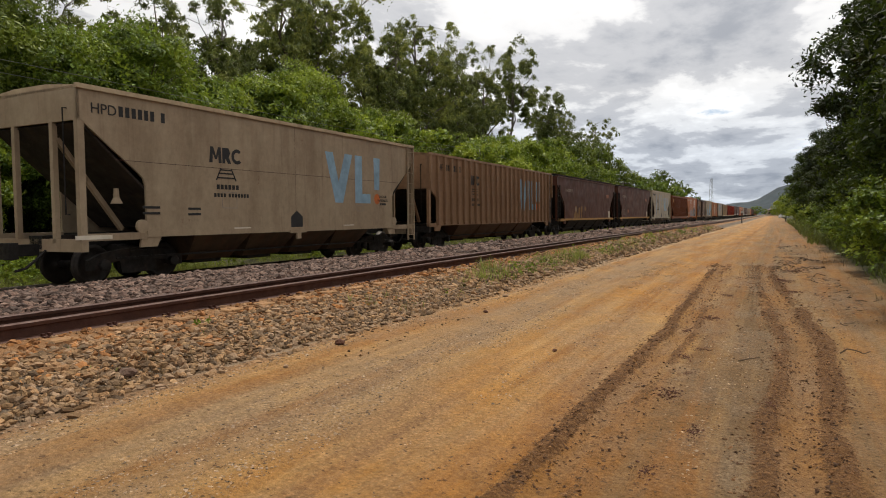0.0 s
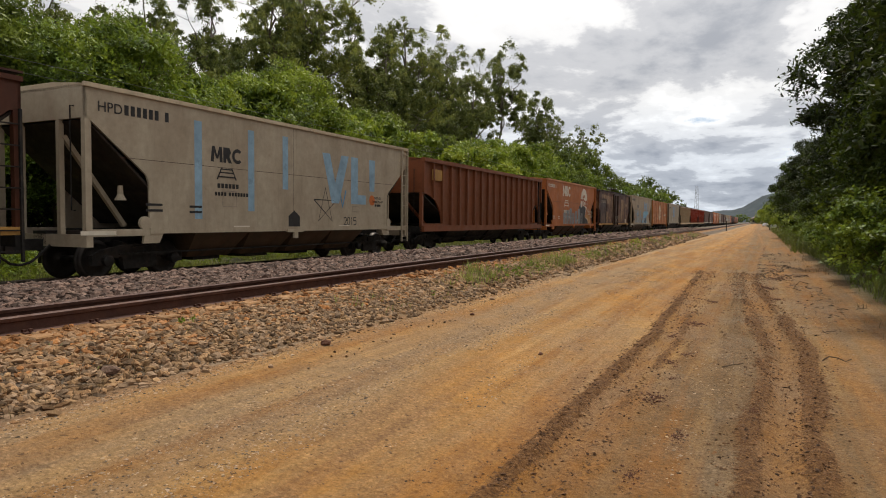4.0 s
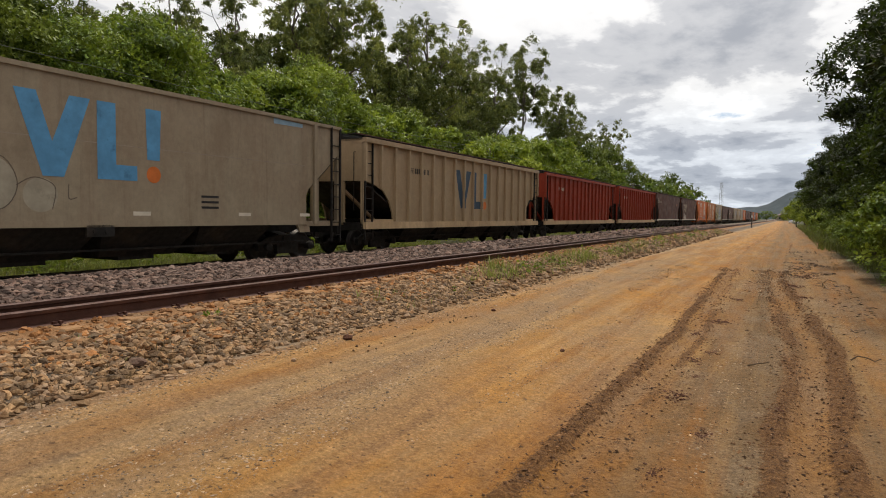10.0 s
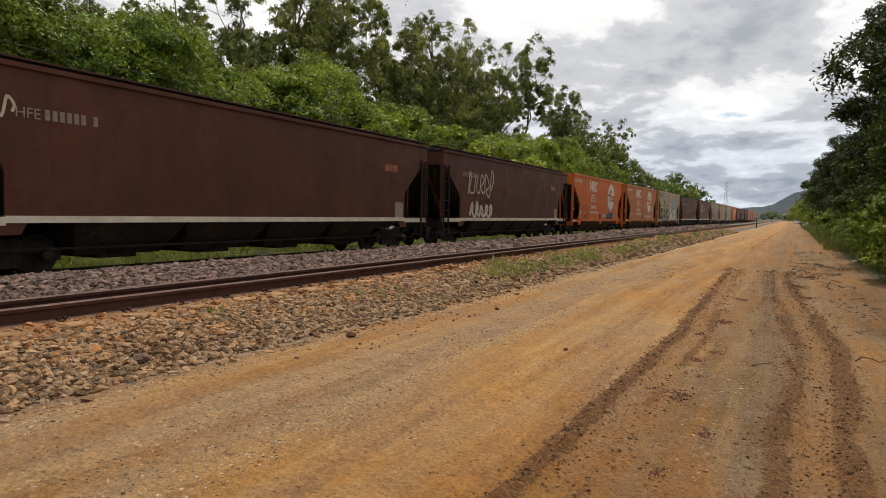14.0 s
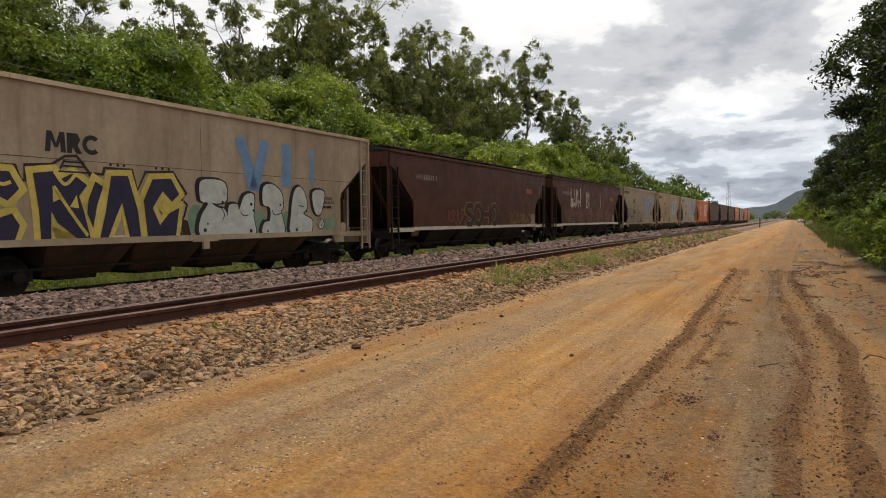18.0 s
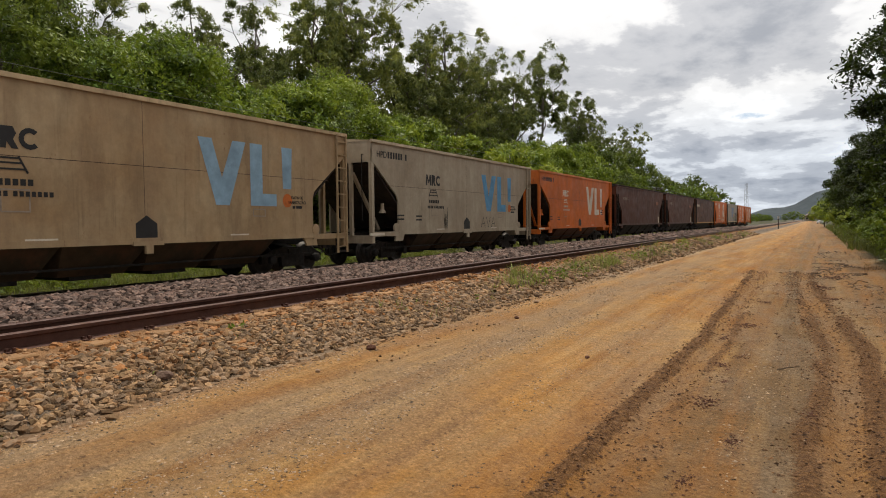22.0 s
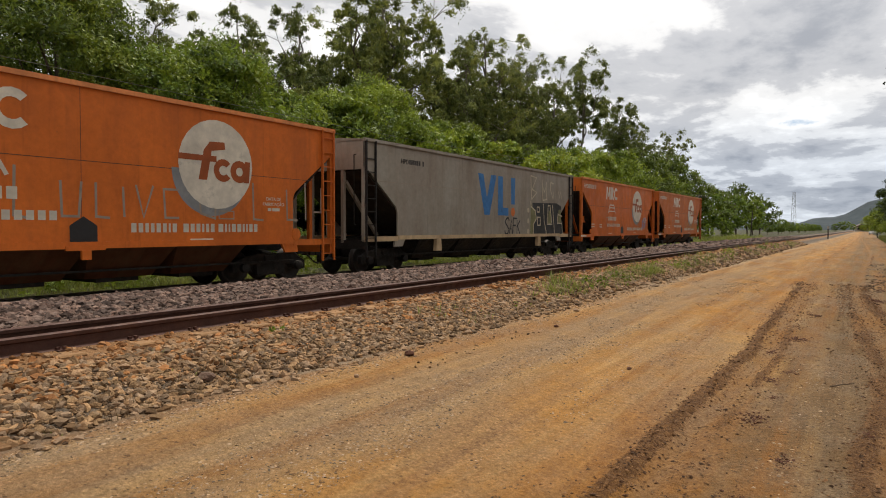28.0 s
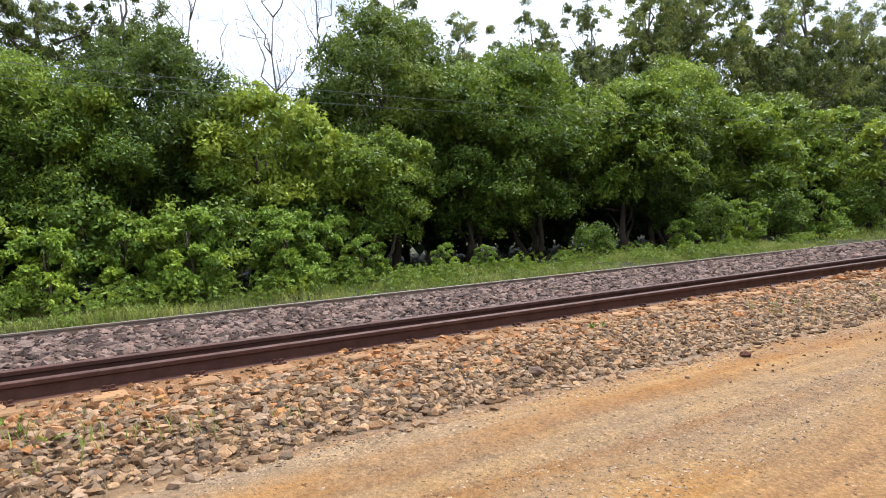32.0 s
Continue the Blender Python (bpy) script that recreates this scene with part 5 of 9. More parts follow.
# ---- small things on the ground ----
SOIL_DARK = material("wet_soil", (0.11, 0.042, 0.02), 0.95, 0, 6, 0.4, 0.7, 40)
SOIL_CRUMB = material("soil_crumb", (0.105, 0.047, 0.017), 0.95, 0, 6, 0.4, 0.6, 60, island_tone=0.6, island_hue=(0.165, 0.082, 0.032))
STICK = material("dry_twig", (0.13, 0.085, 0.05), 0.9, 0, 5, 0.3, 0.4, 40)


def clod(u, y, r, seed):
    """A crumbled heap of dark soil."""
    rng = np.random.default_rng(seed)
    n = 130
    q = rng.normal(size=(n, 2)) * (0.3 + 0.8 * rng.random((n, 1)))
    U, Y = u + q[:, 0] * r * 0.62, y + q[:, 1] * r * 1.3
    S = r * (0.03 + 0.13 * rng.random(n) ** 3)
    heap("soil_clod", U, Y, S, np.array([height(a, b) for a, b in zip(U, Y)]) + S * 0.3, SOIL_DARK, seed, "dark crumbled clod of soil on the dirt road", "soil", 0.7)


for k, (y, u, r) in enumerate(((5.38, -0.65, 0.12), (4.52, -0.39, 0.085), (3.71, -0.56, 0.09), (6.83, -0.68, 0.09), (7.35, -0.57, 0.09), (9.62, -0.66, 0.14), (5.41, 0.07, 0.07), (6.16, -0.59, 0.06), (8.6, -0.85, 0.1), (12.5, -0.6, 0.14), (13.4, 0.45, 0.15), (15.5, 0.35, 0.2), (18.5, 0.6, 0.25))):
    clod(u, y, r, 60 + k)


def rock(u, y, r, seed, mat, label):
    rng = np.random.default_rng(seed)
    bm = bmesh.new()
    bmesh.ops.create_icosphere(bm, subdivisions=2, radius=1)
    for v in bm.verts:
        n = 1 + 0.35 * noise.noise(v.co * 1.3 + Vector((seed, 0, 0)))
        v.co = Vector((v.co.x * n * r * 1.2, v.co.y * n * r, v.co.z * n * r * 0.75 + r * 0.45))
    me = finish(bm, "rock")
    ob = part("rock", me, mat, m=pose(u + bend(y), y, height(u, y), 0, 0, 40 * seed))
    tagged(ob, label, "rock")


rock(-3.69, 5.16, 0.042, 1, SOIL_DARK, "dark lone stone at the edge of the dirt road")
rock(-4.19, 3.19, 0.055, 2, material("brown_rock", (0.13, 0.075, 0.05), 0.9, 0, 6, 0.3, 0.5, 30), "brown stone at the foot of the ballast")
for k, (u, y) in enumerate(((-3.55, 4.2), (-3.3, 7.9), (-3.6, 9.4), (-1.9, 6.4))):
    rock(u, y, 0.022 + 0.006 * (k % 3), 3 + k, SOIL_DARK if k % 2 else STONE, "small loose stone on the dirt road")


def twig(u, y, length, turn, seed):
    rng = np.random.default_rng(seed)
    bm = bmesh.new()
    limb(bm, crooked(rng, (0, 0, 0.012), (length, 0, 0.03), 4, 0.08), 0.008, 0.004, 5)
    limb(bm, crooked(rng, (length * 0.5, 0, 0.02), (length * 0.75, length * 0.25, 0.05), 2, 0.05), 0.005, 0.003, 4)
    tagged(part("twig", finish(bm, "twig"), STICK, m=pose(u + bend(y), y, height(u, y), 0, 0, turn)), "dry brown twig lying on the sand", "twig")


for k, (u, y, l) in enumerate(((0.71, 7.6, 0.3), (1.1, 22.8, 1.4), (0.8, 19.2, 1.1), (1.2, 17, 0.7), (0.9, 9.8, 0.35), (1.3, 12.2, 0.5), (-0.2, 6.9, 0.25), (0.95, 15.2, 0.6))):
    twig(u, y, l, 25 + 63 * k, 80 + k)


def rut_crumbs(seed):
    """Loose crumbs of soil along the banks of the ruts and strewn between them."""
    rng = np.random.default_rng(seed)
    U, Y, S = [], [], []
    for (path, wide, deep, left, right), dense in zip(RUTS[:4], (1.0, 1.0, 0.5, 0.6)):
        for amount, side in ((left, -1), (right, 1)):
            n = int(7000 * amount * dense)
            y = 2.2 + 18.0 * rng.random(n) ** 1.6
            c = np.array([along(path, q) + 0.05 * noise.noise((q * 0.55, 3.0, 0.0)) for q in y])
            U.append(c + side * wide * (1.75 + 1.0 * rng.normal(size=n)))
            Y.append(y)
            S.append((0.0018 + 0.012 * rng.random(n) ** 5) * (1 + y / 22))
    n = 5200
    y = 2.2 + 20.0 * rng.random(n) ** 1.6
    U.append(-0.35 + 0.55 * rng.normal(size=n))
    Y.append(y)
    S.append((0.002 + 0.007 * rng.random(n) ** 4) * (1 + y / 25))
    U, Y, S = np.concatenate(U), np.concatenate(Y), np.concatenate(S)
    heap("soil_crumbs", U, Y, S, np.array([height(a, b) for a, b in zip(U, Y)]) + S * 0.15, SOIL_CRUMB, seed, "dark crumbs of loose soil along the tyre ruts", "soil", 0.85)


rut_crumbs(91)


def road_chips(seed):
    """Flat pale chips of gravel pressed into the harder lanes of the road."""
    rng = np.random.default_rng(seed)
    n = 62000
    y = 0.5 + 19.5 * rng.random(n) ** 1.5
    u = rng.choice([-3.85, -3.1, -2.75, -2.4, -1.85, -0.3, 0.9], n, p=[0.34, 0.12, 0.17, 0.17, 0.08, 0.07, 0.05]) + rng.normal(size=n) * 0.17
    keep = np.array([noise.noise((a * 1.6, b * 0.22, 2.0)) + 0.6 * noise.noise((a * 3.3, b * 1.2, 7.0)) + (0.3 if a < -3.6 else 0.0) for a, b in zip(u, y)]) > 0.02
    u, y = u[keep], y[keep]
    s = (0.003 + 0.010 * rng.random(len(u)) ** 4) * (1 + y / 25)
    heap("gravel_chips", u, y, s, np.array([height(a, b) for a, b in zip(u, y)]) + s * 0.05, CHIP, seed, "flat pale gravel chips pressed into the road", "gravel", 0.5)


LITTER = material("dry_litter", (0.06, 0.032, 0.018), 0.95, 0, 6, 0.4, 0.5, 60, island_tone=0.8, island_hue=(0.12, 0.07, 0.035))


def leaf_litter(seed):
    """Dark dry leaves and bark blown against the verge under the trees."""
    rng = np.random.default_rng(seed)
    n = 2600
    y = np.concatenate([rng.uniform(17.5, 24.5, 1700), rng.uniform(9, 17, 500), rng.uniform(25, 34, 400)])
    u = 1.35 - 1.2 * rng.random(n) ** 1.7
    s = (0.012 + 0.03 * rng.random(n) ** 2) * (0.6 + y / 40)
    keep = np.array([noise.noise((a * 1.2, b * 0.9, 5.0)) for a, b in zip(u, y)]) > -0.05
    u, y, s = u[keep], y[keep], s[keep]
    heap("leaf_litter", u, y, s, np.array([height(a, b) for a, b in zip(u, y)]) + s * 0.1, LITTER, seed, "dark dry leaf litter under the roadside trees", "litter", 0.3)


leaf_litter(95)
CHIP = material("gravel_chip", (0.31, 0.215, 0.13), 0.9, 0, 9.0, 0.3, 0.3, 60, island_hue=(0.22, 0.16, 0.11), island_tone=0.8, spec=0.15)
road_chips(92)


# ---- markings: thin painted shapes on the near side of a wagon, in (y, z) ----
GLYPHS = dict(A="0,0 2,6 4,0;1,2 3,2", B="0,0 0,6 3,6 4,5 3,3.3 0,3.3;3,3.3 4,2 3,0 0,0", C="4,5 3,6 1,6 0,4 0,2 1,0 3,0 4,1", D="0,0 0,6 3,6 4,4 4,2 3,0 0,0", E="4,6 0,6 0,0 4,0;0,3 3,3", F="4,6 0,6 0,0;0,3 3,3",
              G="4,5 3,6 1,6 0,4 0,2 1,0 3,0 4,2 4,3 2,3", H="0,0 0,6;4,0 4,6;0,3 4,3", I="2,0 2,6", J="0,1 1,0 2,0 3,1 3,6", K="0,0 0,6;4,6 0,2.6;1.2,3.4 4,0", L="0,6 0,0 4,0", M="0,0 0,6 2,2 4,6 4,0", N="0,0 0,6 4,0 4,6", O="1,0 0,2 0,4 1,6 3,6 4,4 4,2 3,0 1,0",
              P="0,0 0,6 3,6 4,5 4,4 3,3 0,3", R="0,0 0,6 3,6 4,5 4,4 3,3 0,3;2,3 4,0", S="4,5 3,6 1,6 0,5 0,4 4,2 4,1 3,0 1,0 0,1", T="2,0 2,6;0,6 4,6", U="0,6 0,1 1,0 3,0 4,1 4,6", V="0,6 2,0 4,6", W="0,6 1,0 2,4 3,0 4,6", X="0,0 4,6;0,6 4,0", Y="0,6 2,3 4,6;2,3 2,0", Z="0,6 4,6 0,0 4,0")
GLYPHS.update({"0": GLYPHS["O"], "1": "1,5 2,6 2,0", "2": "0,5 1,6 3,6 4,5 4,4 0,0 4,0", "5": "4,6 0,6 0,3.5 3,3.5 4,2.5 4,1 3,0 0,0", "*": "0,3.8 4,3.8 0.8,0 2,6 3.2,0 0,3.8", "^": "0,0 2,6 4,0 0,0", "~": "0,2 1,4 2,2 3,4 4,2"})


class Paint:
    """Gathers flat shapes and strokes for one marking; each piece lies a hair above the last and becomes a part of its own."""

    def __init__(self):
        self.pieces = []

    def add(self, verts, faces):
        x = 0.0004 * len(self.pieces)
        self.pieces.append(([(x, *v) for v in verts], faces))
        return self

    def poly(self, pts):
        return self.add(pts, [tuple(range(len(pts)))])

    def stroke(self, pts, w):
        pts = [Vector(p) for p in pts]
        left, right = [], []
        for i, p in enumerate(pts):
            d0 = (p - pts[i - 1]).normalized() if i else None
            d1 = (pts[i + 1] - p).normalized() if i + 1 < len(pts) else None
            d = ((d0 or d1) + (d1 or d0))
            d = d.normalized() if d.length > 0.3 else (d1 or d0)
            k = 1.0 if d0 is None or d1 is None else min(1.6, 1 / max(0.4, d.dot(d0)))
            n = Vector((-d[1], d[0])) * (w / 2 * k)
            left.append(tuple(p + n))
            right.append(tuple(p - n))
        m = len(pts)
        return self.add(left + right, [(i, m + i, m + i + 1, i + 1) for i in range(m - 1)])

    def curve(self, pts, w, steps=5):
        """A smooth stroke through points, as a hand with a spray can draws it."""
        pts = [Vector(p) for p in pts]
        out = []
        for i in range(len(pts) - 1):
            p0, p1, p2, p3 = pts[max(0, i - 1)], pts[i], pts[i + 1], pts[min(len(pts) - 1, i + 2)]
            for k in range(steps):
                f = k / steps
                out.append(0.5 * (2 * p1 + (p2 - p0) * f + (2 * p0 - 5 * p1 + 4 * p2 - p3) * f * f + (3 * p1 - p0 - 3 * p2 + p3) * f ** 3))
        return self.stroke(out + [pts[-1]], w)

    def blob(self, pts, steps=4):
        """A filled shape with a smooth closed outline."""
        pts = [Vector(p) for p in pts]
        n, out = len(pts), []
        for i in range(n):
            p0, p1, p2, p3 = pts[i - 1], pts[i], pts[(i + 1) % n], pts[(i + 2) % n]
            for k in range(steps):
                f = k / steps
                out.append(tuple(0.5 * (2 * p1 + (p2 - p0) * f + (2 * p0 - 5 * p1 + 4 * p2 - p3) * f * f + (3 * p1 - p0 - 3 * p2 + p3) * f ** 3)))
        return self.poly(out)

    def disc(self, y, z, r, a0=0.0, a1=360.0, inner=0.0, n=28):
        ang = [radians(a0 + (a1 - a0) * i / n) for i in range(n + 1)]
        if inner:
            pts = [(y + R * math.cos(a), z + R * math.sin(a)) for R in (inner, r) for a in ang]
            return self.add(pts, [(i, n + 1 + i, n + 2 + i, i + 1) for i in range(n)])
        return self.poly([(y + r * math.cos(a), z + r * math.sin(a)) for a in ang[:-1]])

    def clipped(self, strips):
        """The same shapes cut to upright strips (y0, y1), for paint that runs over ribs."""
        out = Paint()
        for verts, faces in self.pieces:
            for f in faces:
                for lo, hi in strips:
                    pts = [verts[i][1:] for i in f]
                    for edge, sign in ((lo, 1), (hi, -1)):
                        kept = []
                        for p, q in zip(pts, pts[1:] + pts[:1]):
                            a, b = (p[0] - edge) * sign, (q[0] - edge) * sign
                            if a >= 0:
                                kept.append(p)
                            if a * b < 0:
                                kept.append((edge, p[1] + (q[1] - p[1]) * a / (a - b)))
                        pts = kept
                    if len(pts) > 2:
                        out.poly(pts)
        return out

    def word(self, text, y, z, h, w=None, gap=0.3, pen=None, lean=0.0, wild=0.0, seed=0):
        rng = random.Random(seed)
        w, x = w or h * 0.6, y
        for ch in text:
            if ch != " ":
                for line in GLYPHS[ch].split(";"):
                    pts = [tuple(map(float, p.split(","))) for p in line.split()]
                    self.stroke([(x + a / 4 * w + b / 6 * h * lean + rng.uniform(-wild, wild), z + b / 6 * h + rng.uniform(-wild, wild)) for a, b in pts], pen or h * 0.12)
            x += w * (1 + gap)
        return self

    def bars(self, y, z, widths, h, gap=0.05):
        """Writing that cannot or may not be given: a row of plain bars."""
        for w in widths:
            if w > 0:
                self.poly([(y, z), (y + w, z), (y + w, z + h), (y, z + h)])
            y += abs(w) + gap
        return self

    def put(self, wagon, mat, name="marking", label="", x=1.405):
        for verts, faces in self.pieces:
            part(name, mesh_of(name, [(x + a, b, c) for a, b, c in verts], faces), mat, wagon, label)
        if wagon.get("ribs"):
            strips = [(y - RIB_HALF, y + RIB_HALF) for y in RIB_PLACES[wagon.name]]
            for verts, faces in self.clipped(strips).pieces:
                part(name, mesh_of(name, [(x + RIB_DEPTH + a * 0.1, b, c) for a, b, c in verts], faces), mat, wagon, label)
        return self


RIB_HALF, RIB_DEPTH, RIB_PLACES = 0.045, 0.10, {}


def flat_paint(name, colour, rough=0.6):
    return material(name, colour, rough, 0, 1.2, 0.2, 0.03, 4.5, spots=tuple(v * 0.6 for v in colour), spot_amount=0.15, spot_scale=3)


P_WHITE, P_BLACK = flat_paint("paint_white", (0.68, 0.60, 0.48)), flat_paint("paint_black", (0.022, 0.02, 0.02))
P_BLUE, P_ORANGE = flat_paint("paint_blue", (0.10, 0.30, 0.52)), flat_paint("paint_orange", (0.62, 0.16, 0.03))
P_NAVY, P_GREY = flat_paint("paint_navy", (0.04, 0.075, 0.12)), flat_paint("paint_grey", (0.24, 0.24, 0.24))
P_CHALK = flat_paint("paint_chalk", (0.56, 0.57, 0.51))
P_SPRAY = flat_paint("paint_faint_blue", (0.17, 0.29, 0.45))
P_YELLOW, P_RUST = flat_paint("paint_yellow", (0.66, 0.50, 0.11)), flat_paint("paint_rust", (0.34, 0.11, 0.04))
P_PALE, P_CREAM = flat_paint("paint_pale_blue", (0.27, 0.41, 0.52)), flat_paint("paint_cream", (0.56, 0.47, 0.33))
P_SEAM = flat_paint("seam_grime", (0.085, 0.045, 0.03))
P_DIM, P_PURPLE = flat_paint("paint_dim_grey", (0.32, 0.25, 0.19)), flat_paint("paint_purple", (0.028, 0.024, 0.055))


def wagon_number(w, y, z, mat, h=0.2, prefix="HPD"):
    """The fleet letters, with a plain bar for each digit of the number."""
    lettering(w, prefix, y + h * 1.3, z, h * 1.4, mat, "fleet_letters")
    y += h * 2.9
    for k in range(7):
        part("number_bar", shared(("number_bar", h), lambda bm: box(bm, 1.402, 1.406, 0, h * 0.46, 0, h)), mat, w, m=pose(0, y, z))
        y += h * (0.72 if k != 5 else 1.3)


def bar_row(w, y, z, widths, h, gap, mat):
    """Lettering as a row of plain bars, each a part; a negative width is a space."""
    for q in widths:
        if q > 0:
            part("text_bar", shared(("text_bar", round(q, 4), round(h, 4)), lambda bm: box(bm, 1.402, 1.406, 0, q, 0, h)), mat, w, m=pose(0, y, z))
        y += abs(q) + gap


def leasing_mark(w, y, z, h, mat):
    """A zigzag, a block and an arc over a little drawing of a track, with two lines of bars below."""
    p = Paint()
    c = h * 0.92
    for quad in (((-0.06, 0), (0.22, 0), (0.32, 1), (0.06, 1)), ((0.78, 0), (1.06, 0), (1.0, 1), (0.74, 1)), ((0.06, 1), (0.32, 1), (0.62, 0.22), (0.46, 0.22)), ((0.74, 1), (1.0, 1), (0.62, 0.22), (0.46, 0.22))):
        p.poly([(y + c * a, z + h * b) for a, b in quad])
    x = y + c * 1.22
    p.poly([(x - c * 0.1, z), (x + c * 0.16, z), (x + c * 0.2, z + h * 0.3), (x + c * 0.42, z), (x + c * 0.74, z), (x + c * 0.5, z + h * 0.42), (x + c * 0.66, z + h * 0.7), (x + c * 0.5, z + h), (x - c * 0.1, z + h)])
    x += c * 1.3
    p.disc(x, z + h * 0.5, h * 0.5, 45, 315, h * 0.27, 12)
    s = h * 1.0
    m, t = y + c * 1.45, z - h * 0.35
    p.stroke([(m - s * 0.45, t), (m - s * 0.85, t - s * 0.75)], h * 0.1)
    p.stroke([(m + s * 0.45, t), (m + s * 0.85, t - s * 0.75)], h * 0.1)
    for a, k in ((0.08, 0.5), (0.3, 0.62), (0.58, 0.78)):
        p.stroke([(m - s * k, t - s * a), (m + s * k, t - s * a)], h * 0.085)
    p.put(w, mat, "leasing_emblem")
    a = h * 0.30
    bar_row(w, m - s * 0.82, t - s * 1.32, [a * 0.8] * 6, a, a * 0.3, mat)
    bar_row(w, m - s * 1.05, t - s * 1.82, [a * 0.6] * 4 + [-a * 0.2] + [a * 0.6] * 7, a * 0.8, a * 0.3, mat)


def wedge_mark(w, y, z, h, mat, dot, bar=None, ragged=0.0):
    """A big open wedge, an elbow, and a bar over a dot."""
    p = Paint()
    a = h * 0.27
    r = random.Random(int(100 * y))
    j = lambda: r.uniform(-ragged, ragged)
    p.poly([(y + j(), z + h + j()), (y + a * 0.95, z + h + j()), (y + h * 0.44, z + h * 0.42), (y + h * 0.66, z + h + j()), (y + h * 0.66 + a, z + h + j()), (y + h * 0.58 + j(), z + j()), (y + h * 0.32 + j(), z + j())])
    x = y + h * 1.02
    p.poly([(x, z + j()), (x + h * 0.58, z + j()), (x + h * 0.58, z + h * 0.2), (x + a * 0.98, z + h * 0.2), (x + a * 0.98, z + h + j()), (x, z + h + j())])
    p.put(w, mat, "operator_emblem")
    x += h * 0.74
    Paint().poly([(x, z + h * 0.3), (x + a * 0.75, z + h * 0.3), (x + a * 0.85, z + h), (x - a * 0.08, z + h)]).put(w, bar or mat, "emblem_bar")
    Paint().disc(x + a * 0.38, z + h * 0.1, h * 0.115).put(w, dot, "emblem_dot")


def round_mark(w, y, z, r, wag, mat=None, shade=None):
    Paint().disc(y - r * 0.14, z - r * 0.14, r * 1.02, 180, 352, r * 0.2, 24).put(w, shade or P_GREY, "emblem_shadow", x=1.4045)
    Paint().disc(y, z, r).put(w, mat or P_WHITE, "round_emblem", x=1.407)
    p = Paint()
    p.stroke([(y - r * 1.0, z + r * 0.12), (y - r * 0.02, z + r * 0.12)], r * 0.13)
    p.poly([(y - r * 0.36, z + r * 0.3), (y - r * 0.12, z + r * 0.3), (y + r * 0.22, z + r * 0.36), (y + r * 0.2, z + r * 0.52), (y - r * 0.2, z + r * 0.5)])
    p.poly([(y - r * 0.5, z - r * 0.36), (y - r * 0.28, z - r * 0.36), (y - r * 0.12, z + r * 0.44), (y - r * 0.36, z + r * 0.3)])
    p.disc(y + r * 0.16, z - r * 0.12, r * 0.26, 40, 320, r * 0.11, 14)
    p.disc(y + r * 0.62, z - r * 0.12, r * 0.26, 0, 360, r * 0.10, 16)
    p.poly([(y + r * 0.74, z - r * 0.37), (y + r * 0.90, z - r * 0.37), (y + r * 0.94, z + r * 0.13), (y + r * 0.78, z + r * 0.13)])
    p.put(w, wag, "emblem_figure", x=1.41)


def slogan_bars(w, y, z, mat, h=0.17):
    bar_row(w, y, z, [0.10, 0.09, 0.07, 0.07, 0.09, 0.08, 0.04, 0.09, -0.06, 0.12, 0.09, 0.09, 0.05, 0.07, 0.09, -0.01, 0.12, 0.05, 0.04, 0.1, 0.1, 0.05, 0.04, 0.09, 0.09], h, 0.045, mat)


def small_print(w, y, z, mat, lines=2, n=6):
    for k in range(lines):
        bar_row(w, y, z - 0.12 * k, [0.07 * n], 0.05, 0.0, mat)


def panel_frame(w, y, z, a, b, mat):
    Paint().stroke([(y, z), (y + a, z), (y + a, z + b), (y, z + b), (y, z)], 0.025).put(w, mat, "placard_frame")


WORDS = {}


def lettering(w, text, y, z, size, mat, name="lettering"):
    if (text, size, mat.name) not in WORDS:
        cu = bpy.data.curves.new("lettering", "FONT")
        cu.body, cu.size, cu.extrude = text, size, 0.002
        cu.align_x = "CENTER"
        tmp = new("lettering", cu)
        me = bpy.data.meshes.new_from_object(tmp.evaluated_get(bpy.context.evaluated_depsgraph_get()))
        bpy.data.objects.remove(tmp)
        bpy.data.curves.remove(cu)
        me.materials.clear()
        WORDS[(text, size, mat.name)] = me
    me = WORDS[(text, size, mat.name)]
    part(name, me, mat, w, m=Matrix.Translation((1.408, y, z)) @ Matrix(((0, 0, 1, 0), (1, 0, 0, 0), (0, 1, 0, 0), (0, 0, 0, 1))))


# ---- wagons ----
MESHES = {}


def shared(key, build):
    if key not in MESHES:
        bm = bmesh.new()
        out = build(bm)
        MESHES[key] = finish(bm, key[0] if isinstance(key, tuple) else key, bool(out))
    return MESHES[key]


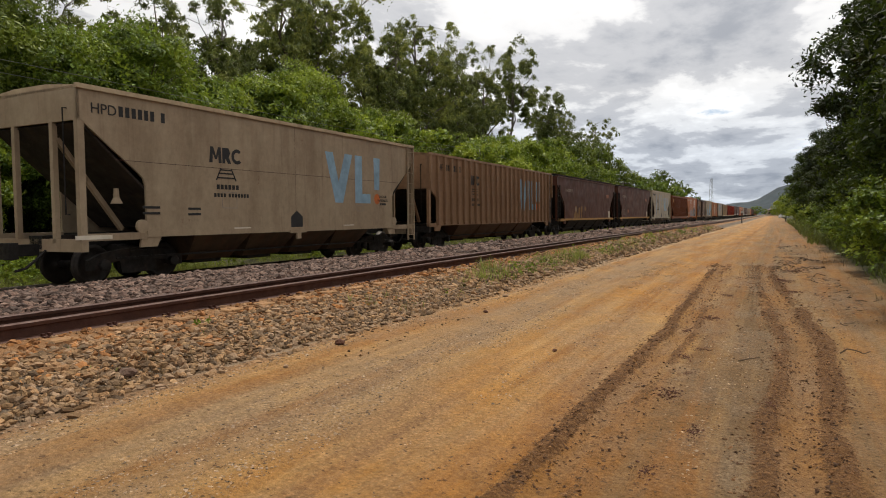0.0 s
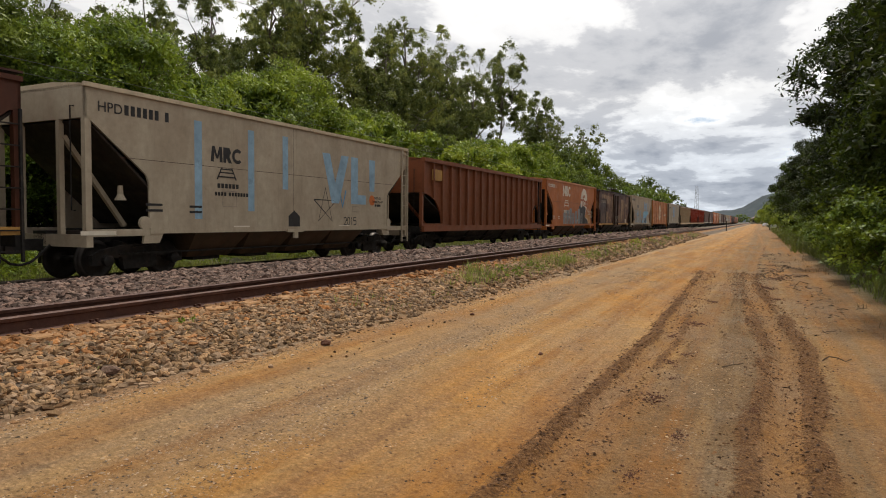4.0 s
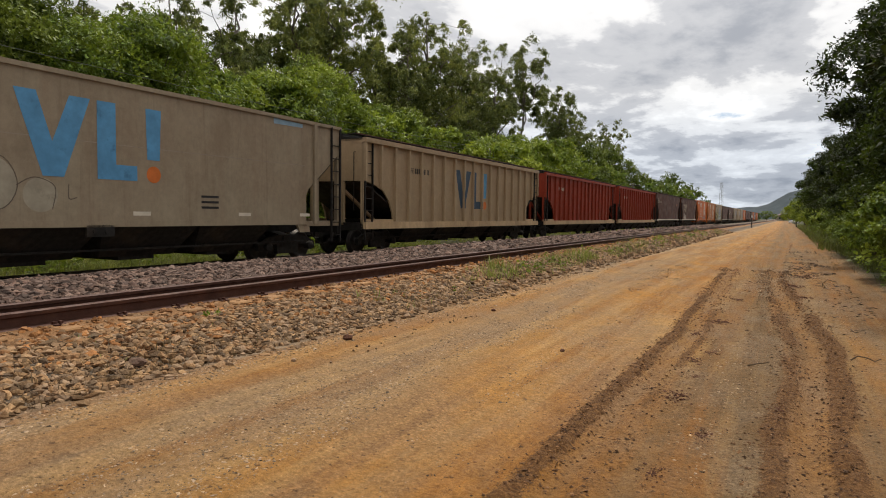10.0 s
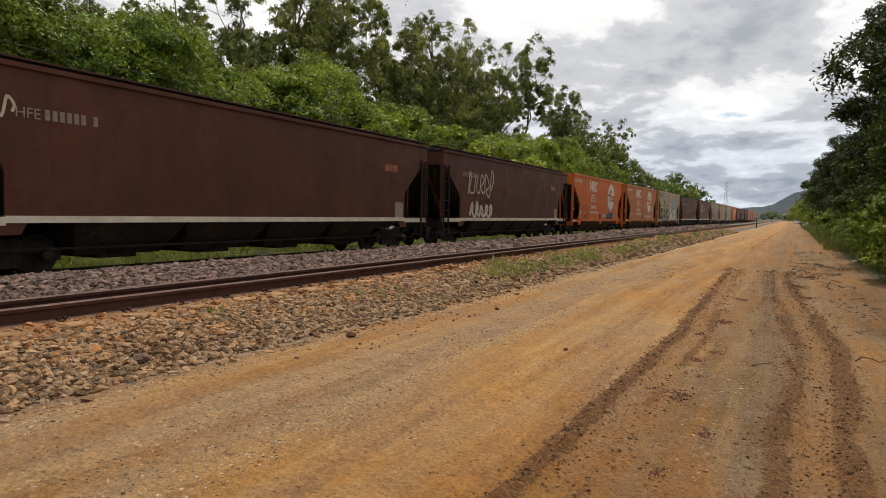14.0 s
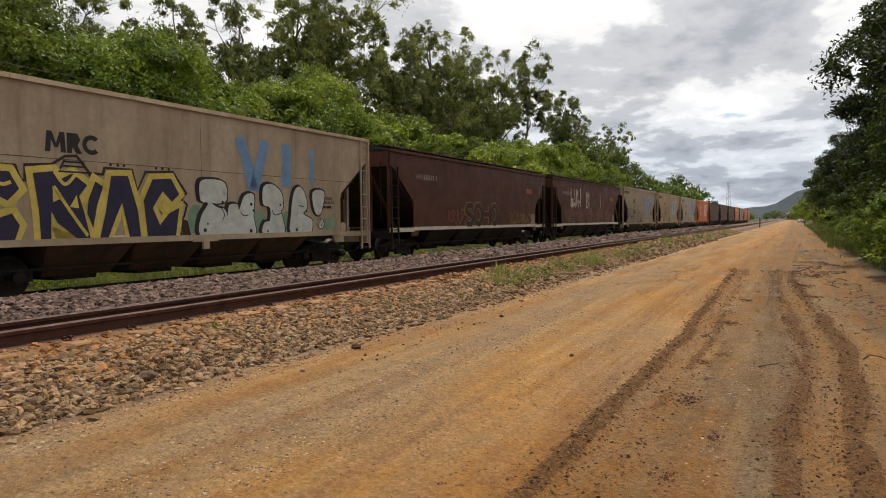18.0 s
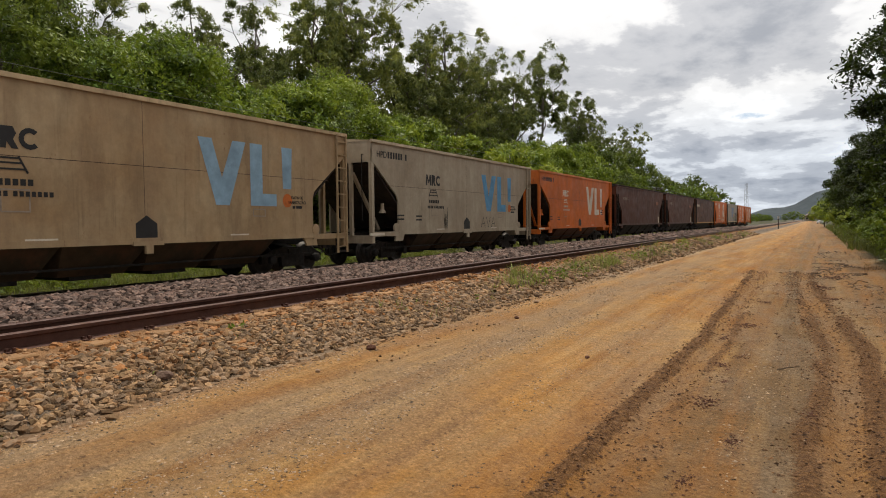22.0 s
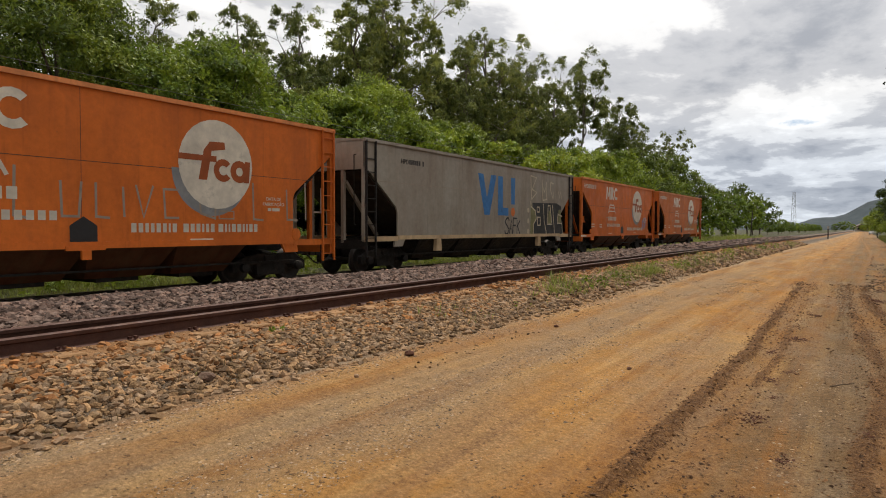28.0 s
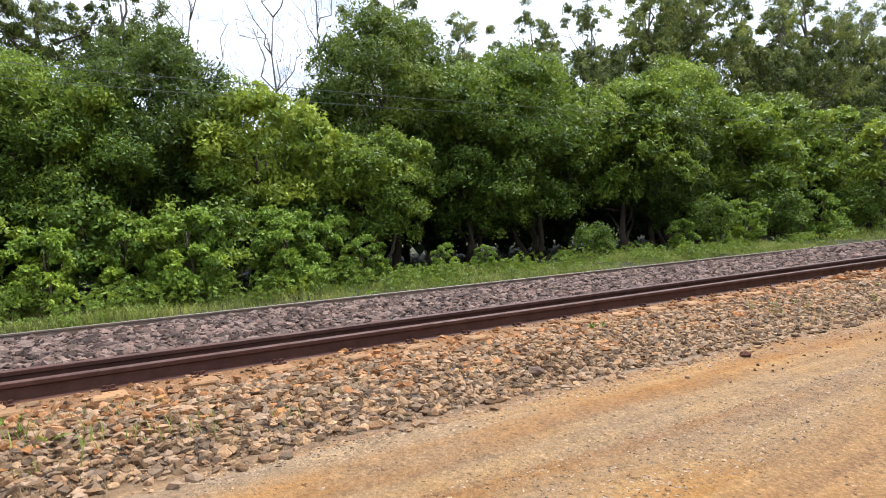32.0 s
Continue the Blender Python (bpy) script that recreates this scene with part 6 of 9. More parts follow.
STYLE = {  # sill, top, cut of the lower corners as (in from the end, height), cap height
    "hopper": dict(sill=0.96, top=3.77, cut=[(1.42, 0.96), (1.42, 1.98), (1.36, 2.14), (1.22, 2.26), (0.10, 3.12), (0.0, 3.14)]),
    "smooth": dict(sill=1.02, top=3.62, cut=[(1.50, 1.02), (1.50, 1.84), (1.46, 1.96), (1.36, 2.08), (0.20, 3.06), (0.0, 3.1)]),
    "ribbed": dict(sill=1.04, top=3.58, cut=[(1.72, 1.04), (1.66, 1.34), (1.46, 1.72), (1.1, 2.04), (0.55, 2.22), (0.0, 2.3)]),
    "tan": dict(sill=0.98, top=3.66, cut=[(0.62, 0.98), (0.62, 1.95), (0.55, 2.05), (0.08, 2.34), (0.0, 2.36)]),
    "grain": dict(sill=1.0, top=3.72, cut=[(1.5, 1.0), (1.5, 1.75), (1.42, 1.92), (0.16, 2.9), (0.0, 2.92)]),
    "box": dict(sill=0.98, top=3.66, cut=[(0.0, 0.98)]),
    "long": dict(sill=0.98, top=3.62, cut=[(0.95, 0.98), (0.95, 1.5), (0.7, 1.9), (0.2, 2.2), (0.0, 2.25)]),
}


def side_outline(st, hb):
    left = [(-(hb - a), z) for a, z in st["cut"]]
    right = [(hb - a, z) for a, z in st["cut"]]
    return left + [(-hb, st["top"]), (hb, st["top"])] + right[::-1]


def bogie(wagon, y, dark):
    """A two-axle bogie: two side frames with springs, a bolster and two wheelsets."""
    def frame_(bm):
        prism(bm, [(-1.12, 0.30), (-1.12, 0.50), (-0.85, 0.62), (-0.35, 0.70), (0.35, 0.70), (0.85, 0.62), (1.12, 0.50), (1.12, 0.30), (0.82, 0.30), (0.70, 0.42), (0.44, 0.46), (0.40, 0.20), (-0.40, 0.20), (-0.44, 0.46), (-0.70, 0.42), (-0.82, 0.30)], "x", 0.74, 0.86)
    def spring(bm):
        turned(bm, [(r, 0.24 + k * 0.036 + d) for k in range(6) for r, d in ((0.05, 0.0), (0.066, 0.012), (0.05, 0.030))], "z", 8)
    def axlebox(bm):
        turned(bm, [(0.10, 0.86), (0.115, 0.89), (0.115, 0.98), (0.08, 1.0), (0.03, 1.01)], "x", 12)
    def bolster(bm):
        prism(bm, [(-0.9, 0.52), (-0.75, 0.44), (0.75, 0.44), (0.9, 0.52), (0.9, 0.66), (0.4, 0.78), (-0.4, 0.78), (-0.9, 0.66)], "y", -0.2, 0.2)
    def wheels(bm):
        for s in (-1, 1):
            prof = [(0.10, 0.60), (0.12, 0.565), (0.29, 0.545), (0.335, 0.605), (0.385, 0.60), (0.392, 0.535), (0.398, 0.515), (0.425, 0.508), (0.425, 0.478), (0.34, 0.475), (0.29, 0.50), (0.12, 0.49), (0.10, 0.46)]
            turned(bm, [(r, s * h) for r, h in prof][::s], "x", 28)
        turned(bm, [(0.075, -0.92), (0.075, 0.92)], "x", 10)
        for k in range(3):
            a = 2.094 * k
            turned(bm, [(0.02, 0.92), (0.02, 0.93)], "x", 6, (0, 0.045 * math.cos(a), 0.045 * math.sin(a)))
        return True
    b = part("bogie", shared("bolster", bolster), dark, wagon, m=pose(0, y, 0))
    part("side_frame", shared("side_frame", frame_), dark, b)
    part("side_frame", shared("side_frame", frame_), dark, b, m=pose(0, 0, 0, 0, 0, 180))
    for s in (-1, 1):
        for k in (-0.22, 0.0, 0.22):
            part("spring", shared("spring", spring), dark, b, m=pose(s * 0.80, k, 0))
    for k in (-0.83, 0.83):
        for s in (0, 180):
            part("axle_box", shared("axle_box", axlebox), dark, b, m=pose(0, k, 0.395, 0, 0, s))
        ws = part("wheelset", shared("wheelset", wheels), WHEEL_STEEL, b, m=pose(0, k, 0.395))
        WHEELSETS.append((ws, wagon, k))
    return b


WHEELSETS = []


def funnel(bm, x1, y1, z1, x0, y0, z0):
    """A hopper bay that narrows downwards."""
    top = [bm.verts.new((a * x1, b * y1, z1)) for a, b in ((-1, -1), (1, -1), (1, 1), (-1, 1))]
    low = [bm.verts.new((a * x0, b * y0, z0)) for a, b in ((-1, -1), (1, -1), (1, 1), (-1, 1))]
    bm.faces.new(top)
    bm.faces.new(low[::-1])
    for i in range(4):
        j = (i + 1) % 4
        bm.faces.new((low[i], low[j], top[j], top[i]))


def ladder(wagon, y, z0, z1, mat, wide=0.4, x=1.43):
    def stile(bm):
        box(bm, -0.02, 0.03, -0.022, 0.022, z0, z1)
    def rung(bm):
        box(bm, -0.012, 0.012, -wide / 2, wide / 2, -0.012, 0.012)
    lad = part("ladder", shared(("ladder", z0, z1), stile), mat, wagon, m=pose(x, y - wide / 2, 0))
    part("stile", shared(("stile", z0, z1), stile), mat, lad, m=pose(0, wide, 0))
    n = int((z1 - z0) / 0.36)
    for k in range(n):
        part("rung", shared(("rung", wide), rung), mat, lad, m=pose(0.005, wide / 2, z0 + 0.18 + k * 0.36))


def wagon(kind, L, paint, name, label, sill_paint=None, cap=None, ribs=0, roof="plain", seam=None, dark=None, ladders=(1,), hatch=True, bay=None):
    st = STYLE[kind]
    hb, top, sill = L / 2 - 0.60, st["top"], st["sill"]
    W = 1.40
    dark = dark or BLACK_STEEL
    sill_paint, cap = sill_paint or paint, cap or paint
    w = tagged(new(name), label, "freight wagon", "wagons of the freight train")
    K = (kind, round(L, 2))
    out = side_outline(st, hb)
    for s in (1, -1):
        part("side_panel", shared(("side_panel", *K, s), lambda bm: prism(bm, out, "x", min(s * W, s * (W - 0.05)), max(s * W, s * (W - 0.05)))), paint, w)
        out_by, deep = (0.12, 0.11) if kind == "ribbed" else (0.045, 0.05)
        part("top_rail", shared(("top_rail", *K, s), lambda bm: box(bm, min(s * (W - 0.03), s * (W + out_by)), max(s * (W - 0.03), s * (W + out_by)), -hb - 0.02, hb + 0.02, top - deep, top + 0.035)), cap, w)
        part("side_sill", shared(("side_sill", *K, s), lambda bm: box(bm, min(s * (W - 0.08), s * (W + 0.02)), max(s * (W - 0.08), s * (W + 0.02)), -(hb - st["cut"][0][0]) - 0.0, hb - st["cut"][0][0], sill - 0.02, sill + (0.10 if kind != "ribbed" else 0.0)) if kind != "ribbed" else box(bm, min(s * (W - 0.08), s * (W + 0.11)), max(s * (W - 0.08), s * (W + 0.11)), -hb, hb, sill - 0.22, sill - 0.0)), sill_paint, w)
    cut_in, cut_top = st["cut"][0][0], st["cut"][-1][1]
    part("roof", shared(("roof", *K), lambda bm: prism(bm, [(-W + 0.03, top - 0.05), (W - 0.03, top - 0.05), (W - 0.05, top + 0.01), (0.5, top + 0.09), (-0.5, top + 0.09), (-W + 0.05, top + 0.01)], "y", -hb, hb)), cap if roof == "plain" else dark, w)
    if roof == "boards":
        n = int(2 * hb / 1.35)
        for k in range(n):
            part("roof_hatch", shared("roof_hatch", lambda bm: box(bm, -0.55, 0.55, -0.6, 0.6, 0.0, 0.12)), dark, w, m=pose(0, -hb + 0.7 + k * (2 * hb - 1.4) / (n - 1), top + 0.08))
        for s in (-1, 1):
            part("running_board", shared(("running_board", *K), lambda bm: box(bm, -0.16, 0.16, -hb - 0.15, hb + 0.15, 0.0, 0.03)), dark, w, m=pose(s * 1.06, 0, top + 0.13))
            part("board_edge", shared(("board_edge", *K), lambda bm: box(bm, -0.012, 0.012, -hb - 0.15, hb + 0.15, 0.0, 0.035)), RAIL_STEEL, w, m=pose(s * 1.235, 0, top + 0.13))
        for k in range(8):
            part("board_post", shared("board_post", lambda bm: box(bm, 1.16, 1.20, -0.025, 0.025, 0.0, 0.12)), dark, w, m=pose(0, -hb + 0.3 + k * (2 * hb - 0.6) / 7, top + 0.02))
    part("floor", shared(("floor", *K), lambda bm: box(bm, -W + 0.05, W - 0.05, -(hb - cut_in), hb - cut_in, sill - 0.0, sill + 0.06)), dark, w)
    part("centre_sill", shared(("centre_sill", *K), lambda bm: box(bm, -0.2, 0.2, -hb, hb, 0.74, 1.0)), dark, w)
    if cut_in > 0:
        for e in (1, -1):
            yy = e * hb
            part("end_panel", shared(("end_panel", *K, e), lambda bm: box(bm, -W, W, min(yy, yy - e * 0.05), max(yy, yy - e * 0.05), cut_top, top)), paint, w)
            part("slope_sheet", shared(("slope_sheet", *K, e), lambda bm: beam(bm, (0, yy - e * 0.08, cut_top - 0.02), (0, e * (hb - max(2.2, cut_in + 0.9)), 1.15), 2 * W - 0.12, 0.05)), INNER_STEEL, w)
            for s in (1, -1):
                part("corner_post", shared(("corner_post", *K, e, s), lambda bm: box(bm, min(s * W, s * (W - 0.11)), max(s * W, s * (W - 0.11)), min(yy, yy - e * 0.13), max(yy, yy - e * 0.13), sill - 0.05, cut_top)), paint, w)
                part("end_post", shared(("end_post", *K, e, s), lambda bm: box(bm, min(s * 0.55, s * 0.65), max(s * 0.55, s * 0.65), min(yy, yy - e * 0.1), max(yy, yy - e * 0.1), sill - 0.1, cut_top)), paint, w)
                part("foot_sill", shared(("foot_sill", *K, e, s), lambda bm: box(bm, min(s * (W + 0.01), s * (W - 0.08)), max(s * (W + 0.01), s * (W - 0.08)), min(yy, e * (hb - cut_in)), max(yy, e * (hb - cut_in)), sill - 0.06, sill + 0.08)), sill_paint, w)
                part("bolster_plate", shared(("bolster_plate", *K, e, s), lambda bm: prism(bm, [(e * (hb - cut_in + 0.12), sill), (e * (hb - cut_in - 0.36), sill), (e * (hb - cut_in - 0.24), sill - 0.22), (e * (hb - cut_in + 0.2) - e * 0.4, sill - 0.22), (e * (hb - cut_in + 0.2), sill - 0.22)][:3] + [(e * (hb - cut_in + 0.16), sill - 0.22)], "x", min(s * W, s * (W - 0.06)), max(s * W, s * (W - 0.06)))), paint, w)
            part("end_brace", shared(("end_brace", *K, e), lambda bm: beam(bm, (0.62, yy - e * 0.1, cut_top - 0.3), (0.62, e * (hb - cut_in), 1.1), 0.09, 0.09)), paint, w)
            part("buffer_plate", shared(("buffer_plate", *K, e), lambda bm: box(bm, -W, W, min(yy, yy - e * 0.14), max(yy, yy - e * 0.14), sill - 0.26, sill - 0.02)), paint if kind == "hopper" else dark, w)
        if kind == "hopper":
            part("jacking_eye", shared("jacking_eye", lambda bm: turned(bm, [(0.14, -0.03), (0.14, 0.03), (0.07, 0.035)], "x", 14)), paint, w, m=pose(W - 0.02, -(hb - cut_in) - 0.10, sill + 0.2))
            part("jacking_eye", shared("jacking_eye", None), paint, w, m=pose(W - 0.02, hb - cut_in + 0.10, sill + 0.2))
            part("bell_bracket", shared("bell_bracket", lambda bm: turned(bm, [(0.05, 0.3), (0.06, 0.12), (0.12, 0.0)], "z", 10)), paint, w, m=pose(W - 0.3, -(hb - cut_in) - 0.45, 1.62))
    else:
        for e in (1, -1):
            part("end_panel", shared(("end_wall", *K, e), lambda bm: box(bm, -W + 0.05, W - 0.05, min(e * hb, e * (hb - 0.06)), max(e * hb, e * (hb - 0.06)), sill - 0.2, top)), paint, w)
            for s in (1, -1):
                part("corner_post", shared(("box_post", *K, e, s), lambda bm: box(bm, min(s * (W + 0.02), s * (W - 0.05)), max(s * (W + 0.02), s * (W - 0.05)), min(e * (hb + 0.02), e * (hb - 0.12)), max(e * (hb + 0.02), e * (hb - 0.12)), sill - 0.2, top)), paint, w)
    # under the body: hopper bays between the bogies
    yb = hb - 1.62
    if kind in ("hopper", "smooth", "grain", "ribbed", "tan", "long"):
        n = 4
        span = 2 * (yb - 1.1)
        for k in range(n):
            c = -span / 2 + span * (k + 0.5) / n
            a = span / n / 2
            # a given bay paint is darkened: its colour holds the underbody shade
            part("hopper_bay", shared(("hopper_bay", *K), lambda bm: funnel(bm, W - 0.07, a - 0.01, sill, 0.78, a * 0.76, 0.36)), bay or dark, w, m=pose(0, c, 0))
            part("bay_gate", shared("bay_gate", lambda bm: box(bm, -0.74, 0.74, -0.42, 0.42, 0.28, 0.37)), dark, w, m=pose(0, c, 0))
    else:
        for k in (-2, -1, 0, 1, 2):
            part("cross_bearer", shared("cross_bearer", lambda bm: prism(bm, [(-W + 0.03, 0.98), (W - 0.03, 0.98), (W - 0.1, 0.82), (0.3, 0.62), (-0.3, 0.62), (-W + 0.1, 0.82)], "y", -0.08, 0.08)), dark, w, m=pose(0, k * hb * 0.42, 0))
    part("brake_cylinder", shared("brake_cylinder", lambda bm: turned(bm, [(0.08, -0.42), (0.15, -0.38), (0.15, 0.18), (0.10, 0.22), (0.04, 0.5)], "y", 12)), dark, w, m=pose(0.75, -0.6, 0.55))
    part("brake_pipe", shared(("brake_pipe", *K), lambda bm: box(bm, 0.98, 1.02, -hb + 1.0, hb - 1.0, 0.50, 0.54)), dark, w)
    for e in (1, -1):
        bogie(w, e * yb, dark)
        part("coupler", shared(("coupler", e), lambda bm: (box(bm, -0.11, 0.11, min(0, e * 0.5), max(0, e * 0.5), 0.62, 0.84), box(bm, -0.17, 0.17, min(e * 0.42, e * 0.595), max(e * 0.42, e * 0.595), 0.57, 0.88), None)[-1]), dark, w, m=pose(0, e * hb, 0))
        part("air_hose", shared(("air_hose", e), lambda bm: limb(bm, [(0.32, 0, 0.72), (0.33, e * 0.2, 0.55), (0.33, e * 0.4, 0.40), (0.31, e * 0.58, 0.36)], 0.025, 0.025, 6)), dark, w, m=pose(0, e * hb, 0))
    for e in ladders:
        lo = 0.5 if kind != "box" else 0.6
        ladder(w, e * (hb - 0.24), lo, top - 0.02 if kind != "smooth" else cut_top + 0.0, paint if kind in ("hopper", "box") else dark)
        if kind == "hopper":
            part("step", shared("step", lambda bm: (box(bm, -0.02, 0.02, -0.22, -0.19, -0.42, 0), box(bm, -0.02, 0.02, 0.19, 0.22, -0.42, 0), box(bm, -0.05, 0.05, -0.22, 0.22, -0.44, -0.40), None)[-1]), dark, w, m=pose(W - 0.02, e * (hb - 0.24), sill))
    part("grab_rail", shared(("grab_rail", top), lambda bm: limb(bm, [(1.1, 0, top - 0.4), (1.1, -0.08, top - 0.4), (1.1, -0.08, 1.4), (1.1, 0, 1.4)], 0.014, 0.014, 5)), dark, w, m=pose(0, -hb, 0))
    if ribs:
        rw, rd = 2 * RIB_HALF, RIB_DEPTH
        w["ribs"] = ribs
        RIB_PLACES[w.name] = [-hb + rw / 2 + (2 * hb - rw) * k / (ribs - 1) for k in range(ribs)]
        for k in range(ribs):
            y = -hb + rw / 2 + (2 * hb - rw) * k / (ribs - 1)
            zlo = sill
            for (a0, q0), (a1, q1) in zip(st["cut"], st["cut"][1:]):
                d = hb - abs(y)
                if a1 <= d + rw / 2 < a0:
                    zlo = max(zlo, q0 + (q1 - q0) * (a0 - d - rw / 2) / max(1e-6, a0 - a1))
            zlo = round(zlo, 2) + 0.01
            part("rib", shared(("rib", kind, zlo, rw), lambda bm: box(bm, W, W + rd, -rw / 2, rw / 2, zlo, top - 0.05)), paint, w, m=pose(0, y, 0))
    if seam:
        Paint().stroke([(-hb + (0.75 if seam < 3 else 0), seam), (hb - 0.75, seam)], 0.012).put(w, P_SEAM, "seam", x=1.4025)
        for y in (-0.15,):
            Paint().stroke([(y, sill + 0.1), (y, top - 0.06)], 0.010).put(w, P_SEAM, "seam", x=1.4028)
    if kind == "hopper" and hatch:
        # no opening is cut: a flat black shape paints the dark inside the poke hole
        Paint().poly([(-0.36, 1.06), (0.12, 1.06), (0.12, 1.34), (-0.12, 1.5), (-0.36, 1.34)]).put(w, P_BLACK, "poke_hole", x=1.403)
        part("hatch_bracket", shared("hatch_bracket", lambda bm: (box(bm, 1.4, 1.44, -0.34, 0.34, -0.1, -0.02), box(bm, 1.4, 1.46, -0.08, 0.08, -0.26, -0.1), None)[-1]), sill_paint, w, m=pose(0, -0.1, sill + 0.05))
    return w


# ---- the train, front to back ----
GREY = (0.385, 0.295, 0.195)
PALE = (0.44, 0.37, 0.27)
TAN = (0.31, 0.185, 0.105)
BROWN = (0.078, 0.027, 0.0155)
ORANGE = (0.66, 0.155, 0.021)
OLD_ORANGE = (0.44, 0.14, 0.036)
RED = (0.30, 0.040, 0.019)
REDBROWN = (0.215, 0.066, 0.027)
CREAM = (0.42, 0.31, 0.19)
STEEL = (0.34, 0.275, 0.19)
GAPS = [7.6, 21.27, 37.11, 53.12, 68.99, 82.58, 98.36, 112.07, 126.03, 139.67, 153.15, 169.07, 185.83, 202.42, 218.5, 235.27, 251.45, 265.26, 278.91, 292.57, 308.58, 324.57, 338.37, 352.04, 365.73, 379.42, 395.57, 411.65, 427.7, 441.4, 457.52, 471.17, 484.75]
TRAIN = []


def hpd(seed, colour, label, dirt=0.45, rusty=0.25, ink=None, fade=None, L=13.65, grime=(0.115, 0.067, 0.035)):
    p = wagon_paint("hopper_paint", colour, grime, seed=seed, dirt=dirt, rusty=rusty, fade=fade)
    cap = wagon_paint("hopper_cap", tuple(min(0.8, v * 1.0 + q) for v, q in zip(colour, (0.16, 0.12, 0.07))), seed=seed + 3, dirt=dirt, rusty=0.5)
    # body colour cut to near black for shade under the wagon, plus dirt and rust
    bay = wagon_paint("bay_grime_shaded", tuple(0.085 * v for v in colour), seed=seed + 5, dirt=0.9, rusty=0.5)
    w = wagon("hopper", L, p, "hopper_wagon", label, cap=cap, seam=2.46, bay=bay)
    ink = ink or P_BLACK
    wagon_number(w, -5.95, 3.30, ink)
    small_print(w, -4.9, 1.52, ink)
    small_print(w, -3.75, 1.50, ink, 2, 5)
    lettering(w, "DATA DE", 4.2, 1.93, 0.105, ink)
    lettering(w, "FABRICAÇÃO", 4.2, 1.81, 0.105, ink)
    bar_row(w, 4.03, 1.69, [0.1, 0.22], 0.07, 0.03, ink)
    panel_frame(w, -2.75, 1.55, 0.45, 0.36, P_DIM)
    panel_frame(w, 2.7, 1.5, 0.38, 0.16, P_DIM)
    for y in (-2.4, 2.0):
        Paint().bars(y, 1.0, [0.55], 0.09).put(w, P_WHITE, "reflector")
    Paint().bars(-6.35, 0.93, [0.75], 0.08).put(w, P_WHITE, "reflector", x=1.415)
    TRAIN.append(w)
    return w


def grey_hpd(seed, colour=GREY, emblem=P_BLUE, mark=-3.1, **k):
    w = hpd(seed, colour, k.pop("label", "weathered grey hopper wagon with a blue wedge emblem"), **k)
    leasing_mark(w, mark, 2.58, 0.36, P_BLACK)
    if emblem:
        wedge_mark(w, 1.15, 1.74, 1.45, emblem, P_ORANGE)
    return w


P_BURNT = flat_paint("paint_burnt_orange", (0.33, 0.075, 0.014))


def orange_hpd(seed, colour=ORANGE, mark=-2.75, disc=2.66, **k):
    w = hpd(seed, colour, k.pop("label", "orange hopper wagon with white emblems on its side"), ink=k.pop("ink", P_WHITE), dirt=0.42, rusty=0.12, fade=tuple(v * 0.82 for v in colour), grime=(0.22, 0.055, 0.014), **k)
    leasing_mark(w, mark, 2.86, 0.66, P_WHITE)
    round_mark(w, disc, 2.62, 0.92, P_BURNT)
    slogan_bars(w, 0.75, 1.22, P_WHITE)
    return w


def dark_smooth(seed, L, label, colour=BROWN, sill=P_WHITE, rusty=0.35):
    p = wagon_paint("brown_paint", colour, (0.048, 0.022, 0.014), (0.15, 0.05, 0.024), 0.5, rusty, seed, fade=(0.115, 0.039, 0.020))
    w = wagon("smooth", L, p, "hopper_wagon", label, sill_paint=sill, ladders=(1, -1), hatch=False, roof="boards")
    hb = L / 2 - 0.60
    wagon_number(w, -hb + 1.65, 2.76, P_DIM, 0.18, "HFE")
    Paint().bars(hb - 2.7, 2.6, [0.4, 0.3], 0.22, 0.02).put(w, P_RUST, "paint_patch")
    Paint().bars(hb - 2.1, 1.12, [0.5], 0.5).put(w, P_CREAM if sill is not P_WHITE else P_DIM, "data_panel")
    TRAIN.append(w)
    return w


def ribbed(seed, L, colour, label, sill, n=18, roof="boards", rusty=0.2, dirt=0.35, ladders=(1,), body="ribbed", bay=None):
    p = wagon_paint("ribbed_paint", colour, tuple(0.5 * a + 0.3 * b for a, b in zip((0.115, 0.06, 0.03), colour)), seed=seed, dirt=dirt, rusty=rusty)
    w = wagon(body, L, p, "ribbed_hopper_wagon", label, sill_paint=sill, ribs=n, roof=roof, ladders=ladders, bay=bay)
    TRAIN.append(w)
    return w


def scrawl(w, y, z, length, h, mat, seed, pen=0.035, loops=None, x=1.41):
    """A looping spray-can scrawl."""
    r = random.Random(seed)
    n = loops or max(3, int(length / (h * 0.55)))
    pts = []
    for k in range(n):
        a, up, fall = y + length * k / n, r.uniform(0.7, 1.05), r.uniform(-0.05, 0.2)
        q = length / n
        pts += [(a + q * r.uniform(0.0, 0.2), z + h * fall), (a + q * r.uniform(0.25, 0.5), z + h * up), (a + q * r.uniform(0.6, 1.1), z + h * r.uniform(0.4, 0.7)), (a + q * r.uniform(0.3, 0.7), z + h * r.uniform(0.1, 0.4))]
    Paint().curve(pts, pen, 4).put(w, mat, "graffiti", "spray-painted scrawl", x=x)


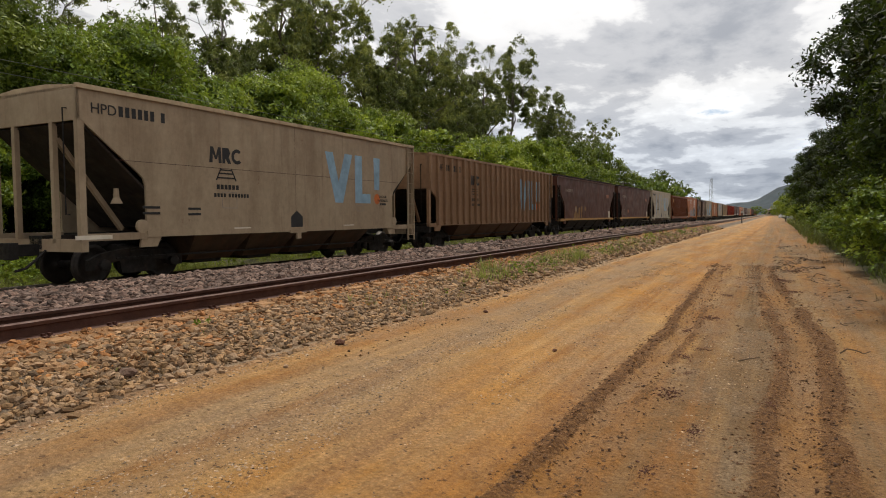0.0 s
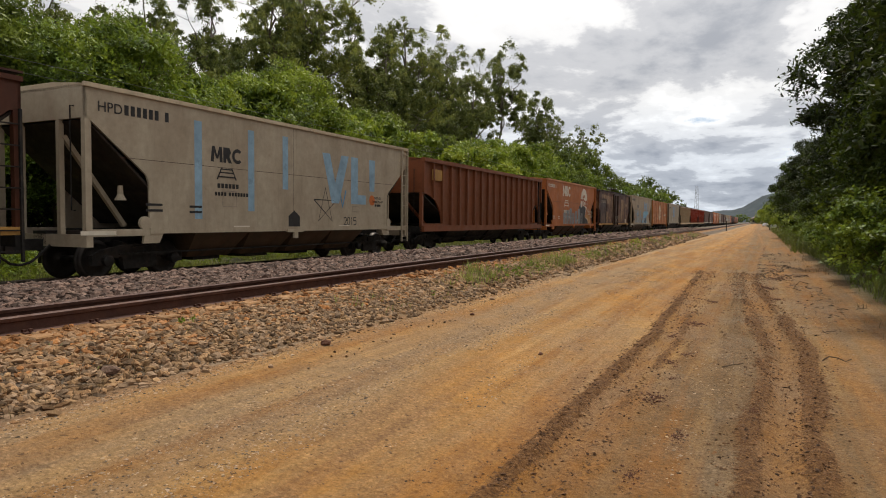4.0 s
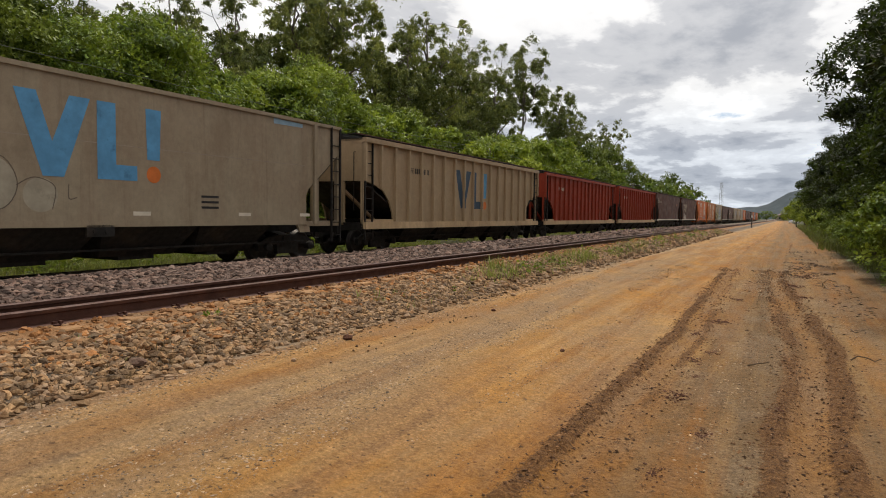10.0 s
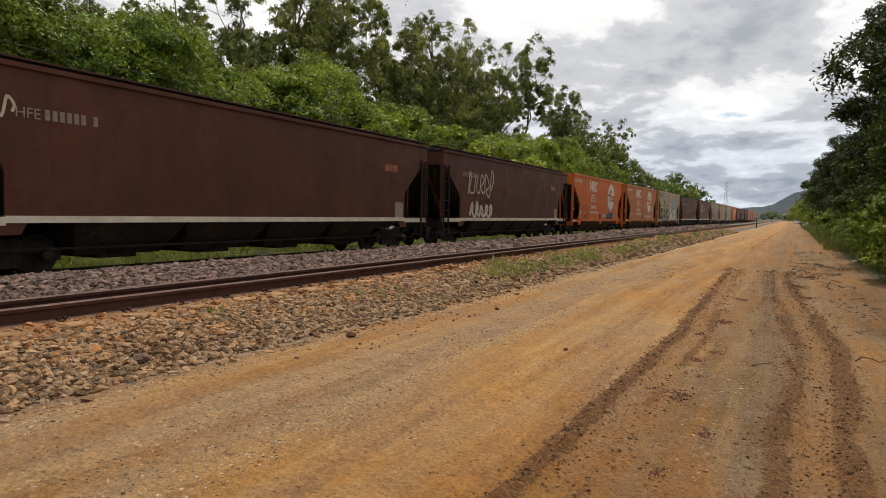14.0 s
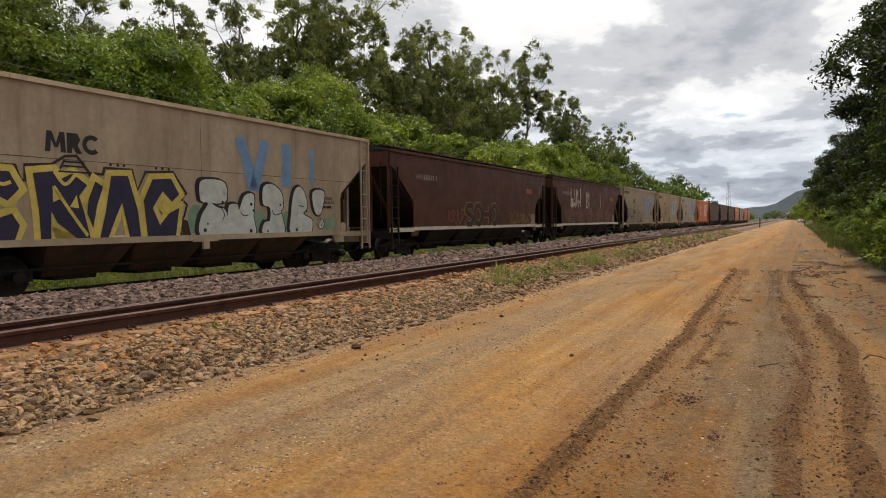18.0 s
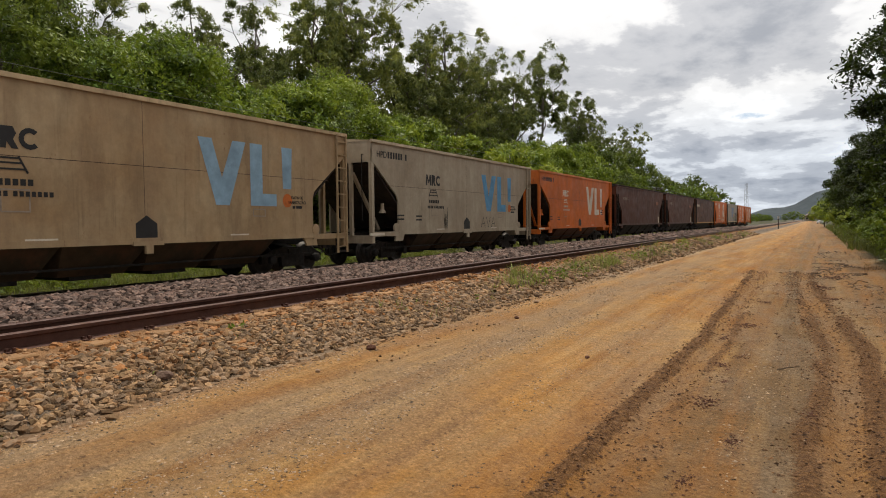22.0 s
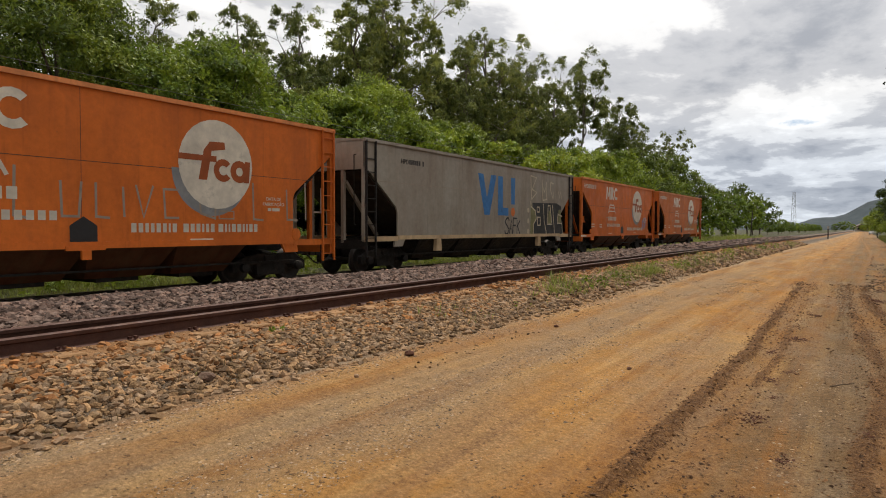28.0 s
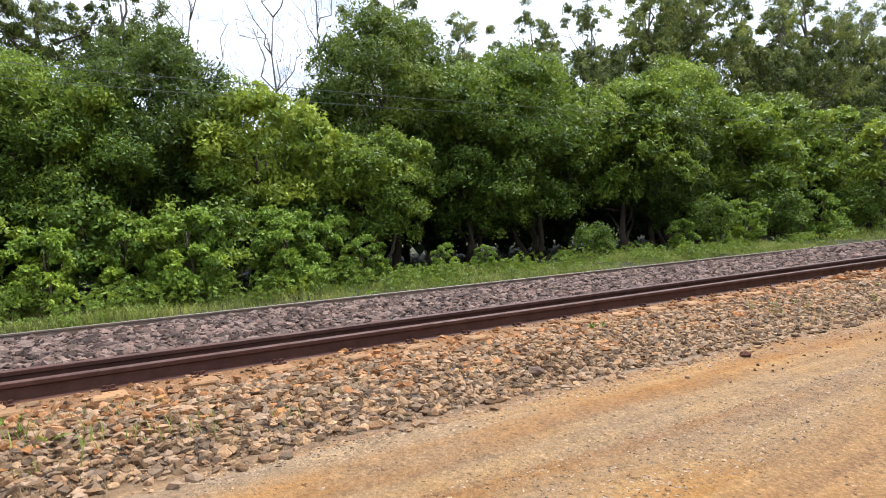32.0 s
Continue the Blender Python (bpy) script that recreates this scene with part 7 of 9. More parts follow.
def bubble(w, text, y, z, h, fill, line, seed, wide=None, x=1.41):
    """Fat spray-painted letters with an outline."""
    wd = wide or h * 0.66
    Paint().word(text, y, z, h, wd, 0.22, h * 0.42, 0.0, h * 0.05, seed).put(w, line, "graffiti", "outline of spray-painted letters", x=x)
    Paint().word(text, y, z, h, wd, 0.22, h * 0.28, 0.0, h * 0.05, seed).put(w, fill, "graffiti", "fill of spray-painted letters", x=x + 0.012)


SILL_YELLOW = wagon_paint("sill_yellow", (0.50, 0.27, 0.07), dirt=0.5, rusty=0.5, seed=4)
SILL_CREAM = wagon_paint("sill_cream", (0.60, 0.43, 0.25), dirt=0.5, rusty=0.3, seed=5)

# 0 grey hopper
w = grey_hpd(1, emblem=P_PALE)
# 1 ribbed tan
# its bay paint is a darker tan, with the underbody shade in the colour
w = ribbed(2, 15.84, TAN, "dusty tan ribbed hopper wagon with a faded blue emblem", wagon_paint("sill_tan", TAN, seed=9), 26, "plain", 0.15, 0.5, body="tan", bay=wagon_paint("bay_tan_shaded", (0.10, 0.055, 0.03), seed=21, dirt=0.7, rusty=0.5))
wagon_number(w, -6.6, 3.08, P_BLACK, 0.24, "HFE")
leasing_mark(w, -3.8, 2.62, 0.40, P_BLACK)
wedge_mark(w, 2.1, 1.62, 1.5, P_PALE, P_ORANGE, ragged=0.06)
# 2, 3 dark smooth
P_OCHRE, P_STAIN = flat_paint("paint_ochre", (0.27, 0.13, 0.03)), flat_paint("paint_stain", (0.12, 0.035, 0.022))
w = dark_smooth(3, 16.01, "rust-brown smooth-sided hopper wagon with a pale graffito", sill=SILL_YELLOW, rusty=0.6)
Paint().poly([(-3.95, 1.15), (-2.85, 1.15), (-2.85, 1.32), (-3.05, 1.48), (-3.4, 1.42), (-3.75, 1.5), (-3.95, 1.35)]).put(w, P_OCHRE, "graffiti", "ochre sprayed figure")
Paint().disc(-3.48, 1.68, 0.24).put(w, P_OCHRE, "graffiti", "ochre sprayed figure", x=1.41)
Paint().disc(-3.5, 1.7, 0.16).put(w, P_DIM, "graffiti", "grey face of the figure", x=1.412)
Paint().poly([(-2.85, 1.15), (-2.6, 1.15), (-2.5, 1.4), (-2.55, 1.75), (-2.7, 1.85), (-2.88, 1.75), (-2.92, 1.45)]).put(w, P_OCHRE, "graffiti", "ochre sprayed figure", x=1.411)
Paint().poly([(-2.35, 1.15), (-2.05, 1.15), (-2.15, 1.4), (-1.98, 1.6), (-1.98, 1.9), (-2.38, 1.9), (-2.38, 1.6), (-2.25, 1.4)]).put(w, P_OCHRE, "graffiti", "ochre sprayed goblet", x=1.411)
Paint().poly([(-1.5, 1.72), (-1.4, 1.86), (-1.15, 1.86), (-1.02, 1.74), (-1.15, 1.6), (-1.4, 1.6)]).put(w, P_OCHRE, "graffiti", "ochre sprayed bubble", x=1.411)
for y, a in ((-0.9, 0.9), (-0.5, 0.8), (0.1, 1.0), (0.6, 0.7), (1.2, 1.1), (1.7, 0.8)):
    Paint().poly([(y, 1.2), (y + 0.16, 1.2), (y + 0.1, 1.2 + a), (y + 0.02, 1.2 + a)]).put(w, P_STAIN, "paint_drip", "dull red run of paint")
w = dark_smooth(4, 15.87, "rust-brown smooth-sided hopper wagon with faint scrawls", sill=SILL_YELLOW, rusty=0.6)
for line in ([(-6.2, 1.45), (-5.95, 1.45)], [(-6.05, 1.75), (-6.0, 1.3), (-5.85, 1.15)], [(-5.85, 1.2), (-5.7, 1.75), (-5.5, 1.5), (-5.65, 1.2)], [(-5.35, 1.15), (-5.3, 1.75), (-5.15, 1.3), (-5.1, 1.75)], [(-4.95, 1.15), (-4.9, 1.8)], [(-5.0, 1.75), (-4.65, 1.78)], [(-4.75, 1.5), (-4.6, 1.2)]):
    Paint().stroke(line, 0.026).put(w, P_DIM, "graffiti", "thin pale tag stroke")
Paint().bars(-3.6, 1.5, [0.55], 0.26).put(w, P_RUST, "paint_patch", "worn pale red patch")
for y, h in ((-2.6, 0.5), (-1.6, 0.7), (-0.2, 0.8), (0.9, 0.6), (2.3, 0.5)):
    Paint().curve([(y, 1.25), (y - 0.2, 1.25 + h * 0.6), (y + 0.1, 1.25 + h), (y + 0.4, 1.25 + h * 0.8)], 0.07).put(w, P_STAIN, "graffiti", "faded red sprayed curve")
# 4 pale grey hopper with star
w = grey_hpd(5, PALE, emblem=P_PALE, label="pale grey hopper wagon with blue drips and a drawn star", dirt=0.3)
for y, h in ((-3.6, 2.2), (-1.9, 2.0), (-0.6, 1.4)):
    Paint().bars(y, 3.45 - h, [0.22], h).put(w, P_PALE, "paint_drip")
Paint().word("*", 0.75, 1.22, 0.95, 1.1, 0.2, 0.035).word("2015", 2.25, 1.1, 0.22, 0.14, 0.25, 0.03).put(w, P_BLACK, "graffiti", "black line star and date")
Paint().word("V", 2.0, 1.65, 0.5, 0.35, 0.2, 0.06).put(w, P_BLUE, "graffiti")
# 5 red-brown ribbed
w = ribbed(6, 15.78, REDBROWN, "red-brown ribbed hopper wagon with rust stains", wagon_paint("sill_red", REDBROWN, seed=11), 19, "plain", 0.8, 0.7)
Paint().bars(-6.6, 2.8, [0.9], 0.42).put(w, SILL_YELLOW, "data_panel", x=1.466)
# 6 orange hopper, graffiti over the lower half
P_PEACH = flat_paint("paint_peach", (0.46, 0.22, 0.06))
w = orange_hpd(7, OLD_ORANGE, label="faded orange hopper wagon with grey block graffiti")
for k in range(7):
    Paint().bars(-2.6 + 0.72 * k, 1.05, [0.28, 0.22], 0.75 + 0.3 * (k % 3) / 2, 0.03).put(w, P_GREY, "graffiti", "grey block letters", x=1.416)
Paint().poly([(1.3, 1.05), (3.9, 1.05), (3.75, 1.3), (2.9, 1.55), (3.2, 2.15), (2.5, 2.35), (1.9, 2.2), (1.3, 2.3)]).put(w, P_BLACK, "graffiti", "black sprayed shape", x=1.416)
Paint().stroke([(3.95, 1.05), (3.75, 1.35), (2.95, 1.55), (3.25, 2.2), (2.4, 2.4)], 0.05).put(w, P_WHITE, "graffiti", "white outline of a sprayed shape", x=1.419)
Paint().poly([(3.6, 1.1), (4.5, 1.1), (4.45, 1.4), (4.1, 1.65), (3.7, 1.75), (3.2, 1.65), (3.3, 1.5)]).put(w, P_PEACH, "graffiti", "peach sprayed cloud", x=1.414)
scrawl(w, 3.5, 1.75, 0.7, 0.45, P_CREAM, 91, 0.03, 3)
scrawl(w, 4.3, 1.45, 0.9, 0.6, P_CREAM, 92, 0.03, 4)
# 7 rusty boxcar with a sliding door
p = wagon_paint("boxcar_brown", (0.075, 0.028, 0.018), (0.03, 0.016, 0.012), (0.16, 0.06, 0.03), 0.6, 0.7, 8, patches=0.05, patch_colour=(0.24, 0.13, 0.065))
DOOR_DARK = wagon_paint("door_brown", (0.035, 0.019, 0.015), seed=12, rusty=0.4)
w = wagon("long", 13.97, p, "boxcar", "rust-brown boxcar with peeling cream paint and a sliding door", sill_paint=SILL_YELLOW, ladders=(1,), cap=DOOR_DARK, roof="boards")
TRAIN.append(w)
d = part("sliding_door", shared("boxcar_door", lambda bm: box(bm, 1.41, 1.47, -1.25, 0.5, 1.0, 3.5)), DOOR_DARK, w)
for y in (-0.88, 0.3):
    part("door_post", shared("door_post", lambda bm: box(bm, 1.47, 1.51, -0.035, 0.035, 0.9, 3.5)), DOOR_DARK, d, m=pose(0, y, 0))
for y in (-0.95, -0.8, 0.22, 0.38):
    part("lock_rod", shared("lock_rod", lambda bm: turned(bm, [(0.018, 0.9), (0.018, 3.45)], "z", 6, (1.53, 0, 0))), DOOR_DARK, d, m=pose(0, y, 0))
part("door_rail", shared("door_rail", lambda bm: box(bm, 1.47, 1.54, -1.3, 2.3, -0.05, 0.04)), DOOR_DARK, d, m=pose(0, 0, 3.5))
part("door_rail", shared("lower_rail", lambda bm: box(bm, 1.44, 1.50, -1.3, 2.0, -0.04, 0.04)), DOOR_DARK, d, m=pose(0, 0, 0.84))
part("door_bar", shared("door_bar", lambda bm: box(bm, 1.51, 1.55, -0.9, 0.35, 1.60, 1.65)), P_DIM, d)
part("door_brace", shared("door_brace", lambda bm: (beam(bm, (1.52, -0.85, 1.15), (1.52, 0.25, 1.55), 0.04, 0.03), beam(bm, (1.52, -0.85, 1.55), (1.52, 0.25, 1.15), 0.04, 0.03), None)[-1]), P_DIM, d)
part("number_board", shared("number_board", lambda bm: (box(bm, 1.40, 1.44, -5.9, -3.72, 3.0, 3.04), box(bm, 1.40, 1.43, -3.96, -3.9, 1.1, 3.0), None)[-1]), DOOR_DARK, w)
wagon_number(w, -5.55, 2.72, P_DIM, 0.21, "HFD")
P_MURAL, P_BUFF, P_PANEL = flat_paint("paint_faded_mural", (0.105, 0.05, 0.03)), flat_paint("paint_worn_buff", (0.30, 0.175, 0.085)), flat_paint("paint_dark_panel", (0.045, 0.019, 0.013))
Paint().poly([(-5.9, 1.1), (-3.95, 1.1), (-3.95, 3.0), (-5.9, 3.0)]).put(w, P_PANEL, "paint_patch", "darker brown painted panel", x=1.4025)
for y, t in ((-5.45, 2.2), (-4.95, 2.24), (-4.42, 2.22)):
    Paint().blob([(y, t + 0.02), (y + 0.1, t + 0.02), (y + 0.11, t - 0.28), (y + 0.3, t - 0.5), (y + 0.27, 1.15), (y - 0.12, 1.15), (y - 0.16, t - 0.5), (y + 0.0, t - 0.28)], 3).put(w, P_MURAL, "graffiti", "faded painted bottle shape", x=1.4035)


def runs(w, y0, y1, top, foot, seed, ragged=0.35):
    """Old buff paint that peels and runs in uneven upright strips."""
    rng = random.Random(seed)
    y = y0
    while y < y1:
        a = min(rng.uniform(0.07, 0.2), y1 - y + 0.02)
        b, c = foot + rng.uniform(0, ragged) * (top - foot), foot + rng.uniform(0, ragged) * (top - foot)
        t = top - rng.uniform(0, 0.07)
        Paint().poly([(y, t), (y, b), (y + a * 0.3, b - 0.06), (y + a * 0.6, c + 0.05), (y + a, c), (y + a, t - 0.03), (y + a * 0.5, t + 0.03)]).put(w, P_BUFF, "paint_run", "peeling run of old buff paint", x=1.404)
        y += a + (rng.uniform(0.02, 0.09) if rng.random() < 0.45 else 0.0)


for k, (y0, y1, top, foot, ragged) in enumerate(((-5.34, -5.12, 3.42, 3.06, 0.3), (-5.0, -4.76, 3.42, 3.06, 0.5), (-4.68, -4.28, 3.42, 3.06, 0.3), (-4.2, -3.9, 3.40, 3.04, 0.3), (-3.88, -3.0, 3.38, 2.66, 0.08), (-2.9, -2.2, 3.36, 2.62, 0.45), (-2.14, -1.95, 3.36, 1.1, 0.05), (-1.76, -1.34, 3.40, 1.3, 0.5), (-3.72, -3.1, 2.07, 1.08, 0.06), (-2.62, -2.5, 1.95, 1.1, 0.2), (-2.9, -2.3, 1.62, 1.45, 0.1), (0.8, 1.2, 1.85, 1.08, 0.3), (1.72, 2.05, 2.0, 1.08, 0.2), (2.28, 3.15, 3.25, 1.1, 0.45), (3.35, 3.6, 3.2, 1.9, 0.6), (4.2, 4.95, 2.88, 2.6, 0.3), (4.45, 4.65, 2.55, 1.1, 0.3), (5.3, 5.45, 3.1, 2.3, 0.3))):
    runs(w, y0, y1, top, foot, 300 + k, ragged)
Paint().poly([(4.15, 1.05), (4.65, 1.05), (4.65, 1.45), (4.15, 1.45)]).put(w, P_CREAM, "data_panel", "cream data panel")
# 8 grey hopper with blue graffiti
w = grey_hpd(9, emblem=None, label="grey hopper wagon with sky-blue graffiti")
P_SKY, P_CORAL = flat_paint("paint_sky_blue", (0.17, 0.36, 0.50)), flat_paint("paint_coral", (0.50, 0.16, 0.07))
for line, pen in (([(1.18, 3.3), (1.42, 2.83), (1.73, 2.3), (2.01, 2.82), (2.25, 3.23)], 0.27), ([(2.78, 3.23), (2.8, 2.83), (2.86, 2.2)], 0.3), ([(3.77, 3.26), (3.8, 2.42)], 0.27)):
    Paint().stroke(line, pen).put(w, P_BLUE, "operator_emblem", "faded blue emblem running down")
Paint().blob([(0.63, 2.16), (1.91, 2.36), (2.78, 2.22), (3.75, 2.4), (3.75, 2.07), (2.78, 1.75), (2.78, 1.1), (0.87, 1.06), (0.2, 1.1), (0.24, 1.44), (0.63, 1.68)]).put(w, P_SKY, "graffiti", "sky-blue sprayed cloud", x=1.409)
Paint().poly([(0.9, 1.57), (2.74, 1.67), (2.72, 1.1), (0.87, 1.07)]).put(w, P_NAVY, "graffiti", "dark blue foot of the sprayed cloud", x=1.411)
for line in ([(0.24, 1.32), (0.39, 1.56), (0.79, 1.51), (0.87, 1.2), (0.54, 1.06), (0.2, 1.11), (0.24, 1.32)], [(0.4, 1.56), (0.6, 1.8), (0.75, 1.7)], [(1.04, 2.18), (1.05, 1.6), (1.07, 1.06)], [(1.24, 2.01), (1.64, 2.22), (1.84, 1.98), (1.55, 1.59), (1.24, 1.7), (1.24, 2.01)], [(1.24, 1.45), (1.91, 1.53), (1.91, 1.14), (1.55, 1.06), (1.2, 1.21), (1.24, 1.45)]):
    Paint().curve(line, 0.03).put(w, P_WHITE, "graffiti", "thin white outline", x=1.415)
for line in ([(-3.85, 2.37), (-3.81, 1.8), (-3.79, 1.08)], [(-3.8, 1.89), (-3.72, 1.45), (-3.65, 1.1)], [(-3.36, 2.37), (-3.27, 2.15), (-3.09, 1.89)], [(-2.84, 2.19), (-3.0, 1.66), (-3.13, 1.08)], [(-2.71, 2.44), (-2.69, 1.58), (-2.57, 1.1), (-2.44, 1.49), (-2.4, 2.32)], [(-2.0, 2.35), (-1.98, 1.7), (-1.98, 1.14)], [(-1.98, 2.0), (-1.88, 1.5), (-1.75, 1.11)], [(-0.95, 2.44), (-1.14, 2.11), (-1.05, 1.63), (-1.09, 1.1)], [(-1.05, 1.52), (-0.95, 1.31), (-0.83, 1.18)], [(-0.49, 1.59), (-0.13, 1.64)]):
    Paint().curve(line, 0.13).put(w, P_SKY, "graffiti", "tall sky-blue stroke", x=1.412)
for y, z, r in ((-0.92, 1.69, 0.2), (3.73, 1.89, 0.17), (-4.12, 1.62, 0.3)):
    Paint().blob([(y + r * (0.7 + 0.4 * math.sin(2.7 * k)) * math.cos(k * 0.785), z + r * (0.7 + 0.4 * math.sin(2.7 * k)) * math.sin(k * 0.785)) for k in range(8)]).put(w, P_CORAL, "graffiti", "coral sprayed spot", x=1.413)
# 9 orange boxcar
JOINT_RUST = wagon_paint("joint_rust", (0.25, 0.08, 0.025), rusty=0.8, dirt=0.8, seed=41)
p = wagon_paint("boxcar_orange", OLD_ORANGE, (0.19, 0.062, 0.02), (0.06, 0.022, 0.012), 0.75, 0.75, 10, fade=(0.50, 0.20, 0.06))
w = wagon("box", 13.48, p, "boxcar", "faded orange steel boxcar with a round white emblem", ladders=(1,))
TRAIN.append(w)
for y in (-4.6, -3.1, -1.6, 0.1, 1.6, 3.1, 4.5):
    part("panel_joint", shared("panel_joint", lambda bm: box(bm, 1.40, 1.42, -0.022, 0.022, 1.0, 3.6)), JOINT_RUST, w, m=pose(0, y, 0))
round_mark(w, -0.29, 2.31, 0.95, p, P_CREAM, p)
Paint().bars(3.4, 1.95, [1.5], 0.2).put(w, P_CREAM, "data_panel")
for k in range(9):
    part("sill_bracket", shared("sill_bracket", lambda bm: prism(bm, [(-0.16, 1.0), (0.16, 1.0), (0.08, 0.84), (-0.08, 0.84)], "x", 1.3, 1.41)), JOINT_RUST, w, m=pose(0, -5.6 + 1.4 * k, 0))
P_PALE_RUST = flat_paint("paint_pale_rust", (0.52, 0.235, 0.09))
for line in ([(-5.9, 1.1), (-5.85, 1.9), (-5.5, 2.1), (-5.15, 1.85), (-5.2, 1.5), (-5.6, 1.45)], [(-5.7, 1.7), (-5.45, 1.85), (-5.35, 1.6)], [(-5.1, 1.5), (-5.0, 2.0), (-4.7, 2.05), (-4.5, 1.7), (-4.55, 1.3), (-4.9, 1.1)], [(-4.35, 1.95), (-4.3, 1.4), (-4.0, 1.35)], [(-4.3, 1.7), (-3.9, 1.6), (-4.1, 1.2)], [(-6.1, 1.35), (-5.5, 1.4), (-5.0, 1.05)]):
    Paint().curve(line, 0.11).put(w, P_PALE_RUST, "graffiti", "faded pale sprayed curve")
for line in ([(-3.5, 1.5), (-3.4, 1.68), (-3.3, 1.55), (-3.45, 1.5), (-3.25, 1.6), (-3.15, 1.75), (-3.1, 1.5), (-3.0, 1.8), (-2.85, 1.7), (-3.0, 1.55), (-2.95, 1.2)], [(-2.8, 1.75), (-2.6, 1.8), (-2.55, 1.5), (-2.7, 1.4)], [(-3.15, 1.95), (-2.95, 2.05), (-2.75, 1.98), (-2.95, 1.9), (-3.15, 1.95)], [(-2.3, 1.65), (-2.2, 1.75), (-2.15, 1.45)], [(-2.05, 1.45), (-1.95, 1.7), (-1.85, 1.55), (-1.95, 1.45), (-1.75, 1.68), (-1.68, 1.4)], [(-2.2, 1.3), (-2.0, 1.35), (-1.9, 1.22)]):
    Paint().curve(line, 0.025).put(w, P_CREAM, "graffiti", "thin pale tag")
# 10 smooth grey grain hopper
p = wagon_paint("grain_grey", STEEL, seed=11, dirt=0.4, rusty=0.15)
w = wagon("grain", 15.92, p, "hopper_wagon", "grey smooth-sided grain hopper wagon with a blue emblem", ladders=(1, -1), ribs=0, seam=None)
TRAIN.append(w)
wagon_number(w, -5.6, 3.05, P_BLACK, 0.17)
wedge_mark(w, -1.62, 1.88, 1.45, P_BLUE, P_ORANGE)
Paint().stroke([(-7.2, 2.55), (5.8, 2.55)], 0.016).put(w, P_DIM, "seam", x=1.4025)
Paint().poly([(4.6, 3.52), (5.7, 3.54), (5.7, 3.64), (4.6, 3.66)]).put(w, P_PALE, "paint_patch", "pale blue patch of paint")
P_FAINT, P_FAINT_LINE = flat_paint("paint_faint_grey", (0.40, 0.345, 0.255)), flat_paint("paint_faint_line", (0.16, 0.12, 0.085))
for y, z, r in ((-2.05, 1.72, 0.46), (-1.2, 1.55, 0.3)):
    Paint().disc(y, z, r).put(w, P_FAINT, "graffiti", "faint pale sprayed blob", x=1.4045)
for line in ([(-3.5, 1.68), (-3.3, 1.9), (-3.05, 1.75), (-3.1, 1.5), (-3.4, 1.45), (-3.5, 1.68)], [(-3.3, 1.8), (-3.0, 1.72), (-2.8, 1.6), (-2.6, 1.7)], [(-2.5, 1.72), (-2.3, 2.15), (-1.8, 2.15), (-1.58, 1.72), (-1.8, 1.32), (-2.3, 1.3), (-2.5, 1.72)], [(-2.3, 1.35), (-2.25, 1.1)], [(-1.6, 1.7), (-1.3, 1.85), (-0.95, 1.7), (-1.0, 1.3)], [(-0.7, 1.75), (-0.7, 1.5), (-0.55, 1.52)]):
    Paint().curve(line, 0.018).put(w, P_FAINT_LINE, "graffiti", "thin drawn line", x=1.408)
small_print(w, 2.3, 1.6, P_BLACK, 3, 7)
part("side_valve", shared("side_valve", lambda bm: (box(bm, 1.36, 1.42, -0.28, 0.28, 0.80, 1.02), turned(bm, [(0.05, 1.42), (0.05, 1.44)], "x", 10, (0, -0.12, 0.9)), turned(bm, [(0.05, 1.42), (0.05, 1.44)], "x", 10, (0, 0.12, 0.9)), None)[-1]), BLACK_STEEL, w, m=pose(0, -0.1, 0))
for y in (-6.2, 6.2):
    part("side_post", shared("side_post", lambda bm: box(bm, 1.40, 1.46, -0.06, 0.06, 1.0, 3.7)), p, w, m=pose(0, y, 0))
for y in (-5, -2.6, 0.6, 3.4, 5.6):
    Paint().bars(y, 1.2, [0.4], 0.08).put(w, P_WHITE, "reflector")
# 11 cream ribbed
w = ribbed(12, 16.77, CREAM, "cream ribbed hopper wagon with a navy and blue emblem", SILL_CREAM, 19, "boards", 0.12, 0.25, (1, -1))
wagon_number(w, -5.2, 2.7, P_BLACK, 0.18, "HFE")
wedge_mark(w, -1.55, 1.55, 1.5, P_NAVY, P_ORANGE, P_BLUE)
# 12, 13 red ribbed
w = ribbed(13, 16.59, RED, "red ribbed hopper wagon with a cream sill", SILL_CREAM, 19, "boards", 0.1, 0.2, (1, -1))
wagon_number(w, -5.4, 2.75, P_WHITE, 0.18, "HFE")
Paint().bars(5.2, 1.3, [0.4], 0.35).put(w, P_DIM, "data_panel")
w = ribbed(14, 16.08, RED, "red ribbed hopper wagon with white scrawls and a cream sill", SILL_CREAM, 19, "boards", 0.1, 0.2, (1, -1))
wagon_number(w, -5.75, 2.72, P_WHITE, 0.2, "HFE")
P_PINK = flat_paint("paint_chalk_pink", (0.50, 0.22, 0.15))
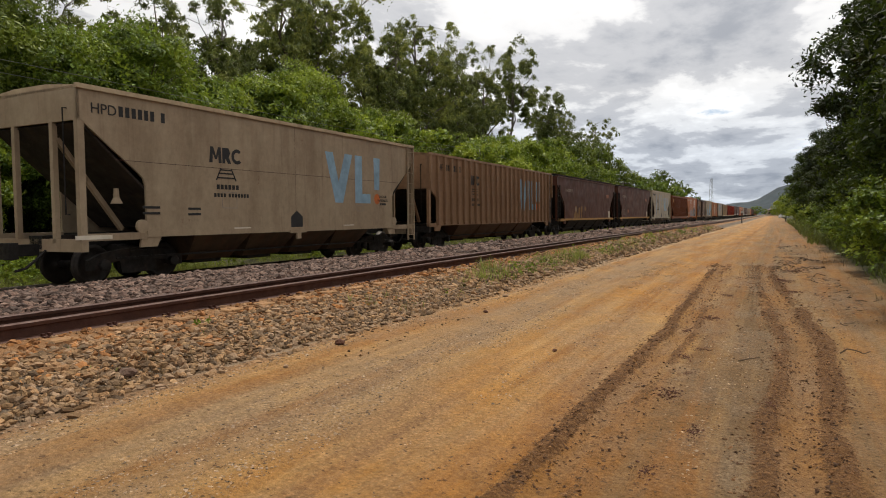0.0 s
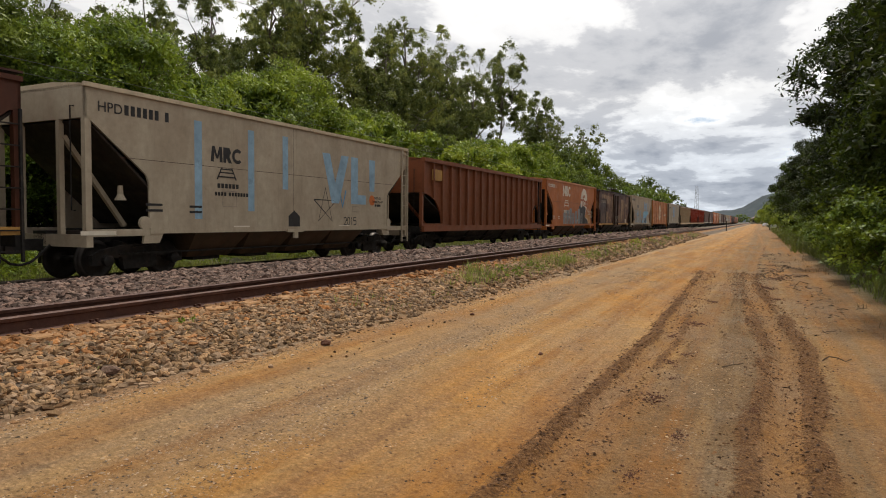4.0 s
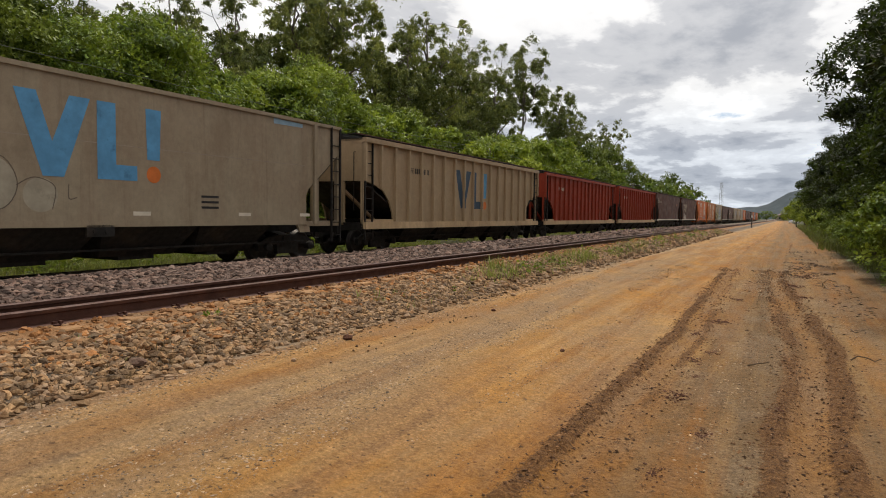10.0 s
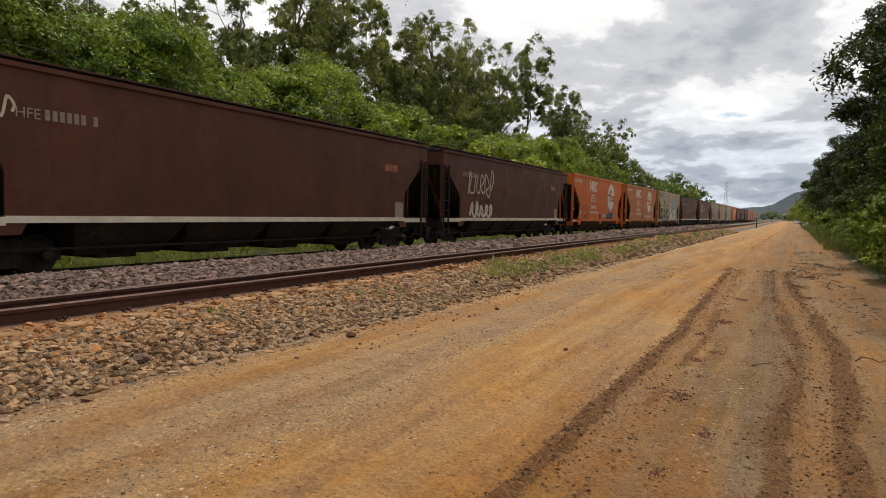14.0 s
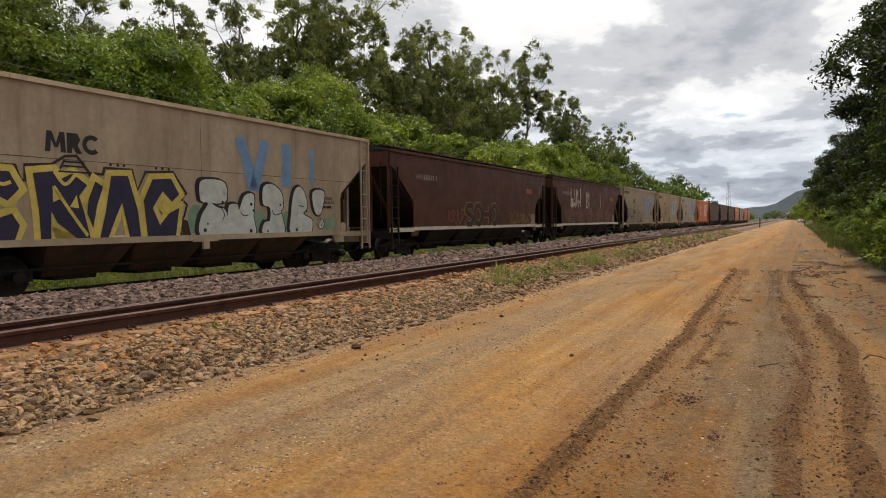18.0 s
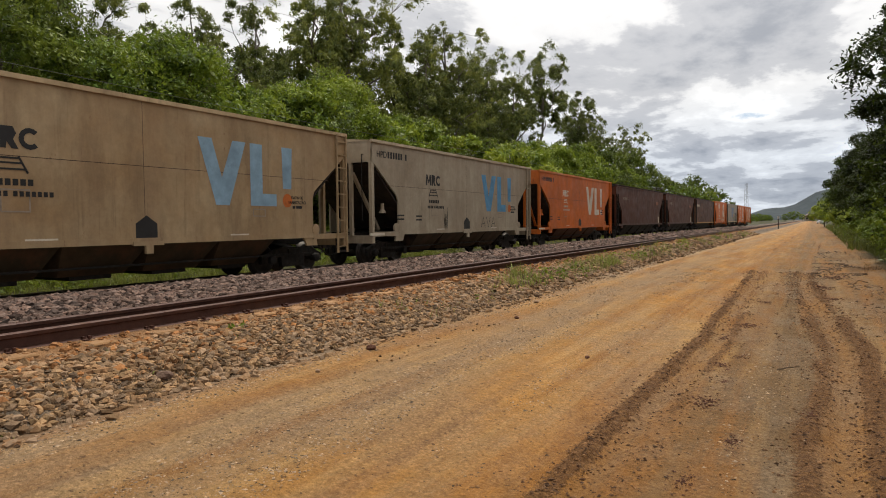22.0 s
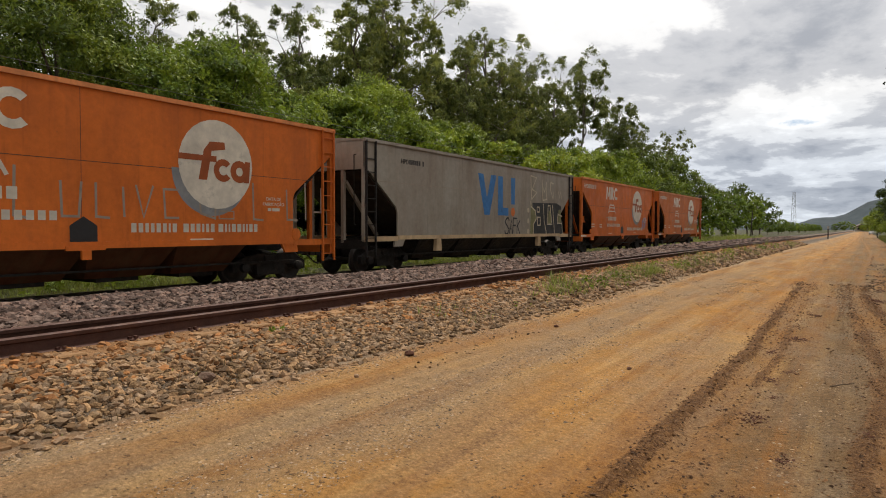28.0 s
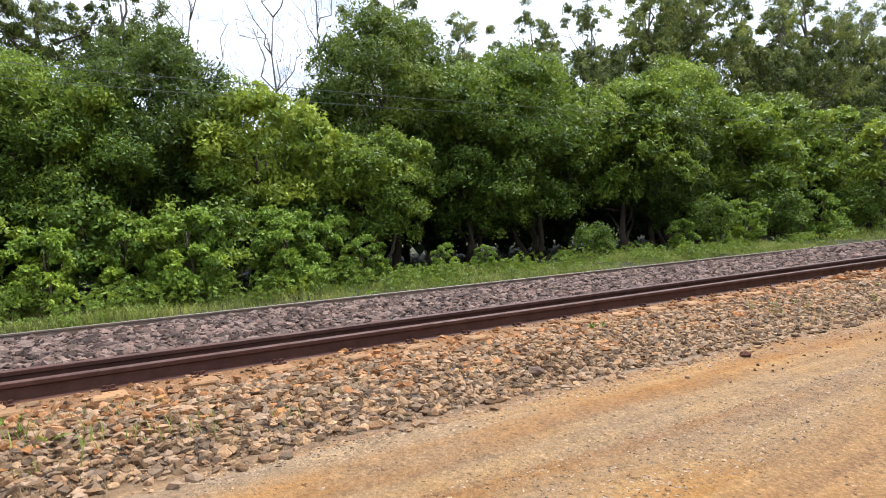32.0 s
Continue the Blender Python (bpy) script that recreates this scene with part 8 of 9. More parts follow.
for line in ([(-5.9, 1.1), (-5.95, 1.6), (-5.75, 2)], [(-5.6, 1.85), (-5.45, 2.05), (-5.35, 1.9), (-5.25, 2.1), (-5.15, 1.9)], [(-5.6, 1.82), (-5.3, 1.8), (-5, 1.78)], [(-5.3, 1.8), (-5.1, 1.5), (-5.2, 1.1)], [(-4.95, 1.75), (-4.75, 2.02), (-4.45, 1.85), (-4.35, 1.4), (-4.6, 1.12)], [(-4.8, 1.7), (-4.65, 1.4), (-4.9, 1.15)], [(-4.2, 1.15), (-4.3, 1.6), (-4.1, 2), (-3.75, 1.9), (-3.6, 1.5), (-3.8, 1.15)], [(-4.15, 1.6), (-4, 1.75), (-4.1, 1.55)], [(-3.6, 1.75), (-3.3, 2.05), (-3.1, 1.9)], [(-3.5, 1.75), (-3.1, 1.72), (-2.9, 1.8), (-2.75, 2)]):
    Paint().curve(line, 0.022).put(w, P_PINK, "graffiti", "chalk-pink drawn line")
for line in ([(-3.2, 1.6), (-3.1, 1.3), (-3.2, 1.1)], [(-2.5, 1.9), (-2.2, 1.95), (-2.2, 1.5), (-2.35, 1.1)], [(-2.2, 1.95), (-1.8, 1.88), (-1.3, 1.85)], [(-1.75, 1.85), (-1.75, 1.3)], [(-1.5, 1.85), (-1.45, 1.2), (-1.6, 1.4)], [(-1.2, 1.1), (-1.15, 1.7), (-0.95, 1.9)], [(-0.6, 1.85), (-0.8, 1.6), (-0.6, 1.4), (-0.75, 1.12)], [(-0.3, 1.2), (-0.1, 1.65), (0.05, 1.4), (-0.2, 1.4)], [(0.4, 1.7), (0.45, 1.2), (0.6, 1.6), (0.75, 1.2)], [(1.1, 1.6), (1.3, 1.45), (1.15, 1.2)]):
    Paint().curve(line, 0.022).put(w, P_PINK, "graffiti", "chalk-pink drawn line")
# 14, 15 dark smooth
w = dark_smooth(15, 16.77, "dark brown smooth-sided hopper wagon with a white sill", rusty=0.2)
scrawl(w, -7.0, 2.7, 1.0, 0.45, P_CREAM, 62, 0.05, 3)
w = dark_smooth(16, 16.18, "dark brown smooth-sided hopper wagon with white graffiti", rusty=0.2)
scrawl(w, -5.4, 2.05, 2.6, 1.05, P_CREAM, 63, 0.07, 5)
scrawl(w, -5.2, 1.15, 2.4, 0.6, P_WHITE, 64, 0.14, 5)
# 16, 17 orange
w = orange_hpd(17, label="orange hopper wagon with white emblems and a dark tag")
for k, t in enumerate(("PAZ", "VIDA", "AMOR")):
    Paint().word(t, -3.95, 1.75 - 0.30 * k, 0.2, 0.16, 0.25, 0.03).disc(-4.2, 1.85 - 0.30 * k, 0.12, 0, 360, 0.09, 12).put(w, P_BLACK, "graffiti", "small black lettering")
scrawl(w, 1.5, 1.05, 2.0, 0.5, P_NAVY, 21, 0.14, 5, 1.416)
w = orange_hpd(18, (0.50, 0.17, 0.045), label="faded orange hopper wagon with white emblems")
# 18 grey hopper with large lettered graffiti
P_GREEN, P_UMBER = flat_paint("paint_pale_green", (0.20, 0.32, 0.20)), flat_paint("paint_umber", (0.035, 0.02, 0.012))
w = grey_hpd(19, (0.46, 0.36, 0.245), emblem=None, mark=-3.5, label="grey-tan hopper wagon with yellow-outlined black graffiti")


def swollen(pts, by):
    """An outline moved outwards by an even width."""
    n, out = len(pts), []
    turn = 1 if sum(pts[k - 1][0] * pts[k][1] - pts[k][0] * pts[k - 1][1] for k in range(n)) > 0 else -1
    for k in range(n):
        a, b, c = Vector(pts[k - 1]), Vector(pts[k]), Vector(pts[(k + 1) % n])
        d0, d1 = (b - a).normalized(), (c - b).normalized()
        n0, n1 = Vector((d0.y, -d0.x)) * turn, Vector((d1.y, -d1.x)) * turn
        m = n0 + n1
        m = m.normalized() if m.length > 0.2 else n0
        q = b + m * (by * min(1.7, 1 / max(0.3, m.dot(n0))))
        out.append((q.x, max(0.985, q.y)))
    return out


for line, pen in (([(0.98, 3.32), (1.22, 2.7), (1.38, 2.08)], 0.30), ([(1.84, 3.3), (1.6, 2.65), (1.42, 2.08)], 0.30), ([(2.58, 3.29), (2.55, 2.2)], 0.33), ([(3.55, 3.25), (3.56, 2.3)], 0.19)):
    Paint().stroke(line, pen).put(w, P_SPRAY, "operator_emblem", "faded blue emblem", x=1.4045)
DARK_LETTERS = (
    [(-5.4, 2.12), (-4.5, 2.2), (-4.12, 2.19), (-3.97, 1.91), (-4.16, 1.71), (-4.5, 1.9), (-4.72, 1.62), (-4.5, 1.36), (-4.1, 1.5), (-3.98, 1.3), (-4.08, 1.02), (-5.3, 1.02), (-5.5, 1.5)],
    [(-3.74, 2.19), (-3.39, 2.24), (-3.27, 2.11), (-3.05, 2.22), (-2.78, 2.02), (-2.94, 1.82), (-2.86, 1.56), (-2.74, 1.03), (-2.95, 1.02), (-3.35, 1.34), (-3.45, 1.55), (-3.47, 1.0), (-3.64, 1.0), (-3.66, 1.55)])
DARK_LETTERS += (
    [(-2.62, 2.1), (-2.47, 2.01), (-2.6, 1.66), (-2.69, 1.24), (-2.8, 1.51), (-2.76, 1.78)],
    [(-2.30, 2.22), (-1.95, 2.24), (-1.75, 1.57), (-1.69, 1.0), (-1.93, 1.0), (-2.09, 1.72), (-2.22, 1.45), (-2.41, 1.02), (-2.58, 1.0), (-2.43, 1.56)],
    [(-1.40, 2.20), (-0.96, 2.24), (-0.76, 1.92), (-0.95, 1.76), (-1.17, 1.97), (-1.41, 1.63), (-1.25, 1.28), (-1.03, 1.52), (-0.77, 1.64), (-0.82, 1.34), (-0.88, 1.0), (-1.54, 1.01), (-1.60, 1.63), (-1.62, 1.77)])
for line in ([(-5.6, 2.3), (-4.02, 2.3), (-3.94, 2.06), (-3.87, 2.06), (-3.86, 2.32), (-3.41, 2.36), (-3.17, 2.52), (-2.96, 2.54), (-2.72, 2.24), (-2.46, 2.24), (-2.43, 2.36), (-1.85, 2.36), (-1.74, 1.97), (-1.55, 2.34), (-0.9, 2.38), (-0.57, 1.95), (-0.70, 1.82), (-0.56, 1.71), (-0.64, 1.46), (-0.74, 1.36), (-0.74, 1.02)],):
    Paint().stroke(line, 0.05).put(w, P_UMBER, "graffiti", "dark brown outer line", x=1.4062)
for y in (-4.5, -4.3, -2.3, -2.15, -2.02, -1.3, -1.15, -1.0):
    Paint().disc(y, 2.43, 0.03, n=8).put(w, P_UMBER, "graffiti", "dark brown sprayed dot", x=1.4062)
for k, pts in enumerate(DARK_LETTERS):
    Paint().poly(swollen(pts, 0.115)).put(w, P_YELLOW, "graffiti", "yellow edge of a letter", x=1.4072 + 0.001 * k)
for k, pts in enumerate(DARK_LETTERS):
    Paint().poly(pts).put(w, P_PURPLE, "graffiti", "purple-black fill of a letter", x=1.4135 + 0.001 * k)
for pts in ([(-3.42, 1.98), (-3.24, 1.78), (-3.42, 1.70)], [(-3.12, 1.62), (-2.99, 1.84), (-2.95, 1.60)], [(-4.62, 1.72), (-4.5, 1.78), (-4.42, 1.62), (-4.55, 1.5)], [(-1.28, 1.62), (-1.15, 1.78), (-1.02, 1.66), (-1.15, 1.5)]):
    Paint().poly(pts).put(w, P_YELLOW, "graffiti", "yellow counter of a letter", x=1.4192)
for line in ([(-3.38, 2.24), (-3.2, 2.02), (-3.0, 2.2)], [(-3.40, 1.98), (-3.05, 1.45), (-2.8, 1.1)], [(-4.4, 2.1), (-4.25, 1.98), (-4.1, 2.02)]):
    Paint().curve(line, 0.06).put(w, P_YELLOW, "graffiti", "yellow line in a letter", x=1.4192)
for pts in ([(-2.62, 1.45), (-2.52, 1.2), (-2.66, 1.03), (-2.72, 1.1)], [(-0.72, 1.42), (-0.55, 1.36), (-0.46, 1.02), (-0.7, 1.02)]):
    Paint().poly(pts).put(w, P_UMBER, "graffiti", "dark brown filled corner", x=1.4066)
PALE_LETTERS = (
    [(-0.21, 2.20), (0.07, 2.28), (0.50, 2.22), (0.54, 1.83), (0.3, 1.75), (0.12, 1.75), (0.28, 1.66), (0.52, 1.58), (0.54, 1.03), (-0.22, 1.03), (-0.20, 1.46), (0.01, 1.75), (-0.20, 1.80)],
    [(0.62, 1.72), (0.87, 1.74), (0.91, 1.6), (1.09, 1.95), (1.40, 1.97), (1.37, 1.46), (1.41, 1.02), (0.6, 1.02), (0.56, 1.46)],
    [(1.72, 2.18), (2.04, 2.26), (2.36, 2.05), (2.40, 1.69), (2.33, 1.58), (2.44, 1.03), (1.68, 1.03), (1.74, 1.32), (1.92, 1.36), (1.93, 1.68), (1.70, 1.76)],
    [(2.75, 1.88), (2.87, 2.16), (3.08, 2.24), (3.28, 2.01), (3.33, 1.7), (3.17, 1.54), (3.50, 1.40), (3.54, 1.27), (3.43, 1.02), (2.68, 1.02), (2.70, 1.54)],
    [(3.57, 2.12), (4.06, 2.15), (3.98, 1.71), (3.83, 1.5), (3.63, 1.62)])
for pts in ([(-0.5, 1.6), (-0.3, 1.72), (-0.1, 1.5), (-0.15, 1.12), (-0.4, 1.08), (-0.55, 1.3)], [(1.3, 1.55), (1.55, 1.62), (1.8, 1.4), (1.7, 1.1), (1.4, 1.1)], [(2.4, 1.5), (2.6, 1.6), (2.75, 1.35), (2.6, 1.08), (2.4, 1.12)], [(4.05, 1.38), (4.4, 1.45), (4.55, 1.25), (4.3, 1.1), (4.0, 1.14)]):
    Paint().blob(pts, 3).put(w, P_GREEN, "graffiti", "pale green sprayed halo", x=1.4062)
for k, pts in enumerate(PALE_LETTERS):
    Paint().blob([(y - 0.075, z + 0.02) for y, z in swollen(pts, 0.03)], 3).put(w, P_BLACK, "graffiti", "black shade of a letter", x=1.4078 + 0.0006 * k)
for k, pts in enumerate(PALE_LETTERS):
    Paint().blob(swollen(pts, 0.028), 3).put(w, P_BLACK, "graffiti", "black edge of a letter", x=1.4112 + 0.0006 * k)
for k, pts in enumerate(PALE_LETTERS):
    Paint().blob(pts, 3).put(w, P_CHALK, "graffiti", "chalk-white fill of a letter", x=1.4146 + 0.0006 * k)
for line in ([(0.12, 1.75), (0.36, 1.66), (0.46, 1.5), (0.4, 1.38)], [(2.0, 1.62), (2.1, 1.5), (2.35, 1.55)], [(3.0, 1.75), (3.2, 1.72)], [(0.95, 1.58), (1.05, 1.48), (1.2, 1.5)]):
    Paint().curve(line, 0.022).put(w, P_BLACK, "graffiti", "thin black line in a letter", x=1.4186)
for y, z, r in ((-0.1, 1.16, 0.045), (-0.02, 1.3, 0.025), (0.42, 1.78, 0.035), (1.3, 1.75, 0.04), (1.36, 1.6, 0.03), (1.28, 1.12, 0.05), (2.3, 1.75, 0.03), (2.9, 1.12, 0.045), (3.3, 1.6, 0.03), (1.84, 1.1, 0.03)):
    Paint().disc(y, z, r, n=10).put(w, P_BLACK, "graffiti", "black sprayed dot", x=1.4186)
Paint().disc(3.9, 1.27, 0.15, n=16).put(w, P_CHALK, "graffiti", "chalk-white dot", x=1.4146)
Paint().disc(3.9, 1.27, 0.15, inner=0.13, n=16).put(w, P_BLACK, "graffiti", "thin black ring", x=1.4186)
Paint().curve([(3.78, 1.2), (3.88, 1.38), (3.92, 1.2), (4.0, 1.34)], 0.02).put(w, P_BLACK, "graffiti", "thin black line", x=1.4190)
# 19, 20 dark with graffiti
P_EMBER, P_SMOULDER = flat_paint("paint_ember", (0.22, 0.075, 0.03)), flat_paint("paint_smoulder", (0.115, 0.042, 0.021))
P_GOLD, BODY_BROWN = flat_paint("paint_gold", (0.30, 0.17, 0.055)), flat_paint("paint_body_brown", (0.045, 0.02, 0.015))
w = dark_smooth(20, 16.01, "dark brown smooth-sided hopper wagon with gold-outlined graffiti", rusty=0.35)
bubble(w, "SOHO", -1.95, 1.2, 0.72, BODY_BROWN, P_GOLD, 8, 0.66)
scrawl(w, 2.6, 1.15, 1.9, 0.6, P_GOLD, 65, 0.05, 5)
scrawl(w, 3.9, 1.15, 1.7, 0.55, P_GOLD, 67, 0.05, 4)
scrawl(w, -3.5, 1.2, 1.4, 0.7, P_RUST, 31, 0.04, 4)
scrawl(w, 6.4, 2.4, 0.8, 0.8, P_DIM, 32, 0.03, 3)
w = dark_smooth(21, 15.99, "dark brown smooth-sided hopper wagon with tall white letters", rusty=0.3)
for line in ([(-4.2, 3.17), (-4.2, 2.15), (-3.93, 2.1), (-3.93, 2.6)], [(-4.16, 2.55), (-3.95, 2.12)], [(-3.75, 2.06), (-3.5, 3.1), (-3.3, 2.06), (-3.55, 2.3), (-3.75, 2.06)], [(-3.12, 3.12), (-3.12, 2.15)], [(-2.85, 3.1), (-3.08, 2.65), (-2.78, 2.06), (-2.78, 2.5)], [(-2.6, 2.4), (-2.45, 2.35)], [(-2.3, 3.2), (-2.3, 2.08)]):
    Paint().stroke(line, 0.10).put(w, P_WHITE, "graffiti", "tall white sprayed stroke")
for line in ([(-1.05, 3.03), (-1.07, 2.02)], [(-1.05, 3.0), (-0.85, 2.75), (-0.68, 3.0), (-0.68, 2.62), (-1.0, 2.5), (-0.7, 2.38), (-0.72, 2.05), (-1.05, 2.1)], [(-0.5, 2.95), (-0.52, 2.1)], [(2.1, 2.93), (2.14, 2.12)]):
    Paint().stroke(line, 0.075).put(w, P_WHITE, "graffiti", "white sprayed stroke")
for y, q in ((-4.4, 1.25), (-2.5, 1.1), (-0.4, 1.1), (1.8, 1.05), (4.0, 1.1)):
    Paint().blob([(y - 0.8 * q, 1.75), (y - 0.3 * q, 1.95), (y + 0.1 * q, 2.15), (y + 0.6 * q, 1.95), (y + 0.95 * q, 1.7), (y + 0.7 * q, 1.3), (y, 1.15), (y - 0.5 * q, 1.25)], 4).put(w, P_SMOULDER, "graffiti", "faded rust-red sprayed cloud", x=1.4035)
    for line, pen in (([(-0.75, 0.62), (-0.5, 0.5), (-0.2, 0.55), (0.0, 0.62), (0.08, 0.95), (-0.02, 0.3), (-0.2, 0.05), (-0.28, 0.2), (0.0, 0.35)], 0.085), ([(0.08, 0.35), (0.2, 0.5), (0.26, 0.35), (0.14, 0.32), (0.3, 0.42), (0.42, 0.85), (0.4, 0.35), (0.5, 0.52), (0.56, 0.36), (0.64, 0.52), (0.7, 0.36), (0.9, 0.52)], 0.07), ([(-0.3, 0.12), (0.0, 0.22), (0.4, 0.08), (0.75, 0.02), (0.95, 0.14), (0.7, 0.2)], 0.055)):
        Paint().curve([(y + a * q, 1.15 + b * q * 0.95) for a, b in line], pen).put(w, P_EMBER, "graffiti", "rust-orange sprayed flourish")
# 21, 22, 23 grey hoppers
w = grey_hpd(22, emblem=P_SPRAY, label="grey hopper wagon with black bubble graffiti and a blue emblem")
r = random.Random(5)
for k in range(8):
    y, q, h = -5.4 + 0.78 * k, r.uniform(0.85, 1.2), r.uniform(0.82, 1.12)
    top = [(-0.05, 1.7), (0.12, 2.05), (0.42, 2.1), (0.62, 1.8)] if k % 3 else [(-0.12, 1.5), (0.0, 2.0), (0.3, 1.85), (0.6, 2.1), (0.7, 1.7)]
    line = [(0.0, 1.1)] + top + [(0.5, 1.5), (0.72, 1.25), (0.6, 1.06), (0.3, 1.12), (0.0, 1.1)]
    hole = [(0.2, 1.6), (0.3, 1.75), (0.42, 1.62), (0.32, 1.5), (0.2, 1.6)] if k % 2 else [(0.15, 1.35), (0.32, 1.45), (0.5, 1.3)]
    put_at = lambda pts: [(y + a * q, 1.1 + (b - 1.1) * h) for a, b in pts]
    Paint().stroke(put_at(line), 0.045).stroke(put_at(hole), 0.035).put(w, P_BLACK, "graffiti", "black bubble outline", x=1.412)
w = grey_hpd(23, (0.46, 0.335, 0.195), emblem=P_PALE, label="tan-grey rust-streaked hopper wagon with a pale blue emblem", dirt=0.55, rusty=0.5, fade=(0.36, 0.22, 0.105))
w = grey_hpd(24, PALE, label="pale grey hopper wagon with a blue emblem and a thin tag", dirt=0.4)
Paint().word("AVA", 1.1, 1.1, 0.42, 0.36, 0.3, 0.03).word("W", -1.9, 1.1, 0.75, 0.3, 0.2, 0.03).put(w, P_BLACK, "graffiti", "thin black tag")
# 24 orange hopper with a white wedge emblem
w = hpd(25, ORANGE, "orange hopper wagon with a large white wedge emblem", ink=P_BLACK, dirt=0.3, rusty=0.15, fade=(0.48, 0.12, 0.024))
leasing_mark(w, -2.95, 2.62, 0.34, P_WHITE)
wedge_mark(w, 1.02, 1.68, 1.6, P_WHITE, P_WHITE)
# 25, 26 dark
w = dark_smooth(26, 16.16, "dark brown smooth-sided hopper wagon", sill=wagon_paint("sill_brown", (0.09, 0.05, 0.042), seed=3), rusty=0.2)
w = dark_smooth(27, 16.07, "dark brown smooth-sided hopper wagon", sill=wagon_paint("sill_brown", (0.09, 0.05, 0.042), seed=7), rusty=0.25)
# 27 long brown wagon, stepped yellow sill
p = wagon_paint("long_brown", (0.075, 0.03, 0.018), (0.035, 0.017, 0.012), (0.15, 0.055, 0.028), 0.5, 0.65, 28, patches=0.25, patch_colour=(0.2, 0.1, 0.06))
w = wagon("long", 16.05, p, "covered_wagon", "rust-brown covered wagon with a yellow sill stripe", sill_paint=SILL_YELLOW, roof="boards", ladders=(1, -1))
TRAIN.append(w)
Paint().bars(-6.48, 2.82, [1.9], 0.23).put(w, P_CREAM, "number_panel", "cream strip that carries the worn number")
part("panel_ledge", shared("panel_ledge", lambda bm: box(bm, 1.40, 1.45, -1.0, 1.0, 0.0, 0.05)), p, w, m=pose(0, -5.5, 3.08))
part("panel_ledge", shared("panel_ledge", None), p, w, m=pose(0, 5.0, 2.98))
Paint().bars(4.75, 2.6, [0.75], 0.3).put(w, P_EMBER, "paint_patch", "rusty orange patch")
Paint().bars(5.4, 1.15, [0.4], 0.4).put(w, SILL_YELLOW, "data_panel")
for line in ([(-4.42, 3.38), (-4.38, 2.2), (-4.4, 1.05)], [(-4.4, 2.9), (-4.1, 2.5), (-4.35, 2.2)], [(-3.95, 2.1), (-4.25, 1.05)], [(-3.3, 3.3), (-3.35, 1.05)], [(-3.2, 3.1), (-2.95, 1.9), (-2.85, 1.05)], [(-3.2, 1.7), (-2.9, 2.1)], [(-2.4, 3.25), (-2.45, 1.05)], [(-2.3, 2.9), (-2.05, 2.3), (-2.0, 3.2)], [(-1.95, 2.1), (-1.7, 1.05)], [(-0.86, 2.7), (-0.88, 1.1)]):
    Paint().stroke(line, 0.07).put(w, P_EMBER, "graffiti", "rusty faded stroke")
for y, a in ((0.6, 0.7), (1.4, 0.5), (2.1, 0.9), (2.8, 0.6), (3.6, 0.8)):
    Paint().poly([(y, 1.1), (y + 0.12, 1.1), (y + 0.08, 1.1 + a), (y + 0.02, 1.1 + a)]).put(w, P_STAIN, "paint_drip")
# 28 orange
w = orange_hpd(29, label="orange hopper wagon with white emblems and a pale tag")
for line in ([(-1.2, 2.3), (-1.22, 1.5), (-0.95, 1.45)], [(-0.5, 2.1), (-0.48, 1.5), (-0.2, 1.5), (-0.15, 2.1)], [(0.1, 2.1), (0.1, 1.5), (0.35, 1.48)], [(0.6, 2.05), (0.62, 1.5)], [(0.85, 2.1), (1.0, 1.5), (1.2, 2.1)], [(1.75, 1.5), (1.45, 1.5), (1.42, 2.05), (1.75, 2.05)], [(2.2, 2.5), (2.25, 1.6), (2.6, 1.5), (2.65, 2.4)], [(3.6, 2.3), (3.62, 1.5), (3.9, 1.48)], [(4.6, 2.2), (4.62, 1.5), (4.95, 1.5)], [(5.2, 2.4), (5.22, 1.5)], [(5.5, 1.7), (5.75, 1.7), (5.75, 2.3)]):
    Paint().stroke(line, 0.045).put(w, P_DIM, "graffiti", "thin pale sprayed stroke")
# 29 grey grain hopper with block graffiti
P_DEEP_BLUE, P_OLIVE = flat_paint("paint_deep_blue", (0.035, 0.17, 0.42)), flat_paint("paint_olive", (0.20, 0.19, 0.08))
p = wagon_paint("grain_steel", (0.34, 0.305, 0.25), seed=30, dirt=0.45, rusty=0.2)
w = wagon("grain", 16.11, p, "hopper_wagon", "dull grey grain hopper wagon with black block graffiti and blue emblem", sill_paint=SILL_CREAM, ladders=(1, -1))
TRAIN.append(w)
wagon_number(w, -5.8, 3.2, P_BLACK, 0.14)
wedge_mark(w, -1.3, 1.80, 1.45, P_DEEP_BLUE, P_ORANGE)
Paint().poly([(3.2, 1.08), (6.3, 1.08), (6.3, 1.6), (6.1, 1.75), (6.15, 2.3), (5.6, 2.42), (3.15, 2.36)]).put(w, P_BLACK, "graffiti", "black block behind pale letters")
Paint().poly([(2.95, 1.06), (3.2, 1.06), (3.25, 1.5), (3.5, 1.7), (3.42, 2.05), (3.12, 2.2), (2.98, 2.35)]).put(w, P_OLIVE, "graffiti", "olive letter edge", x=1.41)
for a, b in (((4.65, 1.5), (5.05, 1.5)), ((5.72, 1.55), (6.15, 1.6))):
    Paint().poly([a, b, (b[0] - 0.08, b[1] + 0.55), (a[0] + 0.12, a[1] + 0.6)]).put(w, P_OLIVE, "graffiti", "olive letter fill", x=1.412)
